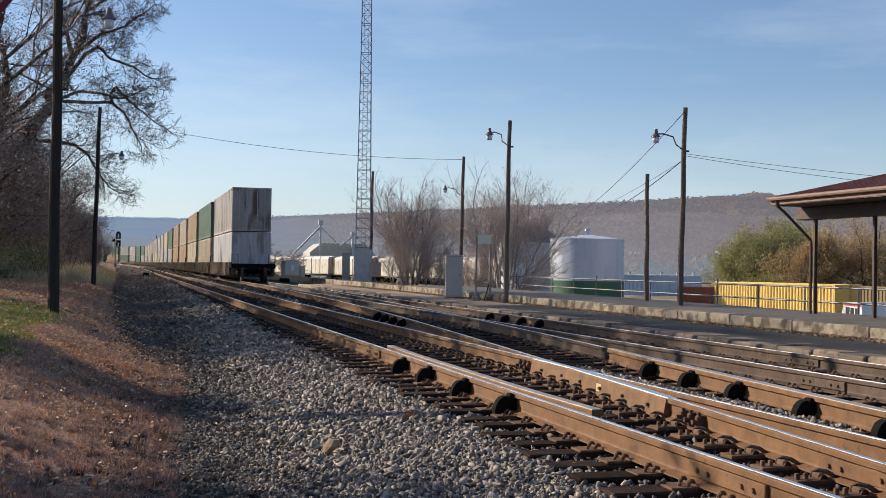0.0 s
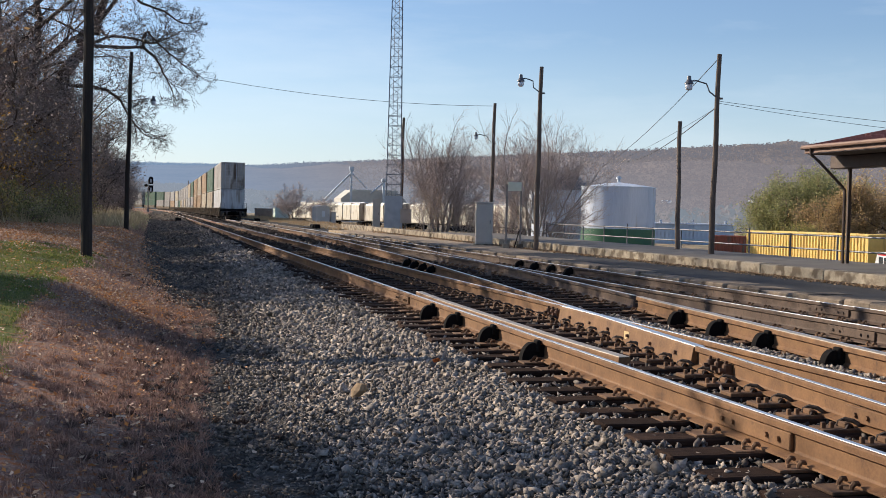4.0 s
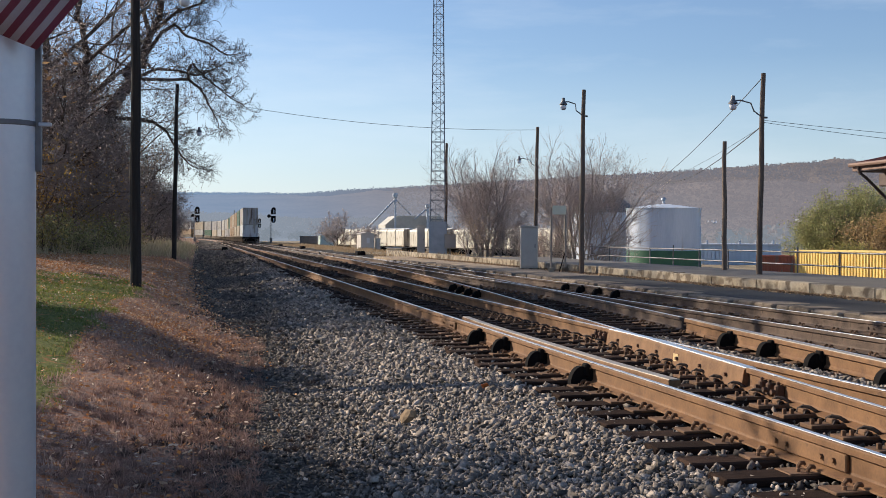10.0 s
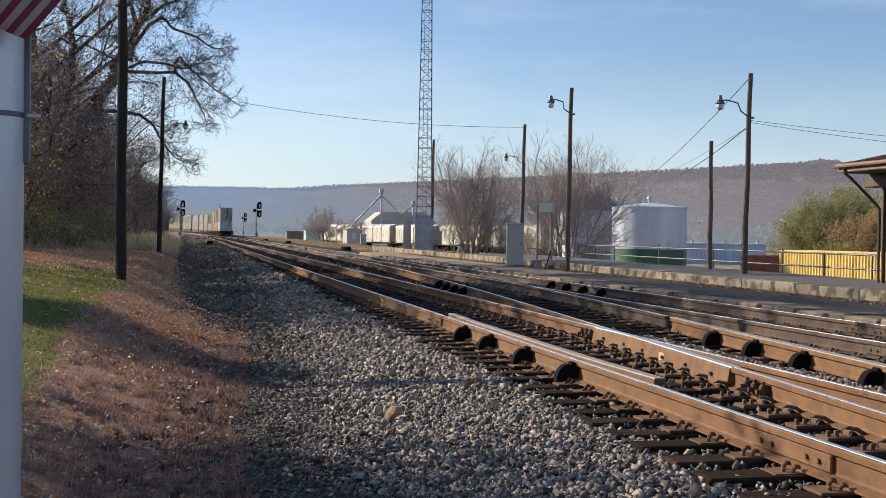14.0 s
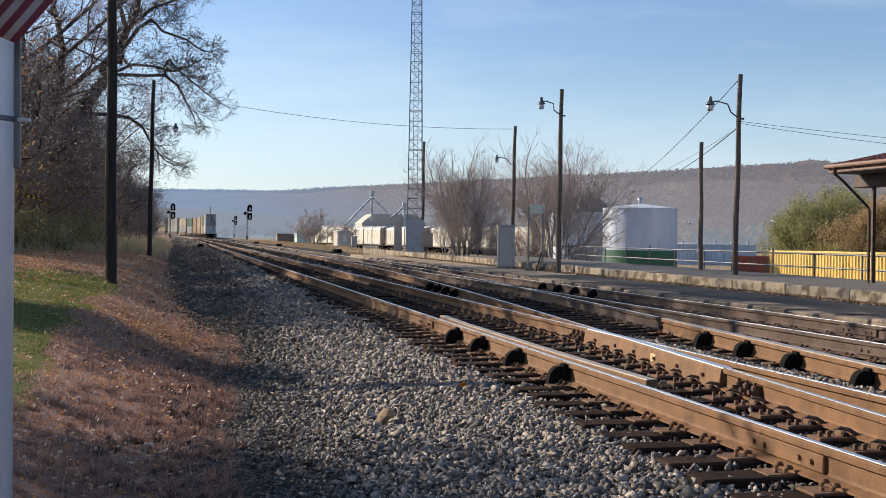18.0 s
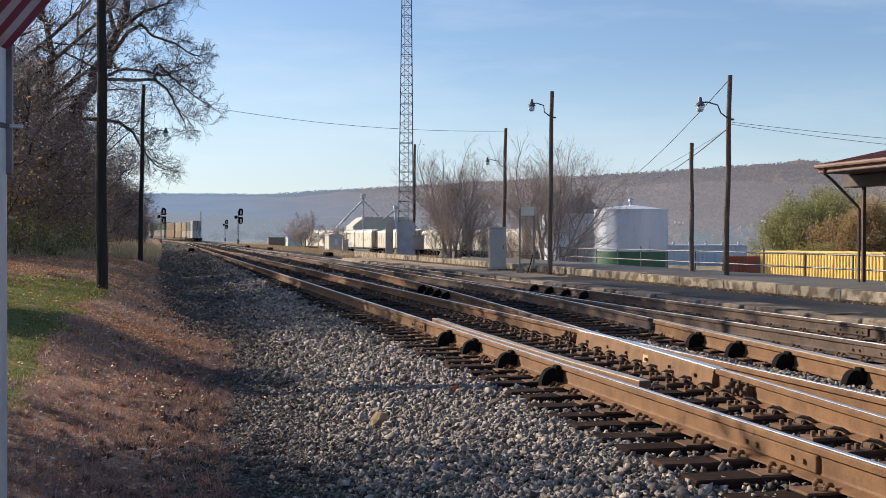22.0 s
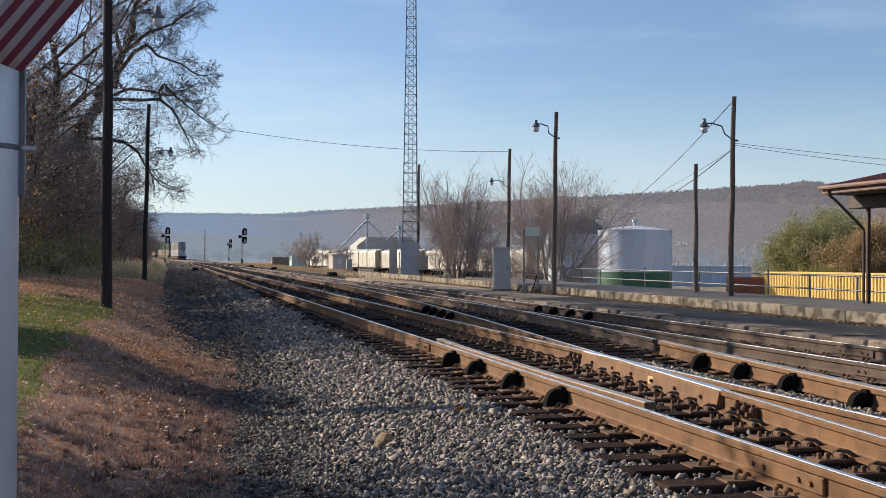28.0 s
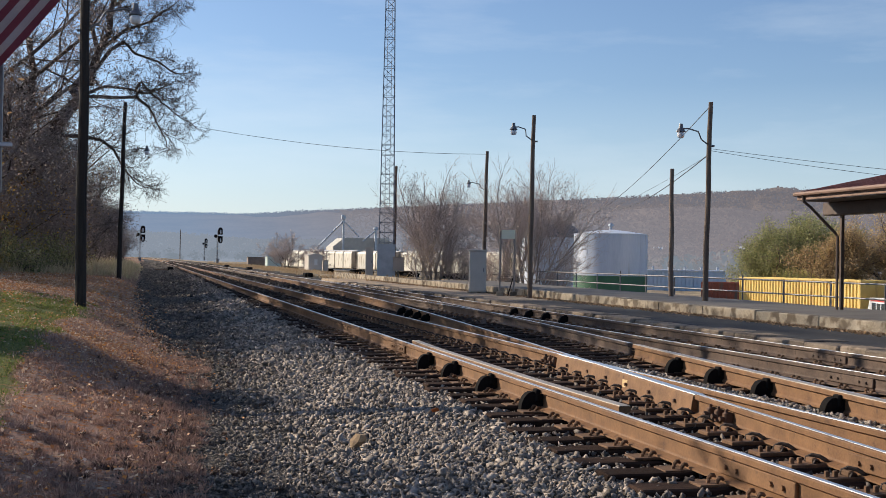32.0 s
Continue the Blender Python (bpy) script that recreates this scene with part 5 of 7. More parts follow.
# ---------------------------------------------------------------- trees
def grow(seed, height, radius, spread=0.9, up=0.35, levels=5, stems=1, first=0.25, lean=(0, 0), split=(3, 5), droop=0.0, thin=0.62, limbs=(), wobble=1.0):
    """Bare tree: returns thick and fine branch shapes and the twig ends."""
    r = random.Random(seed)
    thick, fine, ends = Shape(), Shape(), []

    def branch(p, d, length, rad, level):
        steps = 5 if level < 2 else (4 if level < 4 else 3)
        pts, q, dd = [p], p, d.normalized()
        for k in range(steps):
            wob = Vector((r.gauss(0, 1), r.gauss(0, 1), r.gauss(0, 0.7))) * (0.13 if level < 2 else 0.24) * wobble
            dd = (dd + wob + Vector((0, 0, up * 0.12 - droop * level * 0.03))).normalized()
            q = q + dd * length / steps
            pts.append(q)
        tip = rad * (0.6 if level < levels - 1 else 0.35)
        radii = [rad + (tip - rad) * k / steps for k in range(steps + 1)]
        (thick if level < (3 if levels > 4 else 2) else fine).tube(pts, radii, 8 if level == 0 else (6 if level == 1 else (4 if level < 3 else 3)), caps=False)
        if level >= levels - 2:
            ends.extend(pts[1:])
        if level >= levels - 1:
            return
        if level == 0 and limbs:
            for f, dx, dy, dz in limbs:
                i = min(steps - 1, int(f * steps))
                b = pts[i].lerp(pts[i + 1], f * steps - i)
                v = Vector((dx, dy, dz))
                branch(b, v, v.length, rad * (0.5 - 0.25 * f), 1)
        kids = r.randint(*split) + (1 if level == 0 else 0)
        for k in range(kids):
            f = first + (1 - first) * (k + r.random()) / kids if level == 0 else 0.2 + 0.8 * (k + r.random()) / kids
            i = min(steps - 1, int(f * steps))
            b = pts[i].lerp(pts[i + 1], f * steps - i)
            ax = (pts[i + 1] - pts[i]).normalized()
            side = Vector((r.gauss(0, 1), r.gauss(0, 1), r.gauss(0, 0.5)))
            side = (side - ax * side.dot(ax)).normalized()
            nd = (ax * (1 - spread * 0.55) + side * spread + Vector((0, 0, up * 0.5))).normalized()
            branch(b, nd, length * thin * r.uniform(0.75, 1.15), max(0.006, tip * r.uniform(0.5, 0.8) if level else rad * r.uniform(0.35, 0.55)), level + 1)
        branch(pts[-1], dd, length * thin * r.uniform(0.8, 1.1), tip * 0.95, level + 1)

    for k in range(stems):
        a = 2 * math.pi * k / max(1, stems) + r.random()
        o = Vector((math.cos(a), math.sin(a), 0)) * (0.25 if stems > 1 else 0)
        tilt = Vector((math.cos(a) * 0.35, math.sin(a) * 0.35, 1)) if stems > 1 else Vector((lean[0], lean[1], 1))
        branch(o + Vector((0, 0, -0.3)), tilt, height * 0.45 * r.uniform(0.85, 1.1), radius * r.uniform(0.8, 1.1), 0)
    return thick, fine, ends


def twig_haze(shape, ends, seed, count, length, width=0.006):
    """Very fine end twigs: slender slivers that spread from the outer branches."""
    r = random.Random(seed)
    mid = sum(ends, Vector()) / len(ends)
    for k in range(count):
        p = r.choice(ends)
        d = ((p - mid).normalized() * 0.6 + Vector((r.gauss(0, 1), r.gauss(0, 1), r.gauss(0, 0.9)))).normalized() * length * r.uniform(0.4, 1.2)
        w = d.cross(Vector((r.gauss(0, 1), r.gauss(0, 1), r.gauss(0, 1)))).normalized() * width
        b = p + d * 0.55 + w * r.uniform(-6, 6)
        shape.add([p - w, p + w, b + w * 0.8, p + d, b - w * 0.8], [(0, 1, 2, 3, 4)])


def leaf_cloud(ends, seed, count, size, spread=0.25):
    """Leaves scattered round branch ends: slim diamonds turned at random."""
    r = np.random.default_rng(seed)
    e = np.array([tuple(p) for p in ends])
    p = e[r.integers(0, len(e), count)] + r.normal(size=(count, 3)) * spread
    a = r.normal(size=(count, 3))
    a *= (size * r.uniform(0.6, 1.3, count) / np.linalg.norm(a, axis=1))[:, None]
    b = np.cross(a, r.normal(size=(count, 3)))
    b *= (size * 0.5 / np.linalg.norm(b, axis=1))[:, None]
    s = Shape()
    s.v = np.stack([p - a, p + b, p + a, p - b], 1).reshape(-1, 3).tolist()
    s.f = np.arange(4 * count).reshape(-1, 4).tolist()
    s.mi = [0] * count
    return s


LEAF_OCHRE = ramp_material("ochre_autumn_leaves", [(0.16, 0.08, 0.03), (0.4, 0.23, 0.05), (0.55, 0.36, 0.08), (0.22, 0.14, 0.05)], translucent=0.5)
LEAF_GREEN = ramp_material("fading_green_leaves", [(0.17, 0.19, 0.09), (0.27, 0.285, 0.13), (0.44, 0.42, 0.2), (0.32, 0.31, 0.14)], translucent=0.45)
LEAF_LIME = ramp_material("yellow_green_leaves", [(0.26, 0.25, 0.09), (0.36, 0.33, 0.11), (0.45, 0.4, 0.15), (0.3, 0.26, 0.1)], translucent=0.35)
LEAF_BROWN = ramp_material("brown_autumn_leaves", [(0.19, 0.11, 0.065), (0.34, 0.21, 0.11), (0.43, 0.27, 0.14), (0.23, 0.17, 0.085)], translucent=0.5)


def bare_tree(x, y, seed, height, radius, label, leaves=None, group="trees", haze=(3500, 0.7), twig=None, bark=None, **kw):
    thick, fine, ends = grow(seed, height, radius, **kw)
    twig_haze(fine, ends, seed, *haze)
    t = thing("tree", pose(x, y, float(ground_z(x, y))), label, "tree", group)
    part("trunk", thick, bark or BARK, t)
    part("twig_crown", fine, twig or TWIG, t, "fine bare twigs")
    if leaves:
        mat, count, size, spread = leaves
        tagged(part("leaves", leaf_cloud(ends, seed, count, size, spread), mat, t, "sparse autumn leaves"), kind="stuff")
    return t


LEAF_GOLD = ramp_material("tan_gold_leaves", [(0.32, 0.22, 0.12), (0.48, 0.34, 0.17), (0.6, 0.45, 0.25), (0.4, 0.31, 0.16)], translucent=0.5)
LEAF_DULL = ramp_material("dull_dark_leaves", [(0.17, 0.138, 0.13), (0.28, 0.225, 0.2), (0.5, 0.42, 0.37), (0.23, 0.19, 0.168)], translucent=0.5)
LEAF_DARK = ramp_material("grey_thicket_leaves", [(0.07, 0.062, 0.062), (0.12, 0.105, 0.1), (0.22, 0.19, 0.175), (0.1, 0.088, 0.084)], translucent=0.3)


def limbed_tree(x, y, seed, limbs, label, leaves, twig_count):
    """A spreading tree: limbs drawn as (radius at root, at tip, points), each set with arching side branches."""
    r = random.Random(seed)
    thick, fine, ends = Shape(), Shape(), []

    def shoot(p, d, length, rad, level):
        steps = 6 if level < 2 else 4
        pts, q, dd = [p], p, d.normalized()
        sway = Vector((r.gauss(0, 1), r.gauss(0, 1), r.gauss(0, 1))) * 0.16
        for k in range(steps):
            dd = (dd + sway + Vector((r.gauss(0, 1), r.gauss(0, 1), r.gauss(0, 1))) * 0.15 + Vector((0, 0, 0.06 - 0.13 * k / steps))).normalized()
            q = q + dd * length / steps
            pts.append(q)
        (thick if level < 2 else fine).tube(pts, [rad + (rad * 0.35 - rad) * k / steps for k in range(steps + 1)], 5 if level < 2 else 3, caps=False)
        if level >= 2:
            ends.extend(pts[2:])
        if level >= 3:
            return
        kids = (6, 5, 4)[level]
        for k in range(kids):
            f = 0.18 + 0.8 * (k + r.random()) / kids
            i = min(steps - 1, int(f * steps))
            b, ax = pts[i].lerp(pts[i + 1], f * steps - i), (pts[i + 1] - pts[i]).normalized()
            side = Vector((r.gauss(0, 1), r.gauss(0, 0.7), r.gauss(0, 1)))
            side = (side - ax * side.dot(ax)).normalized()
            shoot(b, ax * 0.8 + side * 0.75, length * r.uniform(0.58, 0.85) * (1 - 0.25 * f), max(0.008, rad * 0.5 * (1 - 0.5 * f)), level + 1)

    for r0, r1, sprouts, pts in limbs:
        sprouts = sprouts * 3 // 2
        off = 0.0 if r0 > 0.4 else r.uniform(-0.5, 0.5)
        raw = [Vector((px, off * min(1, k), pz)) for k, (px, pz) in enumerate(pts)]
        path = []
        for k in range(len(raw) - 1):
            path += [raw[k].lerp(raw[k + 1], j / 3) + Vector((r.gauss(0, 1), r.gauss(0, 2), r.gauss(0, 1))) * r1 * 0.5 for j in range(3)]
        path.append(raw[-1])
        n = len(path)
        thick.tube(path, [r0 + (r1 - r0) * k / (n - 1) for k in range(n)], 9, caps=False)
        for k in range(sprouts):
            f = 0.22 + 0.78 * (k + r.random()) / sprouts
            i = min(n - 2, int(f * (n - 1)))
            ax = (path[i + 1] - path[i]).normalized()
            out = (path[i] - Vector((-0.6, 0, 7.4))).normalized()
            side = Vector((r.gauss(0, 1), r.gauss(0, 1.2), r.gauss(0, 1)))
            side = (side - ax * side.dot(ax)).normalized()
            shoot(path[i], ax * 0.45 + side * 0.75 + out * 0.7, r.uniform(0.8, 1.5), r1 * 0.55 + 0.006, 0 if k % 2 else 1)
        shoot(path[-1], path[-1] - path[-2], r.uniform(0.8, 1.3), r1, 0)
    twig_haze(fine, ends, seed, twig_count, 0.35, 0.0045)
    t = thing("tree", pose(x, y, 0), label, "tree", "trees")
    part("trunk", thick, BARK, t)
    part("twig_crown", fine, BARK_FINE, t, "fine arching bare twigs")
    tagged(part("leaves", leaf_cloud(ends, seed, leaves[1], leaves[2], leaves[3]), leaves[0], t, "few clinging leaves"), kind="stuff")
    return t


BARK_FINE = material("dark_twig_bark", (0.05, 0.04, 0.036), (0.13, 0.1, 0.085), 0.9, 0, 5, 40, 0, 0.01)
# limbs in metres from the foot at the left of the trunk, x along and z up
limbed_tree(-4.2, 55, 17, [
    (0.42, 0.2, 2, [(-3.2, 0.4), (-2.3, 3.4), (-1.4, 5.5), (-0.4, 6.2), (0.3, 7.15), (0.95, 8.15), (1.45, 9.1), (1.5, 9.25)]),
    (0.19, 0.07, 9, [(1.45, 9.1), (1.95, 10.4), (2.25, 11.1), (2.45, 12.4), (2.9, 14.2), (3.2, 15.6)]),
    (0.1, 0.03, 9, [(1.45, 9.1), (2.4, 10.4), (2.95, 10.8), (3.5, 10.3), (4.5, 10.0), (5.3, 9.5)]),
    (0.085, 0.025, 9, [(1.1, 8.3), (2.6, 8.3), (3.55, 8.36), (3.6, 8.9), (3.75, 9.1), (4.3, 8.5), (4.9, 8.05), (5.5, 7.55)]),
    (0.08, 0.03, 6, [(1.2, 8.4), (2.2, 8.85), (3.15, 8.8), (3.95, 8.6), (4.7, 8.9)]),
    (0.07, 0.025, 6, [(3.55, 8.36), (4.1, 8.0), (4.5, 7.3), (4.85, 6.6)]),
    (0.1, 0.03, 8, [(0.1, 6.5), (1.1, 6.5), (2.0, 6.4), (2.6, 5.95), (3.0, 5.2), (3.5, 4.6)]),
    (0.09, 0.03, 9, [(1.95, 10.4), (3.0, 11.4), (4.1, 11.9), (5.0, 12.6)]),
    (0.08, 0.03, 8, [(2.45, 12.4), (3.4, 13.2), (4.4, 13.8), (5.0, 14.4)]),
    (0.12, 0.05, 8, [(1.9, 10.2), (1.5, 11.6), (1.0, 13.0), (0.6, 14.6)]),
    (0.2, 0.09, 9, [(-2.0, 4.0), (-1.2, 6.8), (-0.95, 8.0), (-0.85, 9.3), (-1.1, 10.3), (-1.3, 11.2), (-1.0, 13.0)]),
    (0.08, 0.03, 6, [(-1.0, 7.6), (-2.0, 7.2), (-3.2, 7.0), (-4.4, 7.3)]),
], "large bare spreading tree with arching limbs on the bank", (LEAF_DULL, 900, 0.03, 0.12), 1200)
bare_tree(-7.0, 51, 12, 18, 0.28, "bare woodland tree with yellow-ochre leaves on the bank", (LEAF_DULL, 6500, 0.06, 0.4), lean=(0.1, 0), levels=5, split=(3, 4), haze=(9000, 0.5), twig=TWIG_DARK)
# those at y 40 and 44 stand mostly out of view, added to shade rails
for k, (x, y, h) in enumerate([(-5.5, 66, 11), (-8.2, 60, 17), (-4.5, 80, 9), (-8, 74, 12), (-4.0, 96, 8), (-7, 90, 10), (-4.2, 115, 7.5), (-7.5, 112, 9), (-5.5, 135, 8), (-6.3, 57, 11), (-8.6, 54, 17), (-7.2, 64, 10), (-6.2, 72, 9), (-5.4, 86, 8), (-9.6, 66, 13), (-5.6, 49, 8), (-7.4, 44, 10), (-7.2, 40, 9), (-7.0, 47.5, 9)]):
    bare_tree(x, y, 20 + k, h, 0.17, "bare woodland tree among undergrowth on the bank", (LEAF_DARK if y > 62 else (LEAF_DULL, LEAF_DULL, LEAF_OCHRE, LEAF_DULL, LEAF_BROWN)[k % 5], 4200, 0.06, 0.5), "woodland trees", levels=5, split=(3, 4), first=0.12, haze=(4200, 0.5, 0.008), twig=TWIG_DARK)
bare_tree(17.5, 71.5, 51, 7.6, 0.07, "bare multi-stemmed tree beside the track-side pole", (LEAF_DULL, 1600, 0.035, 0.12), "track-side trees", haze=(2500, 0.28, 0.007), bark=BARK_PALE, stems=9, levels=5, up=0.3, spread=0.62, split=(4, 5), first=0.15, thin=0.6, wobble=0.55, twig=TWIG_PALE)
bare_tree(19.7, 59, 52, 8.2, 0.06, "bare multi-stemmed tree with reddish twigs behind the platform", (LEAF_DULL, 400, 0.03, 0.12), "track-side trees", haze=(2500, 0.28, 0.006), bark=BARK_PALE, stems=10, levels=5, up=0.35, spread=0.64, split=(4, 5), first=0.15, thin=0.6, wobble=0.55, twig=TWIG_PALE)
for k, (x, y, h) in enumerate([(16.4, 70.5, 3.4), (18.4, 70, 4.2), (19.6, 71, 3.6), (20.8, 58.5, 3.2), (18.6, 62, 3.2)]):
    bare_tree(x, y, 90 + k, h, 0.03, "low bare brush under the track-side trees", (LEAF_GOLD if k == 0 else LEAF_DULL, 500 if k == 0 else 150, 0.035, 0.12), "track-side brush", haze=(500, 0.3), bark=BARK_PALE, stems=8, levels=4, up=0.4, spread=0.7, split=(3, 4), wobble=0.6, twig=TWIG_PALE)
bare_tree(20.3, 178, 53, 6.4, 0.1, "small bare tree in the yard beyond the tracks", None, "yard trees", stems=3, levels=5, spread=0.75, up=0.3, split=(3, 5), wobble=0.6, haze=(5000, 0.5, 0.016), twig=TWIG_PALE)
bare_tree(25.7, 184, 54, 6.2, 0.1, "small bare tree in the yard beyond the tracks", None, "yard trees", stems=3, levels=5, spread=0.75, up=0.3, split=(3, 5), wobble=0.6, haze=(5000, 0.5, 0.016), twig=TWIG_PALE)
bare_tree(57.4, 99, 61, 8.2, 0.16, "broad tree still holding green leaves behind the yellow containers", (LEAF_GREEN, 30000, 0.1, 0.36), "yard trees", stems=5, levels=5, split=(3, 4), spread=0.85, up=0.3)
bare_tree(60.0, 98, 64, 9.4, 0.16, "tall tree still holding dark green leaves behind the yellow containers", (LEAF_GREEN, 30000, 0.1, 0.36), "yard trees", stems=4, levels=5, split=(3, 4), spread=0.75, up=0.4)
bare_tree(53.1, 89, 65, 3.6, 0.1, "low shrub with yellow-green leaves behind the yellow containers", (LEAF_LIME, 11000, 0.09, 0.3), "yard trees", stems=5, levels=4, split=(3, 5), spread=0.85, up=0.3)
bare_tree(58.6, 91, 62, 8.4, 0.16, "broad tree with brown-gold leaves behind the yellow containers", (LEAF_GOLD, 26000, 0.095, 0.4), "yard trees", stems=5, levels=5, split=(3, 4), spread=0.85, up=0.3)
bare_tree(62.5, 88, 63, 8.4, 0.16, "tree with thin brown leaves behind the yellow containers", (LEAF_GOLD, 16000, 0.09, 0.4), "yard trees", stems=5, levels=5, split=(3, 4), spread=0.85, up=0.3)
bare_tree(62, 72, 66, 6.8, 0.12, "bare grey tree beyond the parked van", (LEAF_DULL, 3000, 0.05, 0.3), "yard trees", stems=4, levels=5, split=(3, 4), haze=(5000, 0.5, 0.012), twig=TWIG_PALE)


# unseen trees and one pole added at the left to shade the near ground
for k, (x, y, h, n) in enumerate([(-13, 36, 14, 3000), (-9.5, 38, 14, 2500), (-11.5, 40.5, 15, 3000), (-17, 42, 17, 3500)]):
    bare_tree(x, y, 80 + k, h, 0.22, "unseen woodland tree with brown leaves, added to shade the ground", (LEAF_BROWN, n, 0.13, 0.6), "woodland trees", levels=4, split=(3, 4), first=0.8, haze=(1500, 0.8))
bare_tree(-9.2, 16.4, 88, 12.5, 0.12, "unseen young tree with brown leaves, added to shade the near ground", (LEAF_BROWN, 1100, 0.1, 0.5), "woodland trees", levels=4, split=(2, 3), first=0.95, thin=0.34, haze=(600, 0.5), limbs=[(0.98, 1.4 * math.cos(q), 1.4 * math.sin(q), 0.5) for q in range(6)])
bare_tree(-8.2, 14.3, 91, 9.4, 0.1, "unseen young tree with brown leaves, added to shade the near ground", (LEAF_BROWN, 700, 0.1, 0.5), "woodland trees", levels=4, split=(2, 3), first=0.95, thin=0.34, haze=(600, 0.5), limbs=[(0.98, 1.4 * math.cos(q), 1.4 * math.sin(q), 0.4) for q in range(6)])
bare_tree(-7.2, 19.0, 89, 5.6, 0.3, "unseen thick-trunked small tree with brown leaves, added to shade the bank", (LEAF_BROWN, 2000, 0.1, 0.3), "woodland trees", levels=4, split=(2, 3), first=0.9, thin=0.34, haze=(600, 0.4), limbs=[(0.98, 0.8 * math.cos(q), 0.8 * math.sin(q), 0.3) for q in range(6)])
light_pole(-5.6, 17.9, 0.3, 4.6, 0.16, 0.0, None, "unseen plain wooden pole added to cast a shadow line")


# ---------------------------------------------------------------- undergrowth
def thicket():
    """Tangled shrubs along the foot of the wood."""
    r = random.Random(31)
    for k in range(26):
        y = 38 + k * 3.6 + r.uniform(-1, 1)
        x = float(np.interp(y, [38, 60, 110, 135], [-7.0, -6.0, -3.2, -4.0])) + r.uniform(-0.8, 0.8)
        thick, fine, ends = grow(300 + k, r.uniform(3.2, 5.5), 0.05, spread=0.9, up=0.5, levels=4, stems=4, split=(2, 3))
        t = thing("shrub", pose(x, y, float(ground_z(x, y))), "tangled brown shrub at the foot of the wood", "shrub", "undergrowth")
        part("stem", thick, BARK, t)
        twig_haze(fine, ends, k, 1500, 0.6, 0.007)
        part("twig_crown", fine, TWIG_DARK, t)
        tagged(part("leaves", leaf_cloud(ends, k, 1500, 0.06, 0.4), r.choice([LEAF_BROWN, LEAF_OCHRE, LEAF_DULL, LEAF_OLIVE, LEAF_OCHRE] if y < 52 else [LEAF_DARK, LEAF_DARK, LEAF_DULL, LEAF_DARK]), t), kind="stuff")


def low_bushes():
    """Low leafy growth and brambles before the wood."""
    r = random.Random(77)
    for k in range(12):
        y = 37 + k * 1.7 + r.uniform(-0.5, 0.5)
        x = float(np.interp(y, [37, 60], [-5.4, -3.4])) + r.uniform(-1.2, 0.5)
        thick, fine, ends = grow(500 + k, r.uniform(1.3, 2.2), 0.03, spread=0.95, up=0.3, levels=4, stems=6, split=(2, 3))
        t = thing("bramble_bush", pose(x, y, float(ground_z(x, y))), "low bramble bush with dull green leaves before the wood", "bush", "bramble bushes")
        part("stem", thick, BARK, t)
        part("twig_crown", fine, TWIG_DARK, t)
        tagged(part("leaves", leaf_cloud(ends, k, 1500, 0.055, 0.16), (LEAF_BUSH, LEAF_OLIVE)[k % 3 == 2], t), kind="stuff")


LEAF_BUSH = ramp_material("dull_bramble_leaves", [(0.1, 0.12, 0.06), (0.2, 0.22, 0.1), (0.38, 0.36, 0.2), (0.15, 0.16, 0.07)], translucent=0.4)
LEAF_OLIVE = ramp_material("olive_leaves", [(0.14, 0.125, 0.06), (0.25, 0.22, 0.09), (0.42, 0.35, 0.14), (0.2, 0.15, 0.08)], translucent=0.4)
thicket()
low_bushes()


def soft_mesh(name, verts, faces, mat, label, category):
    me = bpy.data.meshes.new(name)
    nv, nf, k = len(verts), len(faces), faces.shape[1]
    me.vertices.add(nv)
    me.vertices.foreach_set("co", verts.astype(np.float32).reshape(-1))
    me.loops.add(nf * k)
    me.loops.foreach_set("vertex_index", faces.astype(np.int32).reshape(-1))
    me.polygons.add(nf)
    me.polygons.foreach_set("loop_start", np.arange(0, nf * k, k, dtype=np.int32))
    me.polygons.foreach_set("loop_total", np.full(nf, k, dtype=np.int32))
    me.materials.append(mat)
    me.update(calc_edges=True)
    me.validate()
    return tagged(new(name, me), label, category, kind="stuff")


def random_turns(rng, n):
    q = rng.normal(size=(n, 4))
    q /= np.linalg.norm(q, axis=1)[:, None]
    w, x, y, z = q.T
    return np.stack([1 - 2 * (y * y + z * z), 2 * (x * y - z * w), 2 * (x * z + y * w), 2 * (x * y + z * w), 1 - 2 * (x * x + z * z), 2 * (y * z - x * w), 2 * (x * z - y * w), 2 * (y * z + x * w), 1 - 2 * (x * x + y * y)], -1).reshape(n, 3, 3)


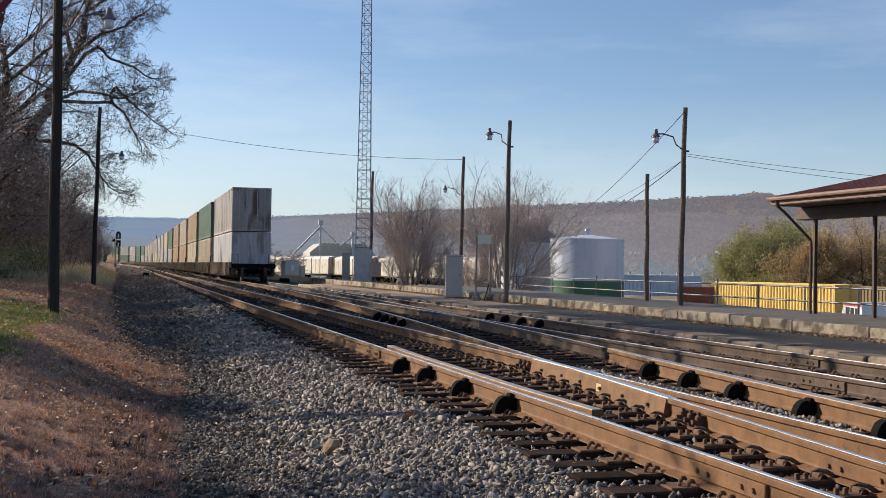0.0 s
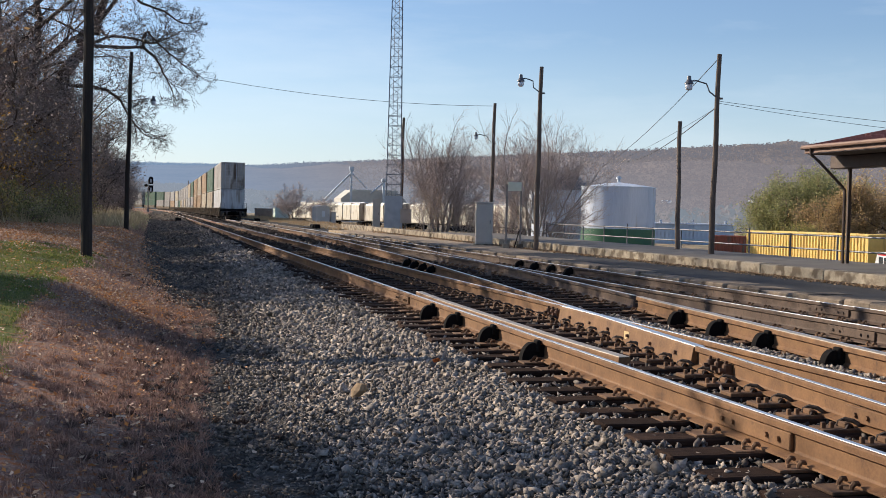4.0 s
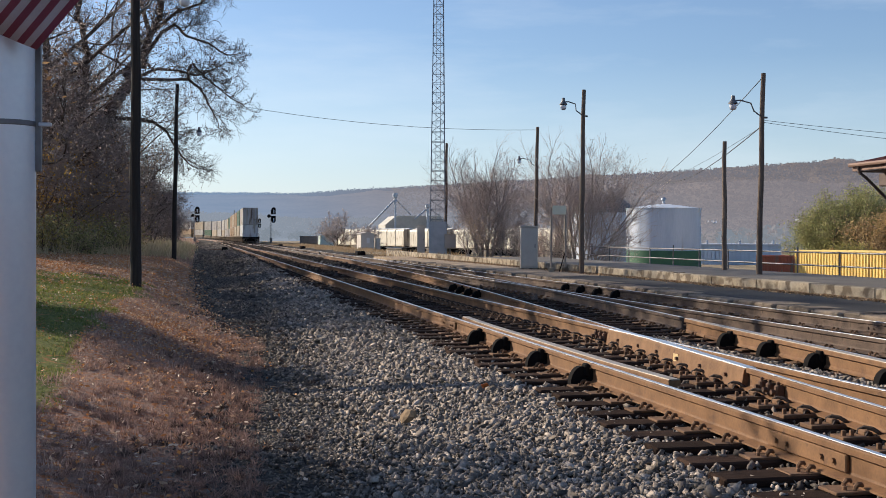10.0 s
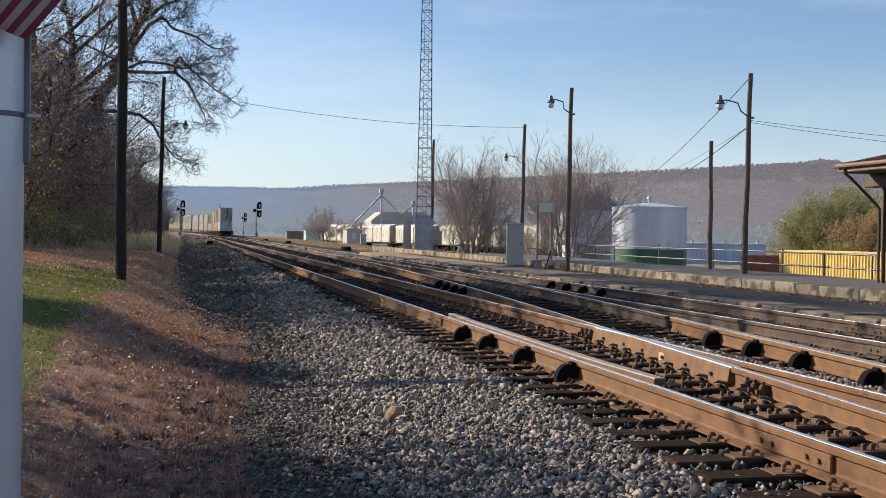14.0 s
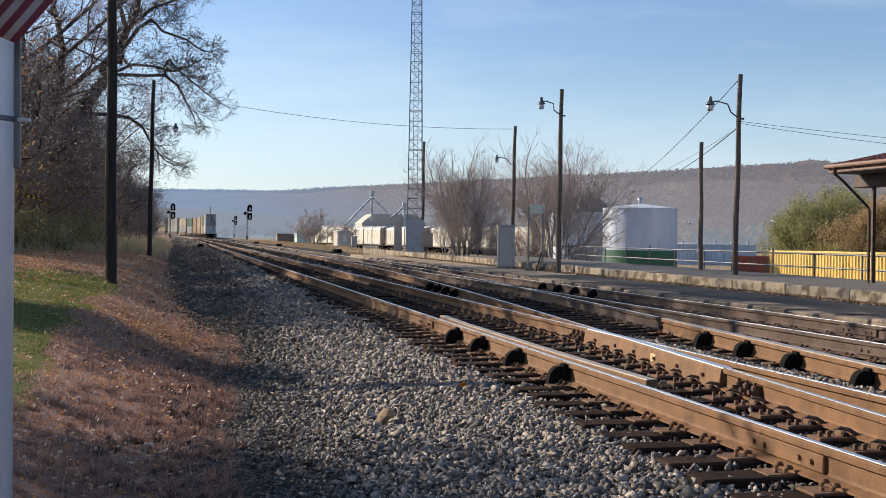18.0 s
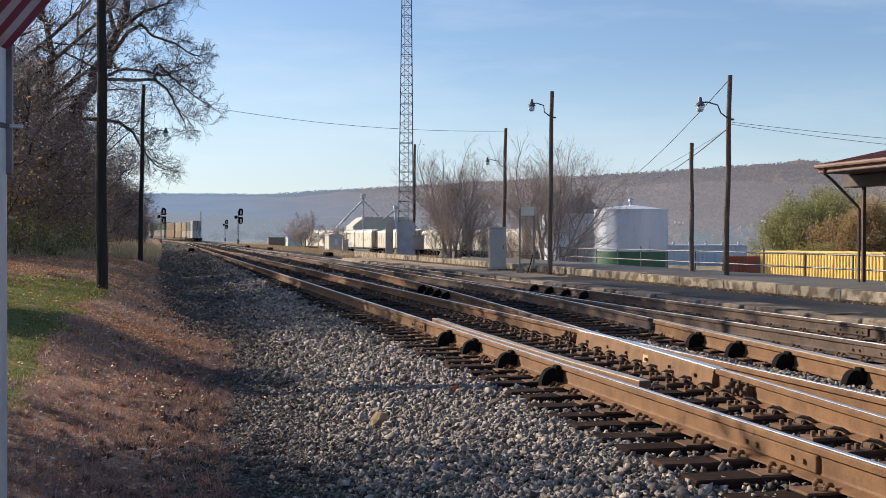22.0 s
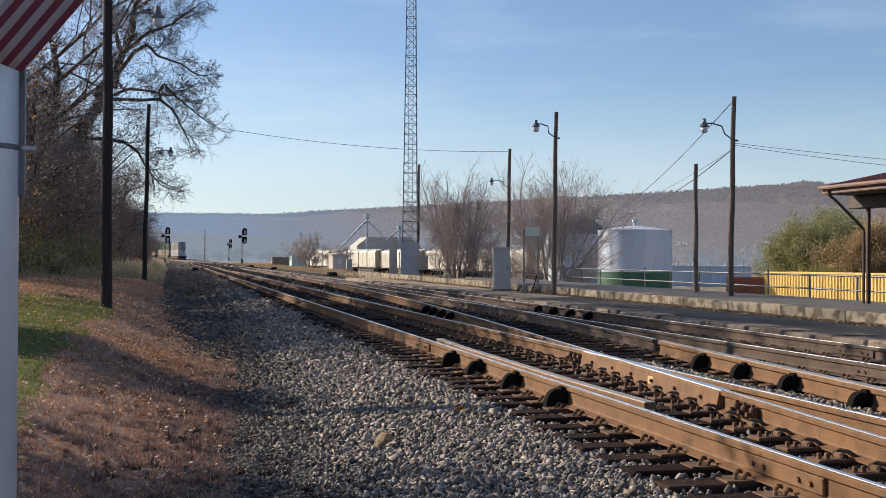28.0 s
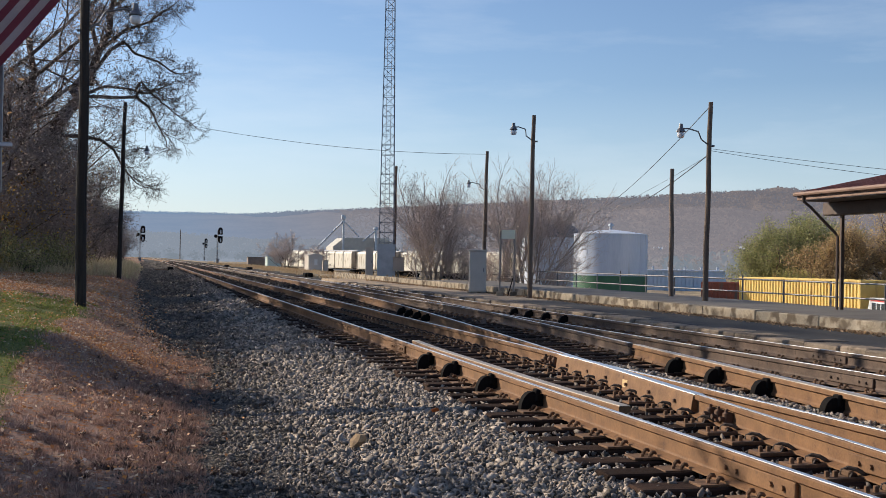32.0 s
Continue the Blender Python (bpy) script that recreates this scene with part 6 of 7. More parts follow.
def stones():
    """Broken ballast stones, each an angular lump of its own."""
    rng = np.random.default_rng(7)
    base = np.array([(x, y, z) for z in (-1, 1) for y in (-1, 1) for x in (-1, 1)]) / 1.5
    tri = np.array([(0, 2, 3), (0, 3, 1), (4, 5, 7), (4, 7, 6), (0, 1, 5), (0, 5, 4), (2, 6, 7), (2, 7, 3), (0, 4, 6), (0, 6, 2), (1, 3, 7), (1, 7, 5)])
    spots = []
    for x0, x1, y0, y1, dens, smin, smax, lift in ((-0.3, 2.95, 4.8, 9.5, 1250, 0.013, 0.029, 0.0), (-0.3, 2.95, 9.5, 15, 800, 0.016, 0.032, 0.0), (-0.2, 2.95, 15, 26, 330, 0.024, 0.038, 0.0), (-0.4, 2.95, 26, 48, 110, 0.04, 0.06, 0.0), (-0.4, 2.95, 48, 80, 45, 0.05, 0.08, 0.0), (-0.4, 2.95, 80, 130, 22, 0.07, 0.1, 0.0), (-1.2, 9.9, 130, 260, 9, 0.1, 0.15, 0.0), (2.95, 9.9, 40, 130, 16, 0.06, 0.09, 0.0),
                                                 (2.95, 9.9, 5.0, 13, 280, 0.017, 0.029, 0.01), (2.95, 9.9, 13, 24, 150, 0.022, 0.034, 0.01), (2.95, 9.9, 24, 40, 80, 0.035, 0.05, 0.0), (5.1, 5.95, 8.4, 14.5, 1000, 0.016, 0.03, 0.055)):
        n = int((x1 - x0) * (y1 - y0) * dens)
        x, y = rng.uniform(x0, x1, n), rng.uniform(y0, y1, n)
        keep = (x > bank_edge(y) + rng.normal(0.12, 0.32, n))
        x, y = x[keep], y[keep]
        s = rng.uniform(smin, smax, len(x)) * np.exp(rng.normal(-0.12, 0.22, len(x))) * np.interp(x, [0.3, 0.9, 1.5], [0.6, 0.72, 1.0])
        z = ground_z(x, y) + lift + s * rng.uniform(0.0, 0.7, len(x))
        spots.append(np.stack([x, y, z, s], -1))
    p = np.concatenate(spots)
    n = len(p)
    shape = base[None] * rng.uniform(0.6, 1.2, (n, 8, 1)) * np.stack([rng.uniform(0.95, 1.9, n), rng.uniform(0.6, 1.25, n), rng.uniform(0.28, 0.68, n)], -1)[:, None] + rng.normal(0, 0.2, (n, 8, 3))
    v = np.einsum("nij,nkj->nki", random_turns(rng, n), shape) * p[:, None, 3:4]
    v[:, :, 2] *= 0.85
    v += p[:, None, :3]
    dusty = (p[:, 0] + rng.normal(0, 0.25, n) < np.interp(p[:, 1], [6, 15, 30, 50, 90, 130], [1.0, 1.3, 1.8, 2.2, 3.0, 9.0])) | ((p[:, 0] > 3.1) & ((p[:, 0] < 5.05) | (p[:, 0] > 6.1)))
    # stones between the rails take the darker bed colour
    bed = dusty & (p[:, 0] > 3.1) & ((p[:, 1] > 14) | (p[:, 0] > 6.1))
    dusty &= ~bed
    for name, pick, mat, label in (("ballast_stones", ~dusty & ~bed, STONE, "loose grey crushed ballast stones along the tracks"), ("track_bed_stones", bed, STONE_BED, "dark stones of the track bed between the rails"), ("dusty_gravel", dusty, STONE_DUSTY, "dusty darker gravel between the ties and at the foot of the shoulder")):
        q = v[pick]
        f = tri[None] + (np.arange(len(q)) * 8)[:, None, None]
        soft_mesh(name, q.reshape(-1, 3), f.reshape(-1, 3), mat, label, "ballast")


stones()


def grass():
    rng = np.random.default_rng(9)

    patch = lambda x, y, s, o: np.array([noise.noise((a * s, b * s, o)) for a, b in zip(x, y)])

    def blades(name, n, x0, x1, y0, y1, length, mat, label, test):
        x, y = rng.uniform(x0, x1, n), y0 + (y1 - y0) * rng.random(n) ** 1.6
        k = test(x, y)
        x, y = x[k], y[k]
        n = len(x)
        z = ground_z(x, y) - 0.01
        clump = np.clip(0.75 + 1.1 * patch(x, y, 3.5, 9), 0.3, 1.7)
        a, L, w = rng.uniform(0, 2 * math.pi, n), rng.uniform(0.5, 1.3, n) * length * clump, rng.uniform(0.0025, 0.005, n) * (1 + y / 14)
        tilt = rng.uniform(0.2, 1.1, n)
        tip = np.stack([x + np.cos(a) * L * np.sin(tilt), y + np.sin(a) * L * np.sin(tilt), z + L * np.cos(tilt)], -1)
        b0 = np.stack([x - np.sin(a) * w, y + np.cos(a) * w, z], -1)
        b1 = np.stack([x + np.sin(a) * w, y - np.cos(a) * w, z], -1)
        v = np.stack([b0, b1, tip], 1)
        soft_mesh(name, v.reshape(-1, 3), np.arange(n * 3).reshape(n, 3), mat, label, "grass")

    green = green_zone
    blades("dry_grass", 290000, -6, 0.8, 4.5, 90, 0.06, DRYGRASS, "matted dry reddish-brown grass on the bank", lambda x, y: (x < bank_edge(y) + rng.normal(0, 0.15, len(x))) & (green(x, y) + 0.7 * patch(x, y, 1.3, 0) < 0.5))
    blades("green_grass", 160000, -6, 0.2, 6, 30, 0.05, GREENGRASS, "short green turf on the bank", lambda x, y: green(x, y) + 0.7 * patch(x, y, 1.3, 0) > 0.45)
    blades("tall_dry_grass", 46000, -9, -0.5, 36, 140, 0.6, TALLGRASS, "tall pale dry grass at the foot of the wood", lambda x, y: (x < np.interp(y, [34, 46, 52, 60, 140], [-5.6, -3.4, -1.6, -0.9, -1.0]) + rng.normal(0, 0.3, len(x))) & (x > np.interp(y, [34, 60, 80, 140], [-9, -7.5, -5, -6])) & (patch(x, y, 0.5, 2) > -0.15))
    # fallen leaves
    n = 130000
    x, y = rng.uniform(-7, 1.0, n), 4.5 + 45 * rng.random(n) ** 1.1
    thickness = 0.22 + 0.9 * np.exp(-((x + 3.6) / 2.2) ** 2) * np.exp(-((y - 33) / 6) ** 2) + 0.7 * np.exp(-((x + 0.4) / 1.2) ** 2) * np.exp(-((y - 17) / 1.7) ** 2)
    k = (x < bank_edge(y) + rng.normal(0.1, 0.3, n)) & (rng.random(n) < (thickness + 0.5 * np.clip(patch(x, y, 0.9, 5), 0, 1)) * (1 - 0.6 * np.clip(green(x, y) * 1.6, 0, 1)))
    x, y = x[k], y[k]
    n = len(x)
    s = rng.uniform(0.01, 0.03, n) * np.where(y > 22, 1.4, 1.0)
    q = np.array([(-1, 0, 0), (0, -0.6, 0.15), (1, 0, 0), (0, 0.6, 0.25)])
    turn = random_turns(rng, n)
    v = np.einsum("nij,kj->nki", turn, q) * s[:, None, None]
    v[:, :, 2] *= 0.6
    v += np.stack([x, y, ground_z(x, y) + rng.uniform(0.03, 0.06, n)], -1)[:, None]
    soft_mesh("fallen_leaves", v.reshape(-1, 3), np.arange(n * 4).reshape(n, 4), FALLEN, "scattered curled orange and brown fallen leaves", "leaves")
    # leaf litter along the foot of the kerb
    n = 15000
    x, y = 12.44 - np.abs(rng.normal(0, 0.2, n)), rng.uniform(13, 66, n)
    s = rng.uniform(0.014, 0.04, n)
    v = np.einsum("nij,kj->nki", random_turns(rng, n), q) * s[:, None, None] + np.stack([x, y, np.full(n, -0.01)], -1)[:, None]
    soft_mesh("kerb_leaf_litter", v.reshape(-1, 3), np.arange(n * 4).reshape(n, 4), LITTER, "brown leaf litter drifted along the foot of the kerb", "leaves")
    # fuzzy tufts of dry reddish grass
    v = []
    for i in range(1500):
        y = 5.0 + 13 * rng.random() ** 1.4
        x = float(bank_edge(y)) - abs(rng.normal(0, 0.9)) + 0.35
        if float(green_zone(np.array(x), np.array(y))) > 0.5:
            continue
        m = 46
        d = rng.normal(size=(m, 3))
        d[:, 2] = np.abs(d[:, 2]) * 1.3
        d /= np.linalg.norm(d, axis=1)[:, None]
        L = rng.uniform(0.03, 0.1, m)[:, None] * rng.uniform(0.5, 1.25)
        o = np.array([x, y, float(ground_z(x, y))]) + np.concatenate([rng.normal(size=(m, 2)) * 0.025, np.zeros((m, 1))], 1)
        side = np.cross(d, rng.normal(size=(m, 3))) * 0.0022
        v.append(np.stack([o + side, o - side, o + d * L], 1).reshape(-1, 3))
    v = np.concatenate(v)
    soft_mesh("dry_tufts", v, np.arange(len(v)).reshape(-1, 3), TUFT, "fuzzy tufts of dry reddish-brown grass on the bank", "grass")
    # dry grass about the yard beyond the platform
    n = 40000
    x, y = rng.uniform(11.5, 34, n), rng.uniform(62, 240, n)
    k = patch(x, y, 0.16, 4) + 0.5 * patch(x, y, 0.7, 8) > 0.05
    x, y = x[k], y[k]
    n = len(x)
    z = ground_z(x, y)
    a, L = rng.uniform(0, 2 * math.pi, n), rng.uniform(0.08, 0.34, n)
    w = 0.012 * (1 + y / 60)
    tip = np.stack([x + np.cos(a) * L * 0.5, y + np.sin(a) * L * 0.5, z + L], -1)
    v = np.stack([np.stack([x - w, y, z - 0.02], -1), np.stack([x + w, y, z - 0.02], -1), tip], 1)
    soft_mesh("yard_grass", v.reshape(-1, 3), np.arange(n * 3).reshape(n, 3), YARDGRASS, "patches of dry tan grass about the yard", "grass")
    # dark dried weed clumps at the edge of the ballast
    v, c = [], []
    for i in range(330):
        y = 5.2 + 18 * rng.random() ** 1.3
        x = float(bank_edge(y)) + rng.normal(0.1, 0.4)
        m = 95
        d = rng.normal(size=(m, 3))
        d[:, 2] = np.abs(d[:, 2])
        d /= np.linalg.norm(d, axis=1)[:, None]
        L = rng.uniform(0.02, 0.085, m)[:, None] * rng.uniform(0.6, 1.2)
        o = np.array([x, y, float(ground_z(x, y))])
        side = np.cross(d, rng.normal(size=(m, 3))) * 0.003
        v.append(np.stack([o + d * 0.005 + side, o + d * 0.005 - side, o + d * L], 1).reshape(-1, 3))
    v = np.concatenate(v)
    soft_mesh("dried_weeds", v, np.arange(len(v)).reshape(-1, 3), WEED, "small dark dried weed tufts at the edge of the ballast", "weeds")


DRYGRASS = ramp_material("dry_grass_blades", [(0.21, 0.133, 0.11), (0.4, 0.255, 0.2), (0.6, 0.42, 0.32), (0.32, 0.215, 0.175)], translucent=0.25)
GREENGRASS = ramp_material("green_grass_blades", [(0.085, 0.115, 0.028), (0.165, 0.195, 0.045), (0.26, 0.28, 0.075), (0.31, 0.24, 0.1)], translucent=0.35)
TALLGRASS = ramp_material("tall_dry_grass_blades", [(0.4, 0.31, 0.2), (0.62, 0.52, 0.35), (0.34, 0.31, 0.17), (0.52, 0.43, 0.28)], translucent=0.35)
FALLEN = ramp_material("fallen_leaf", [(0.28, 0.115, 0.05), (0.62, 0.27, 0.075), (0.5, 0.28, 0.14), (0.74, 0.6, 0.45), (0.36, 0.19, 0.095)], 0.6, 0.4, 0.2)
TUFT = ramp_material("dry_tuft_blades", [(0.15, 0.092, 0.078), (0.3, 0.185, 0.15), (0.46, 0.3, 0.23), (0.22, 0.14, 0.118)], translucent=0.25)
YARDGRASS = ramp_material("tan_yard_grass_blades", [(0.26, 0.18, 0.1), (0.42, 0.3, 0.18), (0.5, 0.38, 0.25), (0.3, 0.2, 0.11)], translucent=0.3)
WEED = ramp_material("dried_weed", [(0.06, 0.04, 0.033), (0.14, 0.09, 0.07), (0.22, 0.145, 0.1)])
LITTER = ramp_material("old_leaf_litter", [(0.16, 0.1, 0.06), (0.3, 0.2, 0.12), (0.46, 0.32, 0.2), (0.2, 0.14, 0.09)], 0.8, 0.2, 0.1)
grass()

def far_woods():
    """Hazy bare crowns across the valley floor, a mass that nobody could count."""
    rng = np.random.default_rng(21)
    n, m = 420, 70
    a = np.radians(rng.uniform(-4, 42, n))
    R0 = rng.uniform(0, 1, n) ** 0.7 * 700 + np.where(np.degrees(a) > 16, 190, 420)
    c = np.stack([R0 * np.sin(a), R0 * np.cos(a), np.zeros(n)], -1)
    c[:, 2] = ground_z(c[:, 0], c[:, 1])
    s = rng.uniform(2.5, 5.0, n)
    d = rng.normal(size=(n, m, 3))
    d /= np.linalg.norm(d, axis=2)[:, :, None]
    p = c[:, None] + d * (s[:, None] * rng.uniform(0.35, 1, (n, m)))[:, :, None] * np.array([1, 1, 0.75]) + np.array([0, 0, 1.0]) * (s * 0.85)[:, None, None]
    u = rng.normal(size=(n, m, 3)) * 0.5
    w = rng.normal(size=(n, m, 3)) * 0.35
    v = np.stack([p - u, p + w, p + u, p - w], 2).reshape(-1, 3)
    soft_mesh("far_woods", v, np.arange(len(v)).reshape(-1, 4), painted_haze_material("hazy_far_twigs", (0.08, 0.06, 0.05), (0.2, 0.15, 0.11), ((0.22, 0.265, 0.32), (0.25, 0.225, 0.23)), (0.66, 0.4)), "hazy brown bare woods across the valley floor", "woods")


far_woods()


def ridge_woods():
    """Bare crowns along the top of the ridge."""
    rng = np.random.default_rng(23)
    n, m = 7000, 14
    a = rng.uniform(-5, 42, n)
    h = np.interp(a, [-6, 4, 5.2, 6.9, 10.7, 21.4, 25.7, 30.6, 34, 45], [72, 72.5, 73.5, 79, 87, 110, 119, 130, 122, 118])
    deep = np.interp(a, [3, 12, 20, 24, 30], [1, 4, 9, 16, 32])
    down = rng.random(n)
    a = np.radians(a)
    R0 = 2000 - 10 * deep * down
    c = np.stack([R0 * np.sin(a), R0 * np.cos(a), h * np.interp(R0, [1550, 1800, 2000], [0.42, 0.78, 1.0]) + rng.uniform(-2.5, 0.8, n)], -1)
    p = c[:, None] + rng.normal(size=(n, m, 3)) * np.array([2.6, 2, 1.7]) * rng.uniform(0.6, 1.2, n)[:, None, None]
    u, w = rng.normal(size=(n, m, 3)) * 0.9, rng.normal(size=(n, m, 3)) * 0.7
    v = np.stack([p - u, p + w, p + u, p - w], 2).reshape(-1, 3)
    soft_mesh("ridge_woods", v, np.arange(len(v)).reshape(-1, 4), painted_haze_material("hazy_ridge_twigs", (0.05, 0.042, 0.038), (0.09, 0.078, 0.07), ((0.18, 0.26, 0.38), (0.2, 0.205, 0.245)), (0.8, 0.55)), "hazy bare trees along the top of the ridge", "woods")


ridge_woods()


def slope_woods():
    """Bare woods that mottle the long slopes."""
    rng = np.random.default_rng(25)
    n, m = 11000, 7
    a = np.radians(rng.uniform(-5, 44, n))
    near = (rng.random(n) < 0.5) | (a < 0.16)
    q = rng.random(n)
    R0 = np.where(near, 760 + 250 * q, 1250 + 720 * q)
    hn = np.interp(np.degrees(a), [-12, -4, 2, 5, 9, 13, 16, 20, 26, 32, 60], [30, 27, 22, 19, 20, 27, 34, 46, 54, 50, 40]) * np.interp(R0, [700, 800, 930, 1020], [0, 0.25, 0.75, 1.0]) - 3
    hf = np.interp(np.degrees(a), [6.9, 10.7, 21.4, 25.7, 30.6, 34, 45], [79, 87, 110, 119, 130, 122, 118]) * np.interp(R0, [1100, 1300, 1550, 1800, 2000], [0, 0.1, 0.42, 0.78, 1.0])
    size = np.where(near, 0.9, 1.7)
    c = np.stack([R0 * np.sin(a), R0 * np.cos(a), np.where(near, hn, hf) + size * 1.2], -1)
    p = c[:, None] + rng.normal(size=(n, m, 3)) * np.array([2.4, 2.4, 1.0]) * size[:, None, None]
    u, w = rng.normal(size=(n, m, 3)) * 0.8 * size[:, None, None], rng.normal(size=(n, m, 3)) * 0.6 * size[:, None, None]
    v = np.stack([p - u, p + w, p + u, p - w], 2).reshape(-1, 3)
    soft_mesh("slope_woods", v, np.arange(len(v)).reshape(-1, 4), painted_haze_material("hazy_slope_twigs", (0.07, 0.056, 0.048), (0.19, 0.145, 0.112), ((0.23, 0.27, 0.33), (0.235, 0.22, 0.245)), (0.76, 0.5)), "bare brown-grey woods mottling the far slopes", "woods")


slope_woods()

HOUSEWHITE = material("white_house_siding", (0.6, 0.6, 0.6), (0.7, 0.7, 0.7), 0.7, 0, 1, 10, 0, 0.01)
for az, R0, zz, w in ((24.6, 806, 9.5, 6.0), (28.6, 806, 10.5, 5.0), (29.6, 1960, 104, 9.0)):
    hs = thing("distant_house", pose(R0 * math.sin(radians(az)), R0 * math.cos(radians(az)), zz, 0, 0, -az), "small white house on the far wooded slope", "house", "houses on the slope")
    part("wall", Shape().box(-w / 2, w / 2, -3, 3, -4, 2.2, 0.05), HOUSEWHITE, hs)
    # roof in white as well: its sunlit brightness is put into the colour
    part("roof", Shape().sweep([(-3.4, 2.2), (3.4, 2.2), (0, 3.8)], [(-w / 2 - 0.3, 0, 0), (w / 2 + 0.3, 0, 0)]), HOUSEWHITE, hs)

# ---------------------------------------------------------------- things beyond the railing
BLUEWALL = material("pale_blue_metal_wall", (0.42, 0.52, 0.66), (0.5, 0.6, 0.72), 0.5, 0, 1, 20, 0.05, 0.003, stretch=(4, 4, 0.3))
shed = thing("metal_building", pose(65.5, 135, -2.4, 0, 0, -26), "long low pale blue metal building with a white roof edge", "building")
w = Shape().box(-5, 5, 0, 8, 0, 2.75)
corrugated(w, -5, 0, 5, 0, 0, 2.75, 0.5, 0.012)
part("wall", w, BLUEWALL, shed)
part("roof_edge", Shape().box(-5.1, 5.1, -0.15, 8.1, 2.75, 2.93, 0.02), WHITE, shed)
for k in range(5):
    part("roof_vent", Shape().lathe([(0.16, 2.93), (0.16, 3.2), (0.24, 3.22), (0.05, 3.35)], 10, -4 + 2 * k, 1.0), GALV, shed)

rock = Shape()
rr = random.Random(3)
ico = [(math.cos(a) * math.cos(b), math.sin(a) * math.cos(b), math.sin(b)) for b in (-0.7, 0.1, 0.8) for a in np.arange(0, 6.28, 0.9)]
pts = [Vector(p) * rr.uniform(0.5, 1.3) for p in ico]
rb = bmesh.new()
for p in pts:
    rb.verts.new((p.x * 0.058 + p.z * 0.03, p.y * 0.045, p.z * 0.078))
bmesh.ops.convex_hull(rb, input=list(rb.verts))
rme = bpy.data.meshes.new("rock")
rb.to_mesh(rme)
rme.materials.append(material("tan_sandstone", (0.28, 0.19, 0.11), (0.42, 0.29, 0.17), 0.9, 0, 8, 60, 0.3, 0.004))
tagged(new("rock", rme), "single tan stone lying on the grey ballast", "stone").location = (1.62, 9.22, float(ground_z(1.62, 9.22)) + 0.06)
maple = Shape().add([(-0.05, 0, 0.01), (0, -0.035, 0), (0.05, 0, 0.02), (0.0, 0.04, 0.03), (-0.05, 0, 0.013), (0, -0.035, 0.003), (0.05, 0, 0.023), (0.0, 0.04, 0.033)], [(3, 2, 1, 0), (4, 5, 6, 7), (0, 1, 5, 4), (1, 2, 6, 5), (2, 3, 7, 6), (3, 0, 4, 7)])
solid("fallen_leaf", maple, material("bright_orange_leaf", (0.5, 0.12, 0.03), (0.6, 0.2, 0.05), 0.6, 0, 20, 90, 0.1, 0.001), "bright orange leaf lying on the ballast", "leaf", m=pose(2.48, 10.13, float(ground_z(2.48, 10.13)) + 0.07, -60, 10, 20))

# switch stands and small track-side clutter far down the line
def switch_machine(x, y, turn):
    t = thing("switch_machine", pose(x, y, -0.2, 0, 0, turn), "low black switch machine beside the rails", "switch machine", "switch machines")
    part("case", Shape().box(-0.28, 0.28, -0.75, 0.75, 0.0, 0.34, 0.06), BLACK, t)
    part("motor", Shape().tube([(0, -1.05, 0.2), (0, -0.75, 0.2)], 0.16, 12), BLACK, t)
    part("throw_rod", Shape().tube([(-0.28, 0.3, 0.08), (-1.5, 0.3, 0.05)], 0.03, 6), RUST_DARK, t)
    part("base", Shape().box(-0.5, 0.5, -0.9, 0.9, -0.15, 0.02, 0.02), TIE, t)


for x, y, turn in ((11.2, 84, 0), (16.5, 80, 80), (10.9, 130, 0), (2.2, 118, 0), (10.7, 165, 5)):
    switch_machine(x, y, turn)
shed2 = thing("equipment_box", pose(21.3, 205, float(ground_z(21.3, 205)) + 0.55), "small pale green container beside the yard", "container")
part("plinth", Shape().box(-1.2, 1.2, -2, 2, -0.7, -0.002), CONCRETE, shed2)
part("body", Shape().box(-1.2, 1.2, -2, 2, 0, 1.9, 0.03), material("pale_green_metal", (0.4, 0.5, 0.46), (0.5, 0.6, 0.55), 0.6, 0, 2, 20, 0.05, 0.003), shed2)
part("roof", Shape().box(-1.28, 1.28, -2.08, 2.08, 1.9, 2.0, 0.02), GALV, shed2)
P_BOX = material("faded_brown_metal", (0.16, 0.12, 0.1), (0.26, 0.2, 0.17), 0.7, 0, 2, 20, 0.05, 0.003)
box2 = thing("equipment_box", pose(18.9, 212, float(ground_z(18.9, 212)) + 0.6), "low brown equipment container beside the yard", "container")
part("plinth", Shape().box(-1.5, 1.5, -1.2, 1.2, -0.8, -0.002), CONCRETE, box2)
part("body", Shape().box(-1.5, 1.5, -1.2, 1.2, 0, 1.2, 0.03), P_BOX, box2)
part("roof", Shape().box(-1.58, 1.58, -1.28, 1.28, 1.2, 1.3, 0.02), P_BOX, box2)
light_pole(11.1, 420, 0.2, 10.5, 0.16, 0.0, None, "far plain pole beside the line")

van = thing("parked_van", pose(37.1, 52.5, -2.25, 0, 0, 70), "white parked van with a red stripe beside the yellow containers", "van")
VANWHITE = material("white_car_paint", (0.7, 0.71, 0.72), (0.78, 0.79, 0.8), 0.25, 0, 2, 30, 0.02, 0.001)
VANRED = material("red_stripe_paint", (0.4, 0.03, 0.04), (0.48, 0.05, 0.05), 0.3, 0, 2, 30, 0.02, 0.001)
CARGLASS = material("tinted_car_glass", (0.03, 0.04, 0.05), (0.05, 0.06, 0.07), 0.08, 0, 2, 30, 0, 0.001)
part("body", Shape().sweep([(-2.4, 0.35), (2.3, 0.35), (2.4, 0.9), (1.6, 1.1), (1.0, 1.85), (-2.3, 1.9), (-2.45, 1.0)], [(0, -0.9, 0), (0, 0.9, 0)]), VANWHITE, van)
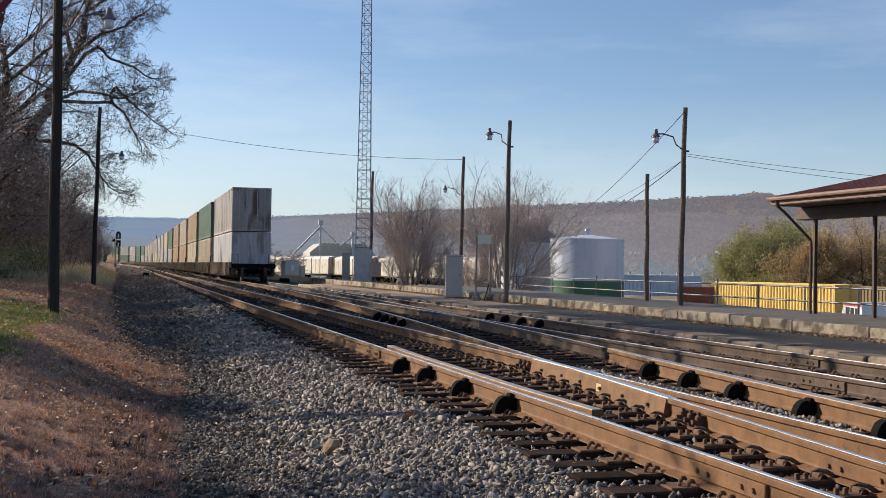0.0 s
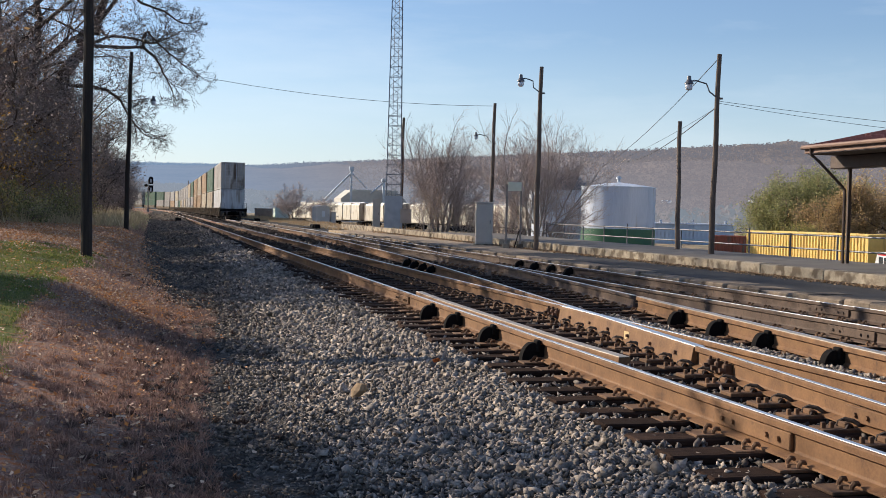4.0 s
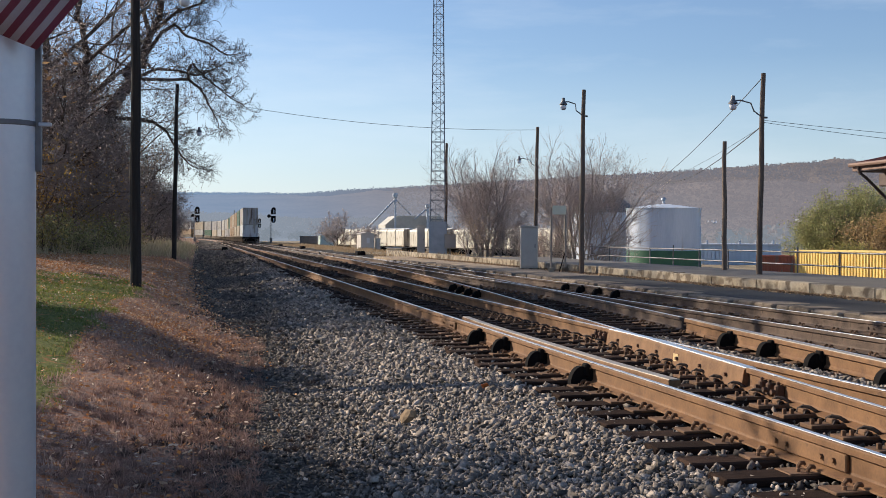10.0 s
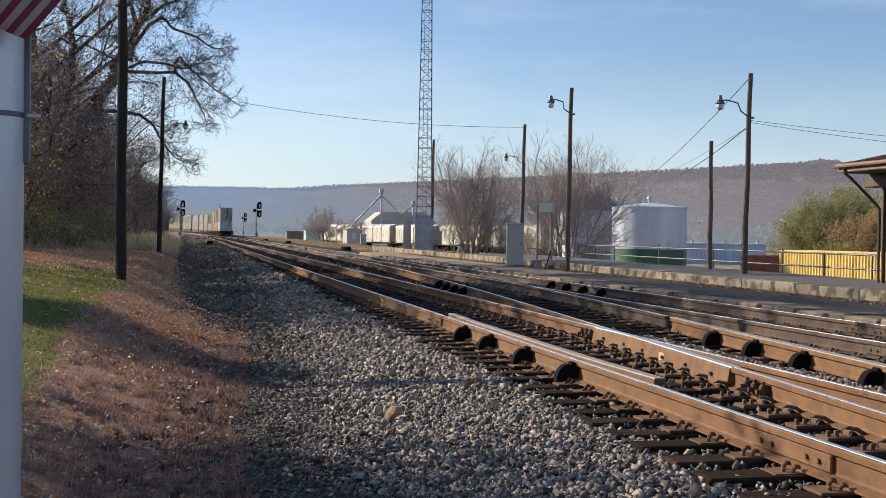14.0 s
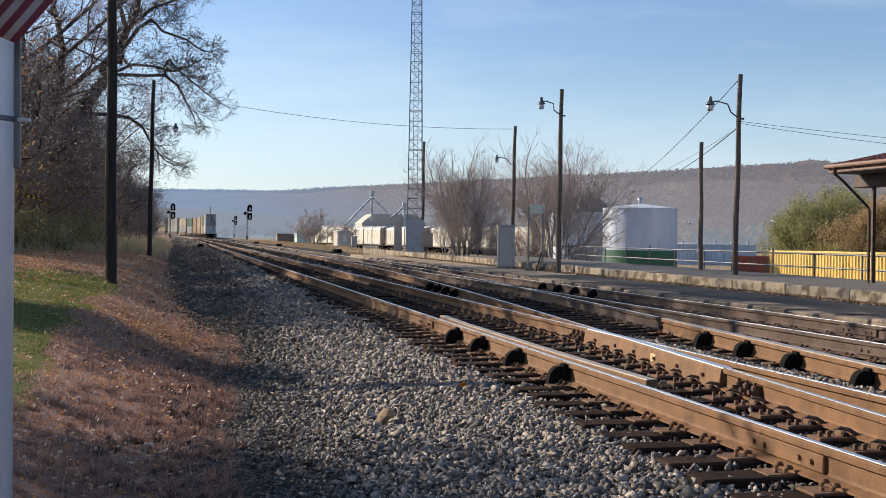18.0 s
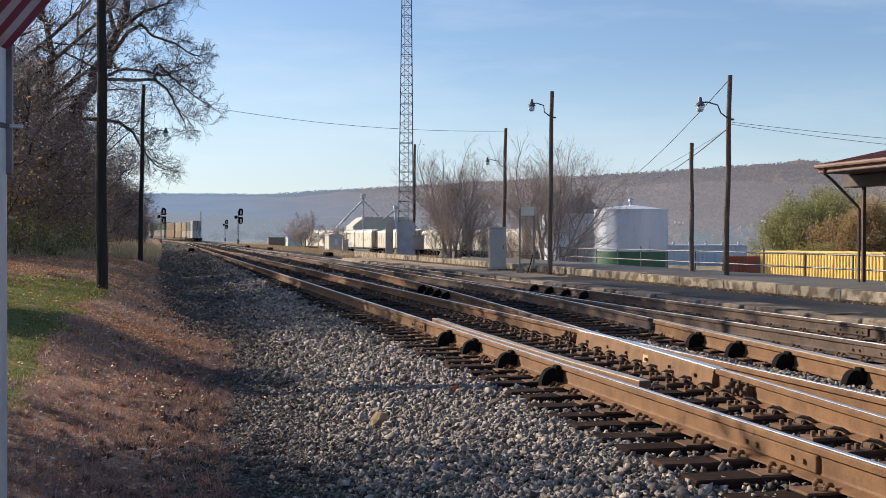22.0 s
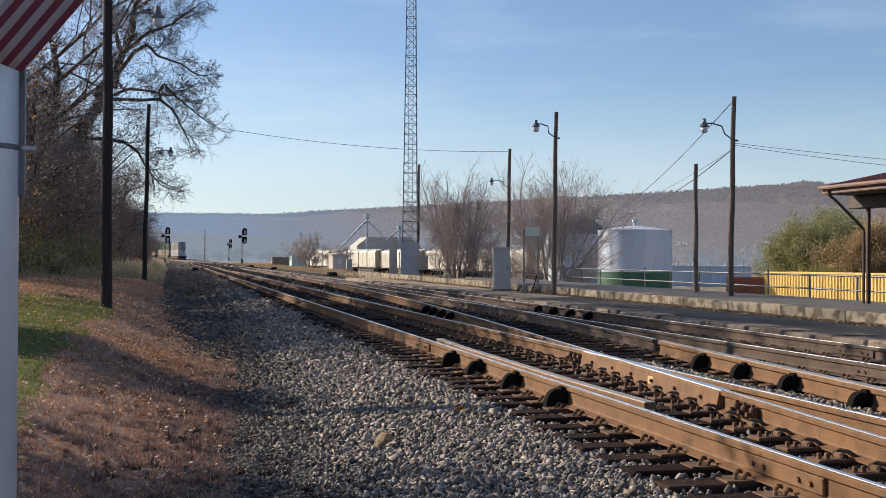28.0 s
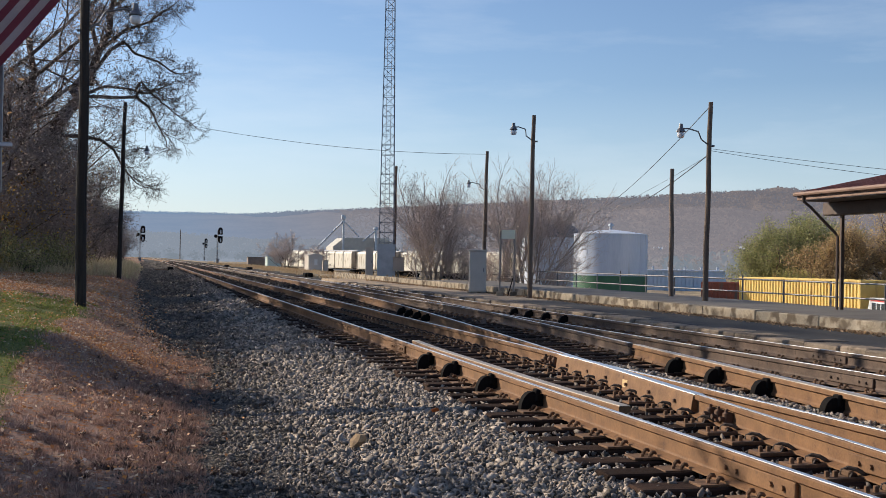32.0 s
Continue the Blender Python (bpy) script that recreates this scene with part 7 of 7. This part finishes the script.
part("stripe", Shape().box(-2.3, 0.95, -0.91, 0.91, 1.68, 1.82), VANRED, van)
for x in (-1.9, -1.0, -0.1):
    part("window", Shape().box(x, x + 0.75, -0.915, 0.915, 1.12, 1.6, 0.02), CARGLASS, van)
for x in (-1.5, 1.5):
    for yy in (-0.85, 0.85):
        part("wheel", Shape().tube([(x, yy - 0.1, 0.34), (x, yy + 0.1, 0.34)], 0.34, 16), BLACK, van)

# ---------------------------------------------------------------- bird
bird = thing("bird", pose(0, 0, 0), "small dark bird flying across the open sky", "bird")
FEATHER = material("dark_feathers", (0.03, 0.028, 0.026), (0.07, 0.06, 0.055), 0.8, 0, 20, 90, 0, 0.001)
part("body", Shape().tube([(-0.1, 0, 0), (-0.06, 0, 0), (0, 0, 0), (0.06, 0, 0.005), (0.1, 0, 0.01), (0.125, 0, 0.008)], [0.012, 0.02, 0.03, 0.024, 0.018, 0.003], 8), FEATHER, bird)
part("tail", Shape().add([(-0.09, -0.012, 0), (-0.09, 0.012, 0), (-0.17, 0.03, 0.002), (-0.17, -0.03, 0.002), (-0.09, -0.012, 0.004), (-0.09, 0.012, 0.004), (-0.17, 0.03, 0.005), (-0.17, -0.03, 0.005)], [(3, 2, 1, 0), (4, 5, 6, 7), (0, 1, 5, 4), (1, 2, 6, 5), (2, 3, 7, 6), (3, 0, 4, 7)]), FEATHER, bird)
for sy in (-1, 1):
    q = [(0.05, sy * 0.02, 0.01), (-0.04, sy * 0.02, 0.01), (-0.06, sy * 0.12, 0.05), (-0.05, sy * 0.2, 0.04), (0.02, sy * 0.12, 0.055)]
    part("wing", Shape().add(q + [(x, y, z + 0.005) for x, y, z in q], [(4, 3, 2, 1, 0), (5, 6, 7, 8, 9)] + [(i, (i + 1) % 5, 5 + (i + 1) % 5, 5 + i) for i in range(5)]), FEATHER, bird)

# ---------------------------------------------------------------- motion
def train_pose(s, z, turn):
    y = s
    b0, b1 = float(bend(y - 2)), float(bend(y + 2))
    return pose((RAIL_D + RAIL_E) / 2 + float(bend(y)), y, float(grade(y)) + z, 0, 0, turn + math.degrees(math.atan2(-(b1 - b0), 4)))


def motions():
    times = [0, 1, 2, 3, 6, 8, 10, 12, 14, 17, 20, 23, 25, 28, 30, 32]
    rear = [77, 90, 103, 116, 154, 179, 204, 231, 257, 293, 327, 361, 384, 428, 456, 488]
    for ob, at, z, turn in TRAIN:
        walk(ob, [(t, train_pose(s + at, z, turn)) for t, s in zip(times, rear)])

    # the bird crosses from right to left at an even pace
    walk(bird, [(t, pose(x * 2.4, y * 2.4, 1.12 + (z - 1.12) * 2.4, 0, 0, 165)) for t, x, y, z in ((0, 107.4, 4.6, 21.4), (5, 24.85, 29.1, 8.4), (6, 8.35, 34.0, 5.76), (7, -8.15, 38.9, 3.2), (9, -40, 48, 3.5), (32, -300, 120, 14))])


motions()
